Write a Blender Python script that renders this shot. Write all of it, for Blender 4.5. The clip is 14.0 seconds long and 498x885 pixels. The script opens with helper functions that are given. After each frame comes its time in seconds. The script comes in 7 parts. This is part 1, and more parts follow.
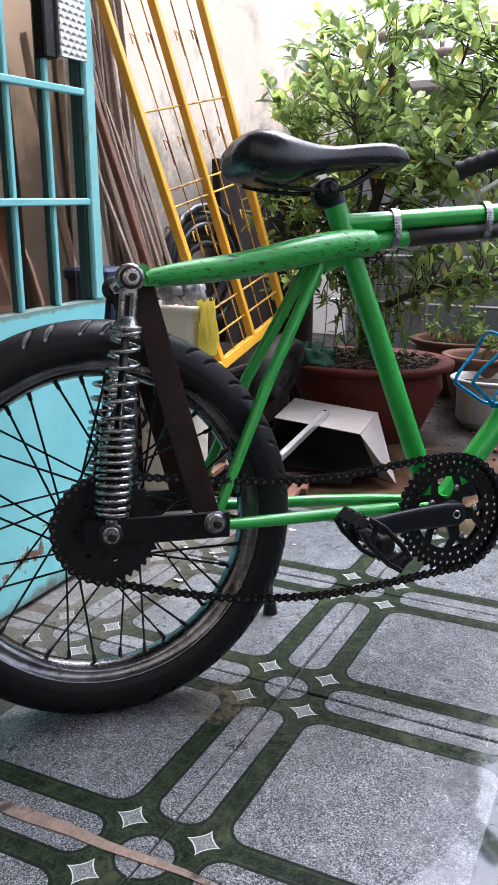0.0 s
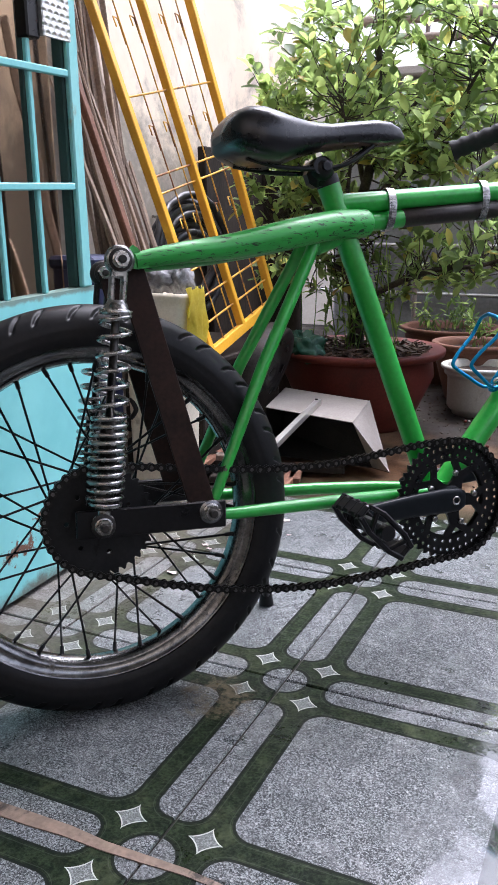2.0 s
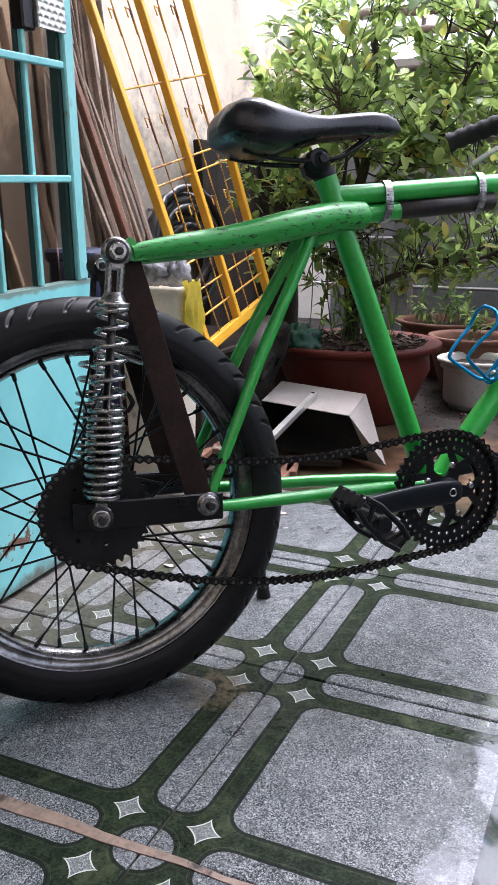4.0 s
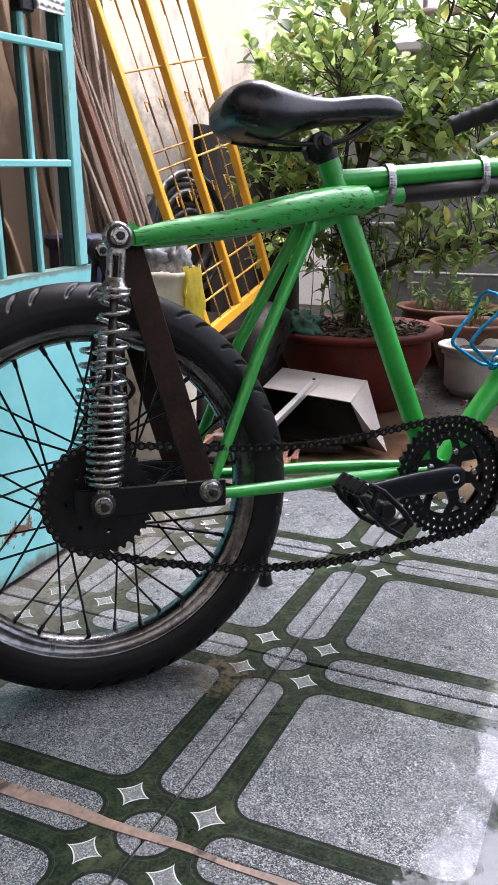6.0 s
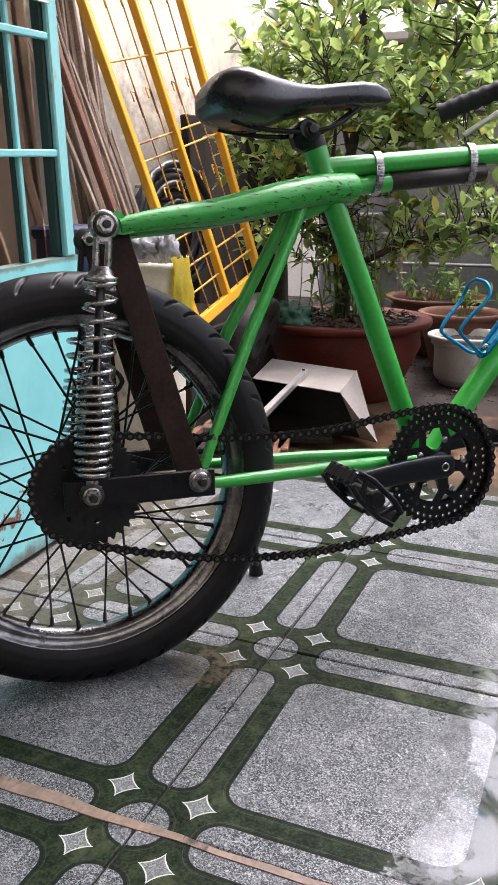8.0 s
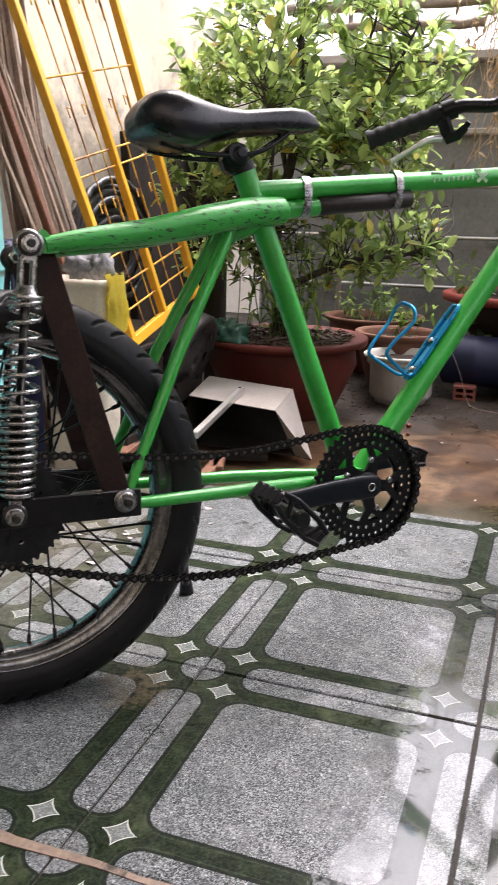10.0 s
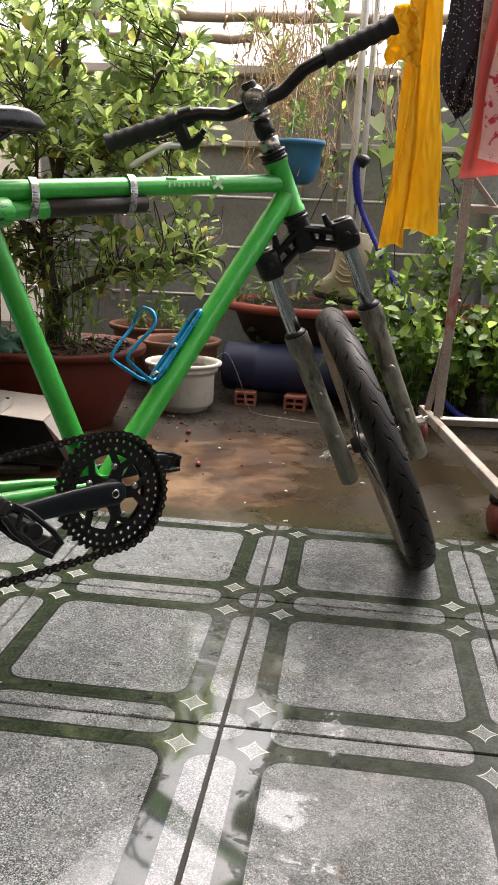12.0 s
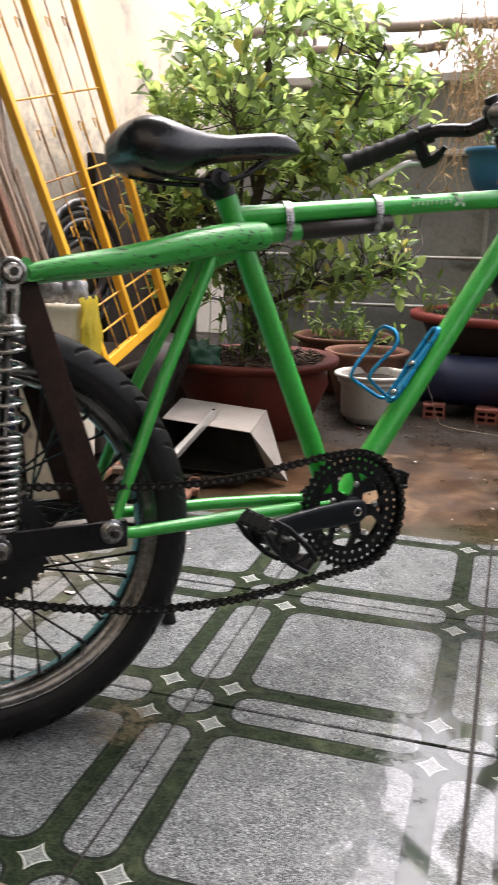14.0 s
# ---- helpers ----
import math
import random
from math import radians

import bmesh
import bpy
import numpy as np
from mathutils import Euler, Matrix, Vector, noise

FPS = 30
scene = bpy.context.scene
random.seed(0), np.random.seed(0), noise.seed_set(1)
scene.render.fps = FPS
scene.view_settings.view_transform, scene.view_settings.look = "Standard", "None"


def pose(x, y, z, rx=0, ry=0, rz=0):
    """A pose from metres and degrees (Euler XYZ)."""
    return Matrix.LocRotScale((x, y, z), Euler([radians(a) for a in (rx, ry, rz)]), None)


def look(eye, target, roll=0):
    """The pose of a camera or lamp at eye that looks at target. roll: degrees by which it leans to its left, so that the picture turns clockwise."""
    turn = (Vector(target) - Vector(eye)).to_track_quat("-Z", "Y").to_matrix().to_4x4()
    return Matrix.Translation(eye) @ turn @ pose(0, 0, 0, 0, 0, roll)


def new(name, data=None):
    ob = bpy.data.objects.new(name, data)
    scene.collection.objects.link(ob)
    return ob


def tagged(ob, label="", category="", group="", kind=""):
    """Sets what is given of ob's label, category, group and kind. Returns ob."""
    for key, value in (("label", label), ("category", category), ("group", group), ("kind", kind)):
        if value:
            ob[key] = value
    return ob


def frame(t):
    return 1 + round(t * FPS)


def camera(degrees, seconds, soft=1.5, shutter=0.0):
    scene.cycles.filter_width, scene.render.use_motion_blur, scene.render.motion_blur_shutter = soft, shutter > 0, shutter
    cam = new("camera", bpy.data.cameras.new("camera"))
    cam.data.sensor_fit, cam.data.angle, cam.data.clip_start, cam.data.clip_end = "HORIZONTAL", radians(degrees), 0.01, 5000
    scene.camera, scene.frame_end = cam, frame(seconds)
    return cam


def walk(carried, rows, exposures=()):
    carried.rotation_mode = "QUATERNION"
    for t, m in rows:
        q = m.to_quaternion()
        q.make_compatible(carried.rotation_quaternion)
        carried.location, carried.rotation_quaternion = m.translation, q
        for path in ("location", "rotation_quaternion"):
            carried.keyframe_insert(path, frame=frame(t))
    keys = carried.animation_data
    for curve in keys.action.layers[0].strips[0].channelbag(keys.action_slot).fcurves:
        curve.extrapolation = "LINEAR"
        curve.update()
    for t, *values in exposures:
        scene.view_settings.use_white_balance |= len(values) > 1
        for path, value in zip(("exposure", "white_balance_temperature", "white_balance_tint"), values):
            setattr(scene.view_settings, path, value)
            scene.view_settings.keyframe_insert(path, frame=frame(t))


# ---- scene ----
cam = camera(32.7, 14.0, shutter=0.45)
PATH = [
    (0, (0.444, -1.076, 0.685), (-0.388, 0.673, 0.186), 0.7),
    (0.5, (0.44, -1.074, 0.685), (-0.394, 0.676, 0.196), 0.7),
    (1, (0.43, -1.072, 0.681), (-0.409, 0.679, 0.202), 0.7),
    (1.5, (0.423, -1.061, 0.673), (-0.404, 0.691, 0.177), 0.3),
    (2, (0.422, -1.055, 0.668), (-0.381, 0.703, 0.155), 0.1),
    (2.5, (0.423, -1.054, 0.667), (-0.372, 0.705, 0.143), 0.1),
    (3, (0.423, -1.055, 0.666), (-0.37, 0.704, 0.141), 0.1),
    (5.5, (0.416, -1.058, 0.665), (-0.376, 0.698, 0.126), -0.0),
    (6, (0.415, -1.054, 0.663), (-0.373, 0.698, 0.108), -0.0),
    (6.5, (0.414, -1.051, 0.658), (-0.375, 0.697, 0.093), -0.3),
    (7, (0.415, -1.049, 0.657), (-0.379, 0.695, 0.084), -0.7),
    (7.5, (0.416, -1.051, 0.657), (-0.363, 0.7, 0.085), -0.5),
    (10, (0.439, -1.044, 0.666), (-0.21, 0.77, 0.129), 1.1),
    (10.5, (0.487, -1.026, 0.676), (0.002, 0.851, 0.181), 1.5),
    (11, (0.518, -0.999, 0.662), (0.183, 0.912, 0.179), 2.2),
    (11.5, (0.536, -0.999, 0.659), (0.27, 0.919, 0.159), 2.3),
    (12, (0.541, -1.004, 0.659), (0.312, 0.919, 0.157), 2.3),
    (12.5, (0.532, -1.004, 0.662), (0.283, 0.917, 0.165), 2.3),
    (13, (0.497, -1.009, 0.666), (0.145, 0.897, 0.173), 1.6),
    (13.5, (0.468, -1.022, 0.665), (-0.006, 0.859, 0.178), 0.9),
    (14, (0.403, -1.038, 0.675), (-0.168, 0.814, 0.178), 0.9),
]
EXPOSURES = [(0, 1.59, 5680, 20.5), (3, 1.62, 5760, 21), (5.5, 1.61, 5830, 21), (6.3, 1.73, 5960, 22.5), (7.5, 1.77, 6130, 22.5), (10, 1.74, 6420, 20.5), (11, 1.69, 6660, 17.5), (12.5, 1.62, 6860, 15.5), (14, 1.65, 6500, 18)]
walk(cam, [(t, look(eye, target, roll)) for t, eye, target, roll in PATH], EXPOSURES)

# ---- light ----
SUN_DIR = Vector((0.14, 0.37, 0.91)).normalized()
world = bpy.data.worlds.new("overcast_sky")
scene.world = world
world.use_nodes = True
wn, wl = world.node_tree.nodes, world.node_tree.links
wn.clear()
w_out, w_bg = wn.new("ShaderNodeOutputWorld"), wn.new("ShaderNodeBackground")
w_sky, w_hsv = wn.new("ShaderNodeTexSky"), wn.new("ShaderNodeHueSaturation")
w_sky.sky_type, w_sky.sun_disc = "NISHITA", False
w_sky.sun_elevation, w_sky.sun_rotation = math.asin(SUN_DIR.z), math.atan2(SUN_DIR.x, SUN_DIR.y)
w_sky.air_density, w_sky.dust_density, w_sky.ozone_density = 1.6, 6.0, 1.0
w_hsv.inputs["Saturation"].default_value = 0.3
w_bg.inputs["Strength"].default_value = 0.15
wl.new(w_sky.outputs[0], w_hsv.inputs["Color"])
wl.new(w_hsv.outputs[0], w_bg.inputs["Color"])
wl.new(w_bg.outputs[0], w_out.inputs["Surface"])
sun = new("sun", bpy.data.lights.new("sun", "SUN"))
sun.data.energy, sun.data.angle, sun.data.color = 1.85, radians(40), (1.0, 0.96, 0.9)
sun.matrix_world = look(SUN_DIR * 20, (0, 0, 0))


# ---- materials ----
class Nodes:
    """Short hand for building a node tree."""

    def __init__(self, name):
        self.mat = bpy.data.materials.new(name)
        self.mat.use_nodes = True
        self.t = self.mat.node_tree
        self.t.nodes.clear()
        self.bsdf = self.add("ShaderNodeBsdfPrincipled")
        out = self.add("ShaderNodeOutputMaterial")
        self.t.links.new(self.bsdf.outputs[0], out.inputs[0])
        self.co = self.add("ShaderNodeTexCoord")

    def add(self, kind, **inputs):
        n = self.t.nodes.new(kind)
        for k, v in inputs.items():
            self.put(n.inputs[k.replace("_", " ")], v)
        return n

    def put(self, socket, v):
        if isinstance(v, bpy.types.NodeSocket):
            self.t.links.new(v, socket)
        elif isinstance(v, (tuple, list)) and len(v) == 3 and socket.type == "RGBA":
            socket.default_value = (*v, 1)
        else:
            socket.default_value = v

    def m(self, op, a, b=0.0, c=0.0):
        n = self.t.nodes.new("ShaderNodeMath")
        n.operation = op
        for s, v in zip(n.inputs, (a, b, c)):
            self.put(s, v)
        return n.outputs[0]

    def mix(self, f, a, b):
        n = self.t.nodes.new("ShaderNodeMix")
        n.data_type = "RGBA"
        self.put(n.inputs["Factor"], f)
        self.put(n.inputs["A"], a)
        self.put(n.inputs["B"], b)
        return n.outputs["Result"]

    def noise(self, scale, detail=4.0, rough=0.6, vec=None, distort=0.0):
        n = self.add("ShaderNodeTexNoise", Scale=scale, Detail=detail, Roughness=rough, Distortion=distort)
        self.put(n.inputs["Vector"], vec if vec is not None else self.co.outputs["Object"])
        return n.outputs["Fac"]

    def step(self, v, lo, hi):
        n = self.t.nodes.new("ShaderNodeMapRange")
        n.interpolation_type = "SMOOTHSTEP"
        self.put(n.inputs["Value"], v)
        n.inputs["From Min"].default_value, n.inputs["From Max"].default_value = lo, hi
        return n.outputs["Result"]

    def bump(self, height, strength, dist=0.002):
        n = self.add("ShaderNodeBump", Strength=strength, Distance=dist, Height=height)
        self.put(self.bsdf.inputs["Normal"], n.outputs[0])

    def set(self, **k):
        for a, v in k.items():
            self.put(self.bsdf.inputs[a.replace("_", " ")], v)
        return self.mat


def plain(name, c1, c2, scale=20.0, rough=(0.4, 0.6), metal=0.0, bump=0.15, fine=160.0, wear=None, wear_at=(0.62, 0.7), wear_scale=9.0, coat=0.0, world_space=False, stretch=None, spec=0.5):
    """A surface with a large and a fine variation, and worn or stained spots of a colour of their own."""
    n = Nodes(name)
    vec = None
    if world_space:
        g = n.add("ShaderNodeNewGeometry")
        vec = g.outputs["Position"]
    if stretch:
        vm = n.t.nodes.new("ShaderNodeVectorMath")
        vm.operation = "MULTIPLY"
        n.put(vm.inputs[0], vec if vec is not None else n.co.outputs["Object"])
        vm.inputs[1].default_value = stretch
        vec = vm.outputs[0]
    big, small = n.noise(scale, 5, 0.6, vec), n.noise(fine, 3, 0.6, vec)
    f = n.m("MULTIPLY_ADD", small, 0.45, n.m("MULTIPLY", big, 0.55))
    col = n.mix(n.step(f, 0.32, 0.68), c1, c2)
    r = n.m("MULTIPLY_ADD", big, rough[1] - rough[0], rough[0])
    if wear:
        mask = n.step(n.noise(wear_scale, 7, 0.68, vec, 0.6), *wear_at)
        col = n.mix(mask, col, wear)
        r = n.m("MULTIPLY_ADD", mask, 0.25, r)
    if bump:
        n.bump(f, bump)
    return n.set(Base_Color=col, Roughness=r, Metallic=metal, Coat_Weight=coat, Coat_Roughness=0.22, Specular_IOR_Level=spec)


GREEN = plain("green_paint", (0.012, 0.27, 0.025), (0.02, 0.36, 0.04), 8, (0.3, 0.42), bump=0.03, wear=(0.012, 0.05, 0.012), wear_at=(0.72, 0.78), wear_scale=26, coat=0.3)
GREEN_WORN = plain("green_paint_scuffed", (0.012, 0.24, 0.025), (0.02, 0.33, 0.04), 8, (0.36, 0.5), bump=0.05, wear=(0.008, 0.03, 0.008), wear_at=(0.55, 0.62), wear_scale=210, coat=0.12, stretch=(0.22, 1, 1))
RUBBER = plain("black_rubber", (0.008, 0.008, 0.009), (0.018, 0.018, 0.018), 14, (0.5, 0.72), bump=0.25, wear=(0.06, 0.055, 0.05), wear_at=(0.64, 0.82), wear_scale=7, spec=0.25)
BLACK = plain("black_paint", (0.004, 0.004, 0.0045), (0.01, 0.01, 0.011), 20, (0.22, 0.36), bump=0.06, wear=(0.03, 0.027, 0.024), wear_at=(0.68, 0.76), wear_scale=35, spec=0.25)
CRANK_BLACK = plain("anodised_black", (0.003, 0.0045, 0.006), (0.006, 0.0085, 0.011), 14, (0.3, 0.42), bump=0.05, wear=(0.02, 0.02, 0.02), wear_at=(0.72, 0.8), wear_scale=30, spec=0.2)
BLACK_PLASTIC = plain("black_plastic", (0.004, 0.004, 0.005), (0.01, 0.01, 0.011), 30, (0.32, 0.46), bump=0.08, spec=0.25)
CHAIN_STEEL = plain("oily_steel", (0.01, 0.0095, 0.009), (0.06, 0.057, 0.053), 60, (0.22, 0.4), 0.85, 0.1)


def chain_material():
    """Black oily plates with pin ends rubbed bright."""
    n = Nodes("oily_chain_steel")
    xyz = n.add("ShaderNodeSeparateXYZ", Vector=n.co.outputs["Object"])
    x, z = n.m("SUBTRACT", n.m("ABSOLUTE", xyz.outputs[0]), 0.0063), xyz.outputs[2]
    pin = n.m("LESS_THAN", n.m("SQRT", n.m("ADD", n.m("MULTIPLY", x, x), n.m("MULTIPLY", z, z))), 0.0023)
    grime = n.noise(160, 4, 0.7)
    col = n.mix(n.step(grime, 0.35, 0.7), (0.004, 0.0038, 0.0036), (0.02, 0.019, 0.018))
    col = n.mix(pin, col, n.mix(grime, (0.05, 0.046, 0.042), (0.22, 0.21, 0.2)))
    return n.set(Base_Color=col, Metallic=n.m("MULTIPLY_ADD", pin, 0.4, 0.5), Roughness=n.m("MULTIPLY_ADD", grime, 0.2, 0.2))


CHAIN_LINK = chain_material()
STEEL = plain("worn_steel", (0.25, 0.242, 0.23), (0.52, 0.51, 0.49), 60, (0.2, 0.34), 1.0, 0.05, wear=(0.16, 0.12, 0.08), wear_at=(0.66, 0.8), wear_scale=50)
SPROCKET_STEEL = plain("blackened_sprocket_steel", (0.0045, 0.005, 0.0056), (0.013, 0.0138, 0.0145), 18, (0.36, 0.55), 0.2, 0.15, wear=(0.003, 0.003, 0.003), wear_at=(0.56, 0.66), wear_scale=26, spec=0.3)
BOLT_STEEL = plain("dull_bolt_steel", (0.2, 0.196, 0.19), (0.46, 0.45, 0.435), 90, (0.2, 0.36), 1.0, 0.08, wear=(0.05, 0.045, 0.04), wear_at=(0.55, 0.7), wear_scale=120)
CHROME = plain("chrome", (0.34, 0.41, 0.42), (0.44, 0.51, 0.52), 30, (0.02, 0.05), 1.0, 0.0)
BASE_STEEL = plain("bare_steel_tube", (0.22, 0.195, 0.17), (0.36, 0.33, 0.29), 12, (0.4, 0.55), 0.5, 0.1, wear=(0.14, 0.08, 0.06), wear_at=(0.55, 0.7), wear_scale=8)
CASTOR_RED = plain("dark_red_castor", (0.12, 0.022, 0.016), (0.2, 0.04, 0.03), 12, (0.35, 0.5), bump=0.05, wear=(0.06, 0.04, 0.03), wear_at=(0.55, 0.75), wear_scale=20)
FRUIT = plain("fallen_fruit_skin", (0.1, 0.012, 0.008), (0.18, 0.028, 0.014), 60, (0.3, 0.5), bump=0.1)
FRONT_RIM = plain("silver_rim_metal", (0.2, 0.19, 0.17), (0.34, 0.33, 0.31), 22, (0.3, 0.45), 0.8, 0.08, wear=(0.2, 0.17, 0.13), wear_at=(0.6, 0.78), wear_scale=30)
RIM_METAL = plain("grey_rim_metal", (0.09, 0.091, 0.092), (0.27, 0.27, 0.265), 25, (0.16, 0.3), 1.0, 0.06, wear=(0.06, 0.054, 0.045), wear_at=(0.58, 0.75), wear_scale=40)
ALU_GREEN = plain("weathered_fork_metal", (0.085, 0.085, 0.066), (0.235, 0.23, 0.185), 14, (0.36, 0.55), 0.3, 0.1, fine=90, wear=(0.022, 0.02, 0.014), wear_at=(0.46, 0.62), wear_scale=14, stretch=(1, 1, 0.4))
BROWN_STEEL = plain("brown_rusted_steel", (0.012, 0.0075, 0.0062), (0.036, 0.019, 0.014), 18, (0.5, 0.68), 0.2, 0.2, wear=(0.09, 0.042, 0.022), wear_at=(0.66, 0.8), wear_scale=30, spec=0.2)
OLD_STEEL = plain("old_dark_steel", (0.012, 0.011, 0.0105), (0.05, 0.046, 0.043), 14, (0.4, 0.6), 0.3, 0.15, wear=(0.07, 0.045, 0.035), wear_at=(0.56, 0.75), wear_scale=16, spec=0.3)
DARK_PIPE = plain("dark_pipe", (0.012, 0.009, 0.0085), (0.032, 0.025, 0.022), 20, (0.36, 0.55), 0.3, 0.12, wear=(0.07, 0.035, 0.026), wear_at=(0.6, 0.78), wear_scale=24)
SADDLE_SKIN = plain("black_saddle_skin", (0.004, 0.004, 0.0055), (0.008, 0.008, 0.011), 30, (0.22, 0.34), bump=0.12, fine=420, coat=0.1, spec=0.4)
CYAN = plain("blue_anodised", (0.0, 0.16, 0.34), (0.0, 0.24, 0.46), 20, (0.22, 0.34), 0.6, 0.03)
TEAL = plain("teal_paint", (0.18, 0.52, 0.53), (0.23, 0.6, 0.6), 6, (0.4, 0.6), bump=0.1, wear=(0.2, 0.09, 0.045), wear_at=(0.69, 0.74), wear_scale=12)
TEAL_WORN = plain("teal_paint_chipped", (0.19, 0.52, 0.52), (0.27, 0.6, 0.58), 8, (0.45, 0.65), bump=0.14, wear=(0.25, 0.25, 0.16), wear_at=(0.57, 0.72), wear_scale=22, stretch=(1, 1, 0.4))


def rusty_panel_material():
    """Teal paint with a rising line of rust patches, pin-holes and a dirty foot."""
    n = Nodes("teal_panel_paint")
    xyz = n.add("ShaderNodeSeparateXYZ", Vector=n.co.outputs["Object"])
    big, fine = n.noise(6, 5, 0.6), n.noise(160, 3, 0.6)
    col = n.mix(n.step(big, 0.32, 0.68), (0.2, 0.57, 0.58), (0.26, 0.66, 0.66))
    line = n.m("ABSOLUTE", n.m("SUBTRACT", xyz.outputs[2], n.m("MULTIPLY_ADD", xyz.outputs[0], 0.25, 0.085)))
    rust = n.step(n.m("SUBTRACT", n.noise(26, 8, 0.72), n.m("MULTIPLY", line, 3.2)), 0.46, 0.52)
    pins = n.step(n.noise(70, 3, 0.6), 0.73, 0.76)
    foot = n.step(n.m("SUBTRACT", n.m("MULTIPLY", n.noise(16, 8, 0.74), 0.075), xyz.outputs[2]), 0.0, 0.03)
    col = n.mix(n.m("MULTIPLY", foot, 0.88), col, n.mix(n.noise(60, 5, 0.7), (0.04, 0.022, 0.012), (0.17, 0.105, 0.06)))
    seam = n.m("ABSOLUTE", n.m("SUBTRACT", xyz.outputs[2], n.m("MULTIPLY_ADD", xyz.outputs[0], 0.033, 0.53)))
    crust = n.step(n.m("SUBTRACT", n.m("MULTIPLY", n.noise(34, 7, 0.74), 0.024), seam), 0.001, 0.008)
    col = n.mix(n.m("MULTIPLY", crust, 0.7), col, (0.17, 0.15, 0.1))
    col = n.mix(n.m("MAXIMUM", rust, pins), col, n.mix(fine, (0.06, 0.022, 0.012), (0.3, 0.16, 0.1)))
    n.bump(n.m("ADD", big, n.m("MULTIPLY", rust, 0.5)), 0.15)
    return n.set(Base_Color=col, Roughness=n.m("MULTIPLY_ADD", rust, 0.3, 0.45))


TEAL_PANEL = rusty_panel_material()
RACK_WIRE = plain("rusty_yellow_wire", (0.5, 0.25, 0.015), (0.62, 0.33, 0.025), 20, (0.4, 0.6), bump=0.1, wear=(0.2, 0.085, 0.03), wear_at=(0.48, 0.6), wear_scale=12)
# door teal darkened, shade on the bars' and stile's sides painted in
TEAL_SHADED = plain("teal_paint_shaded", (0.012, 0.045, 0.042), (0.02, 0.07, 0.065), 9, (0.5, 0.7), bump=0.1)
YELLOW = plain("yellow_paint", (0.6, 0.3, 0.012), (0.7, 0.38, 0.02), 8, (0.35, 0.5), bump=0.06, wear=(0.25, 0.1, 0.02), wear_at=(0.68, 0.76), wear_scale=18)


def wall_material():
    """Cream wall paint with grey mildew that spreads in blotches, thickest low down by the ground."""
    n = Nodes("cream_wall_paint")
    geo = n.add("ShaderNodeNewGeometry")
    pos = geo.outputs["Position"]
    big, fine = n.noise(2.2, 6, 0.6, pos), n.noise(60, 4, 0.6, pos)
    col = n.mix(n.step(big, 0.35, 0.65), (0.74, 0.62, 0.47), (0.82, 0.72, 0.58))
    xyz = n.add("ShaderNodeSeparateXYZ", Vector=pos)
    rise = n.m("ADD", n.m("MULTIPLY", n.noise(3.2, 9, 0.72, pos, 0.4), 1.1), n.m("MULTIPLY", n.m("MAXIMUM", xyz.outputs[2], 0.3), -0.46))
    mask = n.step(rise, -0.06, 0.2)
    col = n.mix(n.m("MULTIPLY", mask, 0.85), col, n.mix(fine, (0.1, 0.095, 0.085), (0.3, 0.27, 0.23)))
    n.bump(n.m("ADD", n.m("MULTIPLY", big, 0.5), n.m("MULTIPLY", fine, 0.5)), 0.25, 0.003)
    return n.set(Base_Color=col, Roughness=0.85)


WALL_PAINT = wall_material()
WALL_PALE = plain("pale_gap_wall", (0.66, 0.58, 0.45), (0.78, 0.71, 0.6), 2.5, (0.75, 0.9), bump=0.2, fine=60)
PAPER_PALE = plain("torn_paper", (0.5, 0.34, 0.33), (0.68, 0.6, 0.58), 60, (0.7, 0.9), bump=0.2)
GREY_WALL = plain("dark_grey_render", (0.19, 0.192, 0.186), (0.295, 0.295, 0.286), 3, (0.75, 0.9), bump=0.3, fine=70, wear=(0.07, 0.075, 0.065), wear_at=(0.55, 0.75), wear_scale=3)
PALE_CAP = plain("pale_cement_cap", (0.4, 0.38, 0.35), (0.55, 0.53, 0.5), 7, (0.7, 0.85), bump=0.3)
CEMENT = plain("brown_cement_grout", (0.13, 0.088, 0.062), (0.24, 0.17, 0.125), 24, (0.4, 0.65), bump=0.4, wear=(0.035, 0.026, 0.02), wear_at=(0.52, 0.62), wear_scale=11)
GROUT = plain("dark_grout", (0.01, 0.009, 0.008), (0.035, 0.03, 0.026), 30, (0.6, 0.85), bump=0.3, spec=0.2)
WOOD_DARK = plain("weathered_stick", (0.125, 0.09, 0.066), (0.29, 0.22, 0.17), 14, (0.7, 0.9), bump=0.4, wear=(0.26, 0.2, 0.15), wear_at=(0.58, 0.7), wear_scale=10)
WOOD_RED = plain("red_brown_board", (0.13, 0.055, 0.03), (0.24, 0.115, 0.07), 10, (0.6, 0.8), bump=0.3)
WOOD_PALE = plain("grey_board", (0.26, 0.2, 0.15), (0.44, 0.35, 0.27), 10, (0.7, 0.85), bump=0.3)
MULCH = plain("bark_chips", (0.012, 0.008, 0.006), (0.1, 0.06, 0.036), 34, (0.8, 0.95), bump=0.5)
BARK = plain("bark", (0.02, 0.015, 0.011), (0.062, 0.05, 0.038), 30, (0.8, 0.95), bump=0.6)
TERRACOTTA = plain("red_plastic_pot", (0.075, 0.014, 0.01), (0.12, 0.026, 0.018), 6, (0.4, 0.6), bump=0.08, wear=(0.06, 0.022, 0.017), wear_at=(0.55, 0.75), wear_scale=5, spec=0.22)
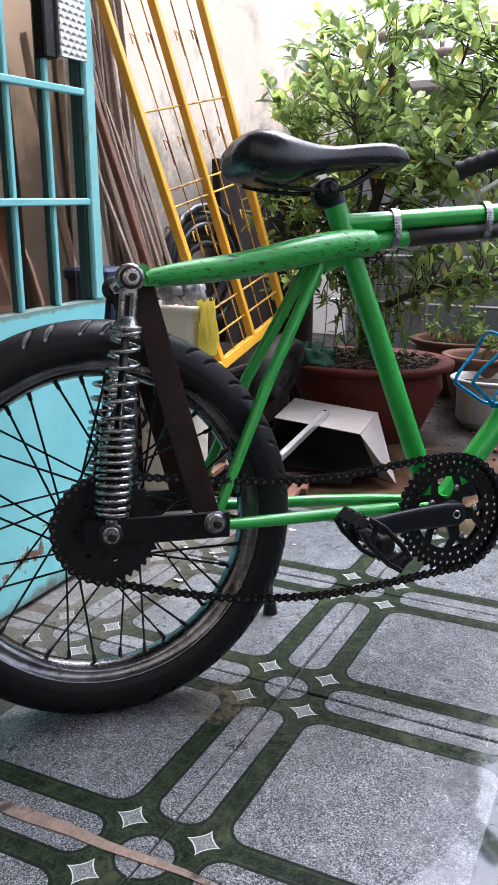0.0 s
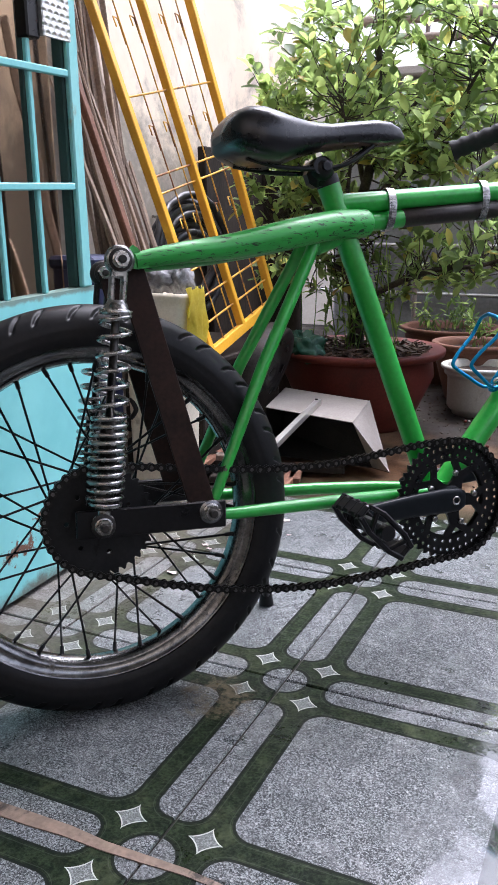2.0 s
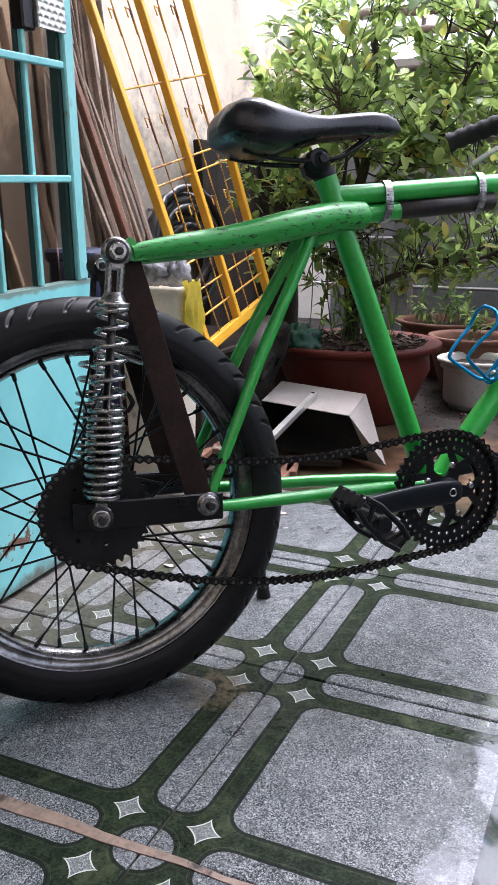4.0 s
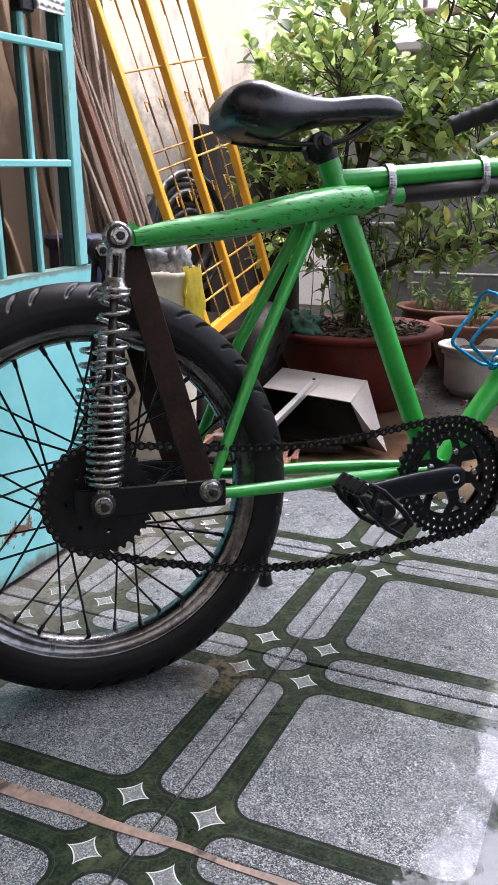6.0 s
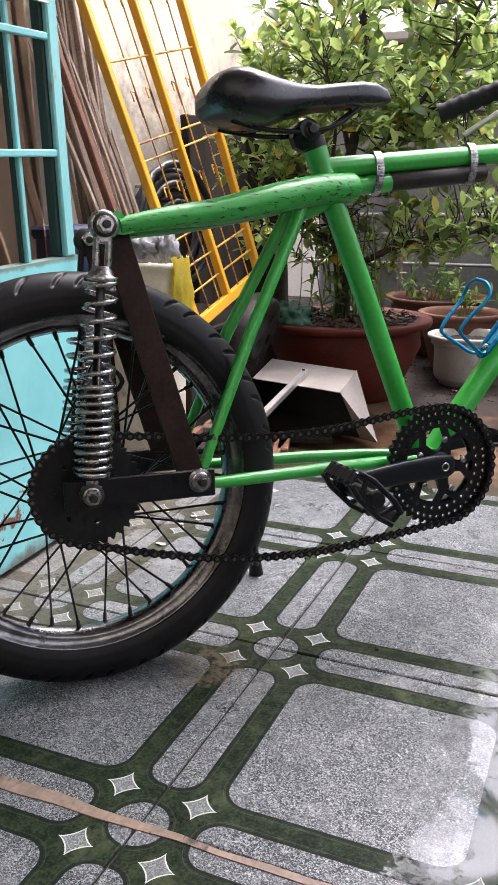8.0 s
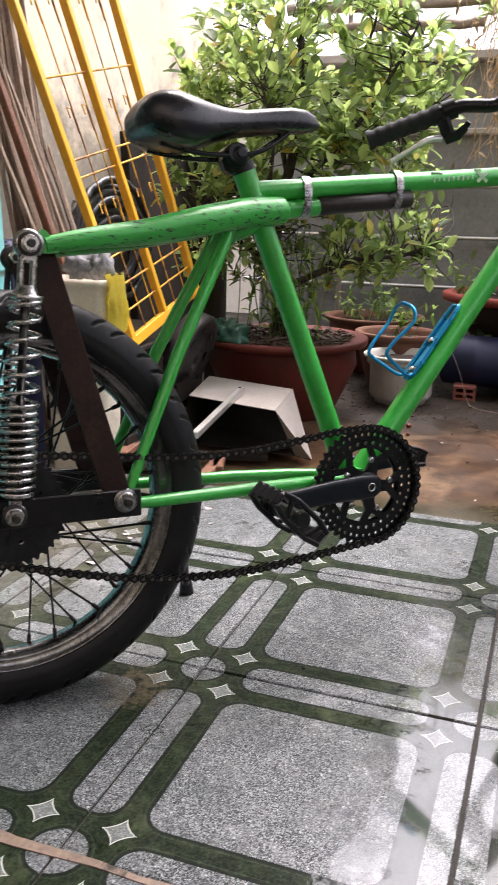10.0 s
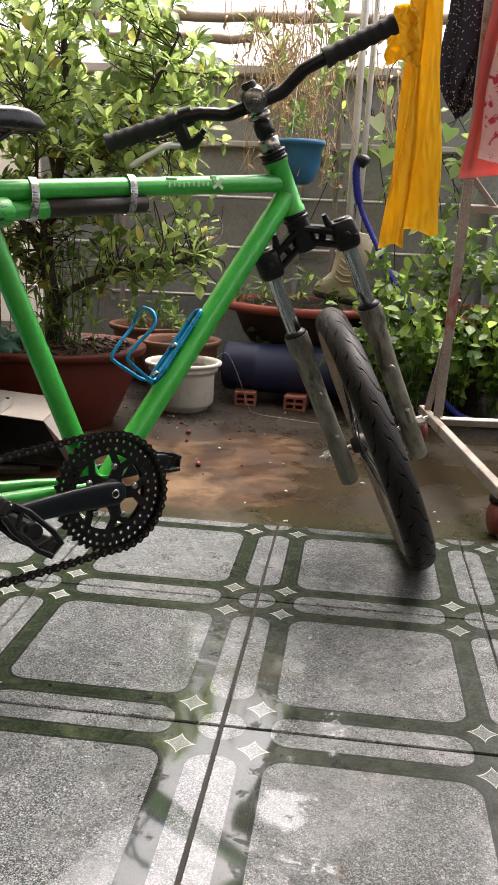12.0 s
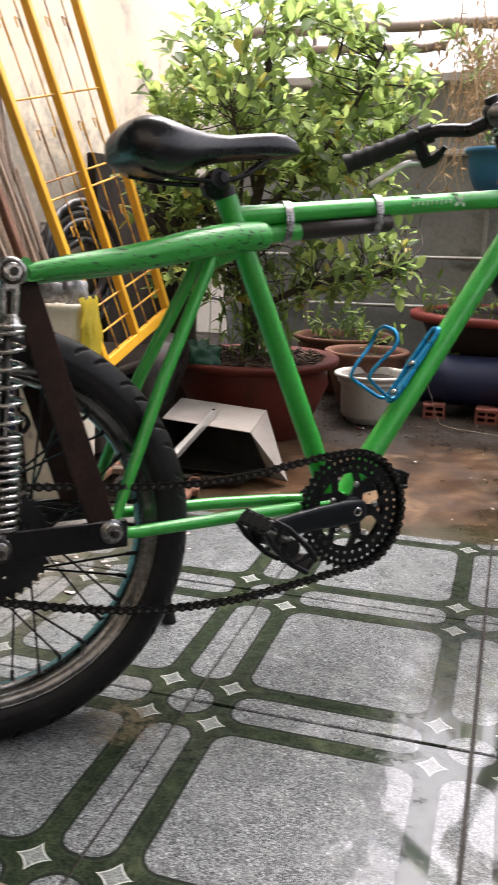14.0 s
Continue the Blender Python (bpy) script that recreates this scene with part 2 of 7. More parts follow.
PLANTER_RED = plain("red_planter_plastic", (0.15, 0.026, 0.019), (0.23, 0.045, 0.032), 6, (0.45, 0.65), bump=0.08, wear=(0.16, 0.05, 0.04), wear_at=(0.55, 0.75), wear_scale=5, spec=0.25)
# planter body below the rim: its shade is put into this near-black colour
BASIN_SHADED = plain("shaded_planter_body", (0.016, 0.01, 0.008), (0.034, 0.02, 0.015), 6, (0.45, 0.65), bump=0.08, wear=(0.06, 0.02, 0.015), wear_at=(0.6, 0.75), wear_scale=5, spec=0.2)
CLAY = plain("brown_clay_pot", (0.12, 0.052, 0.034), (0.2, 0.1, 0.066), 8, (0.6, 0.8), bump=0.2, wear=(0.3, 0.26, 0.21), wear_at=(0.62, 0.75), wear_scale=8, spec=0.25)
WHITE_POT = plain("white_plastic_pot", (0.48, 0.45, 0.4), (0.62, 0.6, 0.55), 8, (0.35, 0.5), bump=0.05, wear=(0.24, 0.2, 0.15), wear_at=(0.58, 0.76), wear_scale=9)
NAVY_PLASTIC = plain("navy_plastic", (0.006, 0.01, 0.038), (0.01, 0.016, 0.06), 8, (0.5, 0.65), bump=0.06)
BLUE_PLASTIC = plain("blue_plastic", (0.02, 0.12, 0.26), (0.035, 0.18, 0.34), 8, (0.35, 0.5), bump=0.06, wear=(0.1, 0.16, 0.2), wear_at=(0.6, 0.75))
SOIL = plain("soil", (0.01, 0.0075, 0.006), (0.045, 0.032, 0.023), 40, (0.85, 1.0), bump=0.9, fine=200, spec=0.15)
BRICK = plain("red_brick", (0.16, 0.045, 0.03), (0.25, 0.08, 0.052), 25, (0.75, 0.9), bump=0.4)
SHEET_STEEL = plain("galvanised_sheet", (0.27, 0.245, 0.22), (0.37, 0.34, 0.31), 10, (0.42, 0.58), 0.25, 0.06, wear=(0.34, 0.27, 0.21), wear_at=(0.62, 0.8), wear_scale=9)
# the same sheet darkened: shade inside the pan put into the colour
SHEET_SHADED = plain("galvanised_sheet_shaded", (0.03, 0.028, 0.027), (0.06, 0.056, 0.052), 10, (0.5, 0.7), 0.1, 0.08)
BIN_WHITE = plain("dirty_white_bin", (0.62, 0.55, 0.44), (0.78, 0.71, 0.58), 6, (0.5, 0.65), bump=0.08, wear=(0.2, 0.165, 0.125), wear_at=(0.52, 0.74), wear_scale=7)
YELLOW_BAG = plain("yellow_plastic_bag", (0.6, 0.5, 0.05), (0.72, 0.62, 0.1), 9, (0.3, 0.45), bump=0.3)
GREY_RAG = plain("grey_rag", (0.12, 0.12, 0.125), (0.28, 0.28, 0.285), 18, (0.85, 0.95), bump=0.3, wear=(0.03, 0.03, 0.032), wear_at=(0.56, 0.7), wear_scale=14, spec=0.1)
HOSE_BLACK = plain("black_hose", (0.018, 0.018, 0.02), (0.05, 0.05, 0.055), 10, (0.3, 0.5), bump=0.05)
BLUE_HOSE = plain("blue_hose", (0.01, 0.014, 0.2), (0.02, 0.03, 0.36), 40, (0.4, 0.55), bump=0.3)
YELLOW_CLOTH = plain("mustard_cloth", (0.78, 0.5, 0.035), (0.86, 0.62, 0.065), 9, (0.85, 0.95), bump=0.3, fine=500)
NAVY_CLOTH = plain("navy_spotted_cloth", (0.01, 0.01, 0.022), (0.02, 0.02, 0.04), 12, (0.85, 0.95), bump=0.3, fine=400)
PINK_CLOTH = plain("pink_cloth", (0.66, 0.2, 0.19), (0.76, 0.29, 0.27), 10, (0.85, 0.95), bump=0.3, fine=400)
FLORAL_CLOTH = plain("pale_floral_cloth", (0.78, 0.56, 0.56), (0.84, 0.7, 0.68), 10, (0.85, 0.95), bump=0.2, wear=(0.6, 0.07, 0.13), wear_at=(0.56, 0.6), wear_scale=22)
ALU = plain("aluminium_tube", (0.5, 0.49, 0.47), (0.66, 0.65, 0.63), 14, (0.3, 0.45), 0.9, 0.06)
RACK_STEEL = plain("rusty_steel_tube", (0.2, 0.17, 0.15), (0.34, 0.3, 0.27), 12, (0.45, 0.6), 0.4, 0.12, wear=(0.26, 0.07, 0.055), wear_at=(0.52, 0.66), wear_scale=6)
BOOT_SKIN = plain("muddy_boot", (0.34, 0.29, 0.2), (0.47, 0.41, 0.31), 14, (0.7, 0.85), bump=0.3, wear=(0.14, 0.12, 0.09), wear_at=(0.55, 0.7), wear_scale=12)
BAMBOO = plain("grey_bamboo", (0.24, 0.19, 0.15), (0.36, 0.3, 0.25), 10, (0.6, 0.8), bump=0.2)
STRAW = plain("dry_vine", (0.3, 0.19, 0.1), (0.55, 0.4, 0.24), 20, (0.8, 0.95), bump=0.1)
DARK_WOOD = plain("dark_wet_board", (0.012, 0.0095, 0.008), (0.04, 0.031, 0.025), 9, (0.7, 0.85), bump=0.4, stretch=(1, 1, 0.25), spec=0.15)
CEILING_PAINT = plain("ceiling_paint", (0.6, 0.58, 0.54), (0.7, 0.68, 0.64), 3, (0.8, 0.9), bump=0.1)
DECAL = plain("pale_decal", (0.2, 0.4, 0.2), (0.38, 0.52, 0.36), 60, (0.4, 0.5), bump=0.0)
BAG_GREEN = plain("green_plastic_bag", (0.01, 0.06, 0.035), (0.02, 0.1, 0.06), 12, (0.3, 0.5), bump=0.3)


def embossed_material():
    """Bright sheet metal pressed with rows of shallow oval dimples."""
    n = Nodes("silver_embossed_sheet")
    xyz = n.add("ShaderNodeSeparateXYZ", Vector=n.co.outputs["Object"])
    row = n.m("DIVIDE", xyz.outputs[2], 0.011)
    odd = n.m("MULTIPLY", n.m("MODULO", n.m("FLOOR", row), 2.0), 0.5)
    u = n.m("SUBTRACT", n.m("FRACT", n.m("ADD", n.m("DIVIDE", xyz.outputs[0], 0.017), n.m("ADD", odd, 50.0))), 0.5)
    v = n.m("SUBTRACT", n.m("FRACT", n.m("ADD", row, 0.0)), 0.5)
    d = n.m("SQRT", n.m("ADD", n.m("MULTIPLY", u, u), n.m("MULTIPLY", v, v)))
    n.bump(n.step(d, 0.1, 0.5), 0.7, 0.0016)
    return n.set(Base_Color=n.mix(n.noise(40), (0.5, 0.5, 0.48), (0.7, 0.69, 0.67)), Roughness=0.3, Metallic=0.8)


DIAMOND = embossed_material()


def let_light_through(mat, share):
    """Thin cloth: part of the light passes through it."""
    t = mat.node_tree
    out = [x for x in t.nodes if x.type == "OUTPUT_MATERIAL"][0]
    body = [x for x in t.nodes if x.type == "BSDF_PRINCIPLED"][0]
    tr, mx = t.nodes.new("ShaderNodeBsdfTranslucent"), t.nodes.new("ShaderNodeMixShader")
    t.links.new(body.inputs["Base Color"].links[0].from_socket, tr.inputs["Color"])
    mx.inputs[0].default_value = share
    t.links.new(body.outputs[0], mx.inputs[1])
    t.links.new(tr.outputs[0], mx.inputs[2])
    t.links.new(mx.outputs[0], out.inputs[0])


for cloth_mat in (YELLOW_CLOTH, PINK_CLOTH, FLORAL_CLOTH, YELLOW_BAG):
    let_light_through(cloth_mat, 0.58)


def leaf_material(name, dark, mid, light, odd, odd_share=0.05):
    """Leaves that differ one by one, let light through and turn yellow here and there."""
    n = Nodes(name)
    g = n.add("ShaderNodeNewGeometry")
    rnd = g.outputs["Random Per Island"]
    vein = n.noise(60, 3, 0.6)
    col = n.mix(n.step(rnd, 0.0, 0.55), dark, mid)
    col = n.mix(n.step(rnd, 0.5, 0.95), col, light)
    pick = n.m("FRACT", n.m("MULTIPLY", rnd, 37.0))
    col = n.mix(n.m("LESS_THAN", pick, odd_share), col, odd)
    col = n.mix(n.m("MULTIPLY", vein, 0.35), col, dark)
    n.bump(vein, 0.2)
    n.set(Base_Color=col, Roughness=n.m("MULTIPLY_ADD", pick, 0.2, 0.33))
    tr = n.add("ShaderNodeBsdfTranslucent", Color=n.mix(0.5, col, light))
    mx = n.add("ShaderNodeMixShader", Fac=0.62)
    n.t.links.new(n.bsdf.outputs[0], mx.inputs[1])
    n.t.links.new(tr.outputs[0], mx.inputs[2])
    out = [x for x in n.t.nodes if x.type == "OUTPUT_MATERIAL"][0]
    n.t.links.new(mx.outputs[0], out.inputs[0])
    return n.mat


LEAF = leaf_material("citrus_leaf", (0.024, 0.058, 0.02), (0.145, 0.265, 0.07), (0.54, 0.68, 0.22), (0.6, 0.42, 0.07), 0.05)
HERB_LEAF = leaf_material("herb_leaf", (0.008, 0.03, 0.007), (0.055, 0.14, 0.028), (0.42, 0.6, 0.13), (0.4, 0.42, 0.12), 0.03)
VINE_LEAF = leaf_material("vine_leaf", (0.06, 0.13, 0.03), (0.18, 0.3, 0.07), (0.4, 0.52, 0.17), (0.5, 0.45, 0.3), 0.06)
HEART_LEAF = leaf_material("heart_leaf", (0.12, 0.24, 0.05), (0.26, 0.44, 0.1), (0.5, 0.66, 0.24), (0.55, 0.6, 0.4), 0.1)


def tile_material():
    """A patterned floor tile: speckled grey panels and strips, mottled green bands, a pale four-pointed star near each corner, with wet spots."""
    n = Nodes("patterned_floor_tile")
    obj = n.co.outputs["Object"]
    xyz = n.add("ShaderNodeSeparateXYZ", Vector=obj)
    geo = n.add("ShaderNodeNewGeometry")
    pos = geo.outputs["Position"]
    a = n.m("SUBTRACT", 0.2, n.m("ABSOLUTE", xyz.outputs[0]))
    b = n.m("SUBTRACT", 0.2, n.m("ABSOLUTE", xyz.outputs[1]))

    def rounded(qx, qy, r):
        px, py = n.m("MAXIMUM", qx, 0.0), n.m("MAXIMUM", qy, 0.0)
        far = n.m("SQRT", n.m("ADD", n.m("MULTIPLY", px, px), n.m("MULTIPLY", py, py)))
        return n.m("SUBTRACT", n.m("ADD", far, n.m("MINIMUM", n.m("MAXIMUM", qx, qy), 0.0)), r)

    panel = rounded(n.m("SUBTRACT", 0.096, a), n.m("SUBTRACT", 0.096, b), 0.03)
    strip_x = rounded(n.m("SUBTRACT", 0.093, a), n.m("SUBTRACT", b, 0.007), 0.026)
    strip_y = rounded(n.m("SUBTRACT", 0.093, b), n.m("SUBTRACT", a, 0.007), 0.026)
    disc = n.m("SUBTRACT", n.m("SQRT", n.m("ADD", n.m("MULTIPLY", a, a), n.m("MULTIPLY", b, b))), 0.033)
    grey = n.m("MINIMUM", n.m("MINIMUM", panel, disc), n.m("MINIMUM", strip_x, strip_y))
    sx, sy = n.m("ABSOLUTE", n.m("SUBTRACT", a, 0.0484)), n.m("ABSOLUTE", n.m("SUBTRACT", b, 0.0484))
    e = 0.72
    star = n.m("SUBTRACT", n.m("POWER", n.m("ADD", n.m("POWER", sx, e), n.m("POWER", sy, e)), 1 / e), 0.0225)

    speck = n.add("ShaderNodeTexVoronoi", Scale=800.0, Vector=pos)
    cell = n.add("ShaderNodeSeparateColor", Color=speck.outputs["Color"])
    ramp = n.add("ShaderNodeValToRGB", Fac=n.m("MULTIPLY_ADD", n.noise(300, 3, 0.7, pos), 0.4, n.m("MULTIPLY", cell.outputs[0], 0.6)))
    els = ramp.color_ramp.elements
    els[0].position, els[0].color = 0.26, (0.016, 0.019, 0.021, 1)
    els[1].position, els[1].color = 0.8, (0.28, 0.3, 0.305, 1)
    for at, tone in ((0.4, 0.042), (0.5, 0.092), (0.62, 0.15)):
        mid = els.new(at)
        mid.color = (tone, tone * 1.08, tone * 1.1, 1)
    grit = n.add("ShaderNodeTexVoronoi", Scale=260.0, Vector=pos)
    gcell = n.add("ShaderNodeSeparateColor", Color=grit.outputs["Color"])
    near = n.m("LESS_THAN", grit.outputs["Distance"], 0.42)
    stain = n.noise(5.0, 6, 0.65, pos)
    stone = n.mix(n.m("MULTIPLY", n.step(n.noise(8.0, 8, 0.7, pos, 0.6), 0.5, 0.7), 0.38), ramp.outputs[0], (0.27, 0.275, 0.28))
    stone = n.mix(n.m("MULTIPLY", n.step(stain, 0.48, 0.66), 0.42), stone, (0.075, 0.086, 0.084))
    stone = n.mix(n.m("MULTIPLY", n.m("MULTIPLY", n.m("LESS_THAN", gcell.outputs[0], 0.22), near), 0.8), stone, (0.015, 0.017, 0.019))
    stone = n.mix(n.m("MULTIPLY", n.m("MULTIPLY", n.m("GREATER_THAN", gcell.outputs[0], 0.95), near), 0.55), stone, (0.42, 0.44, 0.43))
    stone = n.mix(n.m("MULTIPLY", n.step(n.noise(26, 7, 0.78, pos, 0.4), 0.5, 0.66), 0.55), stone, (0.05, 0.055, 0.057))
    moss = n.m("MULTIPLY_ADD", n.noise(240, 3, 0.7, pos), 0.45, n.m("MULTIPLY", n.noise(55, 6, 0.75, pos), 0.55))
    green = n.mix(n.step(moss, 0.4, 0.64), (0.003, 0.006, 0.003), (0.024, 0.036, 0.017))
    green = n.mix(n.m("MULTIPLY", n.step(n.noise(13, 8, 0.72, pos, 0.4), 0.5, 0.68), 0.75), green, n.mix(n.noise(150, 4, 0.7, pos), (0.02, 0.03, 0.012), (0.075, 0.088, 0.045)))
    green = n.mix(n.m("MULTIPLY", n.step(n.noise(33, 7, 0.74, pos, 0.3), 0.54, 0.66), 0.7), green, (0.004, 0.006, 0.003))
    col = n.mix(n.m("LESS_THAN", grey, 0.0), green, stone)
    edge = n.m("LESS_THAN", n.m("ABSOLUTE", n.m("SUBTRACT", grey, 0.0016)), 0.002)
    col = n.mix(n.m("MULTIPLY", edge, 0.9), col, (0.006, 0.008, 0.006))
    groove = n.m("LESS_THAN", n.m("ABSOLUTE", n.m("SUBTRACT", grey, 0.0062)), 0.0005)
    col = n.mix(n.m("MULTIPLY", groove, 0.22), col, (0.09, 0.1, 0.08))
    col = n.mix(n.m("LESS_THAN", star, 0.0), col, (0.42, 0.44, 0.4))
    col = n.mix(n.m("LESS_THAN", star, -0.003), col, n.mix(0.35, stone, (0.22, 0.235, 0.22)))
    # wetness: a thin film over the yard's open side with ragged edges, standing water along one joint
    pxyz = n.add("ShaderNodeSeparateXYZ", Vector=pos)
    px, py = pxyz.outputs[0], pxyz.outputs[1]
    ragged = n.m("MULTIPLY_ADD", n.noise(16, 9, 0.78, pos, 0.5), 0.26, -0.13)
    film = n.step(n.m("ADD", px, ragged), 0.272, 0.286)
    film = n.m("MULTIPLY", film, n.step(n.m("ADD", py, ragged), 0.5, 0.34))
    patchy = n.step(n.m("ADD", n.m("MULTIPLY", n.noise(24, 8, 0.72, pos, 0.9), 0.6), n.m("MULTIPLY", n.noise(170, 4, 0.7, pos), 0.4)), 0.42, 0.5)
    along = n.m("SUBTRACT", 0.115, n.m("ABSOLUTE", n.m("SUBTRACT", px, 0.405)))
    along = n.m("MINIMUM", along, n.m("MULTIPLY_ADD", py, -0.42, 0.1))
    shore = n.m("ADD", n.m("MULTIPLY", n.noise(15, 9, 0.74, pos, 0.5), 0.7), n.m("MULTIPLY", n.noise(70, 8, 0.76, pos, 0.4), 0.3))
    shore = n.m("MULTIPLY_ADD", shore, 1.7, -0.35)
    pool = n.step(n.m("ADD", n.m("MULTIPLY", along, 1.7), shore), 0.532, 0.552)
    pool = n.m("MULTIPLY", pool, film)
    rim = n.m("MULTIPLY", n.m("MULTIPLY", pool, n.m("SUBTRACT", 1.0, pool)), 3.6)
    damp = n.step(n.noise(7, 5, 0.65, pos), 0.35, 0.75)
    earth = n.step(n.m("ADD", n.m("MULTIPLY", n.noise(9, 8, 0.7, pos), 0.28), n.m("MINIMUM", n.m("MULTIPLY", px, -1.0), n.m("ADD", py, 0.6))), 0.36, 0.66)
    col = n.mix(n.m("MULTIPLY", earth, 0.5), col, n.mix(n.noise(120, 5, 0.7, pos), (0.1, 0.085, 0.068), (0.2, 0.175, 0.145)))
    off_x, off_y = n.m("ADD", px, 0.068), n.m("ADD", py, 0.085)
    smear = n.m("SUBTRACT", n.m("MULTIPLY", n.noise(30, 8, 0.75, pos, 0.5), 0.13), n.m("SQRT", n.m("ADD", n.m("MULTIPLY", off_x, off_x), n.m("MULTIPLY", off_y, off_y))))
    mud = n.m("MULTIPLY", n.step(smear, 0.0, 0.03), n.step(n.noise(45, 6, 0.7, pos), 0.42, 0.56))
    col = n.mix(n.m("MULTIPLY", mud, 0.8), col, n.mix(n.noise(90, 4, 0.7, pos), (0.02, 0.016, 0.009), (0.17, 0.14, 0.09)))
    soaked = n.step(n.m("ADD", px, n.m("MULTIPLY", n.noise(6, 7, 0.7, pos), 0.3)), 0.56, 0.68)
    col = n.mix(n.m("MULTIPLY", soaked, 0.34), col, (0.01, 0.0105, 0.0085))
    clouds = n.m("ADD", n.m("MULTIPLY", n.noise(5.5, 9, 0.72, pos, 0.7), 0.72), n.m("MULTIPLY", n.noise(60, 6, 0.74, pos), 0.28))
    clouds = n.step(clouds, 0.47, 0.6)
    rough = n.m("MULTIPLY_ADD", clouds, -0.22, n.m("MULTIPLY_ADD", damp, 0.14, 0.44))
    col = n.mix(rim, col, (0.012, 0.014, 0.012))
    col = n.mix(n.m("MULTIPLY", film, 0.2), col, (0.008, 0.009, 0.008))
    beyond = n.step(n.m("ADD", px, ragged), 0.5, 0.4)
    cover = n.m("MAXIMUM", n.m("MULTIPLY", pool, n.m("MULTIPLY_ADD", patchy, 0.15, 0.85)), n.m("MULTIPLY", n.m("MULTIPLY", film, n.m("MULTIPLY_ADD", beyond, 0.85, 0.15)), n.m("MULTIPLY_ADD", patchy, 0.6, 0.12)))
    grain = n.m("MULTIPLY", n.noise(260, 2, 0.5, pos), n.m("MULTIPLY_ADD", pool, -0.7, 1.0))
    swell = n.m("MULTIPLY", n.noise(55, 5, 0.65, pos), n.m("MULTIPLY_ADD", pool, 0.1, 1.1))
    n.bump(n.m("ADD", n.m("ADD", grain, n.m("MULTIPLY", pool, 0.5)), swell), 0.26, 0.001)
    return n.set(Base_Color=col, Roughness=rough, Specular_IOR_Level=n.m("MULTIPLY_ADD", n.m("LESS_THAN", grey, 0.0), n.m("MULTIPLY_ADD", clouds, 0.45, 0.08), n.m("MULTIPLY_ADD", clouds, 0.06, 0.07)), Coat_Weight=cover, Coat_Roughness=n.m("MULTIPLY_ADD", pool, -0.09, 0.15), Coat_IOR=2.05)


def yard_material():
    """Old brown concrete with red earth on it, wet in broad patches, with fallen bits and puddles."""
    n = Nodes("wet_brown_concrete")
    geo = n.add("ShaderNodeNewGeometry")
    pos = geo.outputs["Position"]
    big, mid, fine = n.noise(2.6, 8, 0.66, pos), n.noise(11, 10, 0.76, pos), n.noise(170, 6, 0.74, pos)
    col = n.mix(n.step(mid, 0.36, 0.66), (0.026, 0.012, 0.0055), (0.095, 0.05, 0.024))
    worn = n.step(n.m("MULTIPLY_ADD", mid, 0.35, n.m("MULTIPLY", big, 0.65)), 0.47, 0.6)
    col = n.mix(n.m("MULTIPLY", worn, 0.85), col, n.mix(fine, (0.12, 0.07, 0.036), (0.27, 0.18, 0.105)))
    col = n.mix(n.m("MULTIPLY", n.step(n.noise(4, 10, 0.78, pos), 0.5, 0.72), 0.5), col, (0.024, 0.015, 0.009))
    xyz = n.add("ShaderNodeSeparateXYZ", Vector=pos)
    dirt = n.step(n.m("ADD", xyz.outputs[1], n.m("MULTIPLY", n.noise(4, 5, 0.7, pos), 0.8)), 1.78, 2.2)
    col = n.mix(dirt, col, (0.022, 0.017, 0.013))
    soak = n.step(n.m("ADD", xyz.outputs[0], n.m("MULTIPLY", n.noise(5, 6, 0.7, pos), 0.7)), 0.58, 0.86)
    col = n.mix(n.m("MULTIPLY", soak, 0.88), col, (0.016, 0.013, 0.008))
    algae = n.step(n.m("ADD", n.m("MULTIPLY", n.noise(7, 7, 0.7, pos), 0.5), n.m("MULTIPLY", xyz.outputs[1], -1.0)), -0.78, -0.6)
    col = n.mix(n.m("MULTIPLY", algae, 0.75), col, (0.028, 0.028, 0.013))
    col = n.mix(n.m("MULTIPLY", n.step(fine, 0.45, 0.7), 0.5), col, (0.02, 0.014, 0.01))
    wet = n.step(n.noise(3.4, 6, 0.65, pos, 0.2), 0.3, 0.66)
    rough = n.m("MULTIPLY_ADD", soak, -0.16, n.m("MULTIPLY_ADD", wet, -0.36, n.m("MULTIPLY_ADD", mid, 0.25, 0.52)))
    n.bump(n.m("ADD", n.m("MULTIPLY", mid, 0.6), n.m("MULTIPLY", fine, n.m("MULTIPLY_ADD", wet, -0.7, 1.0))), 0.35, 0.003)
    return n.set(Base_Color=col, Roughness=n.m("MAXIMUM", rough, 0.16), Specular_IOR_Level=n.m("MULTIPLY_ADD", soak, -0.07, 0.2))


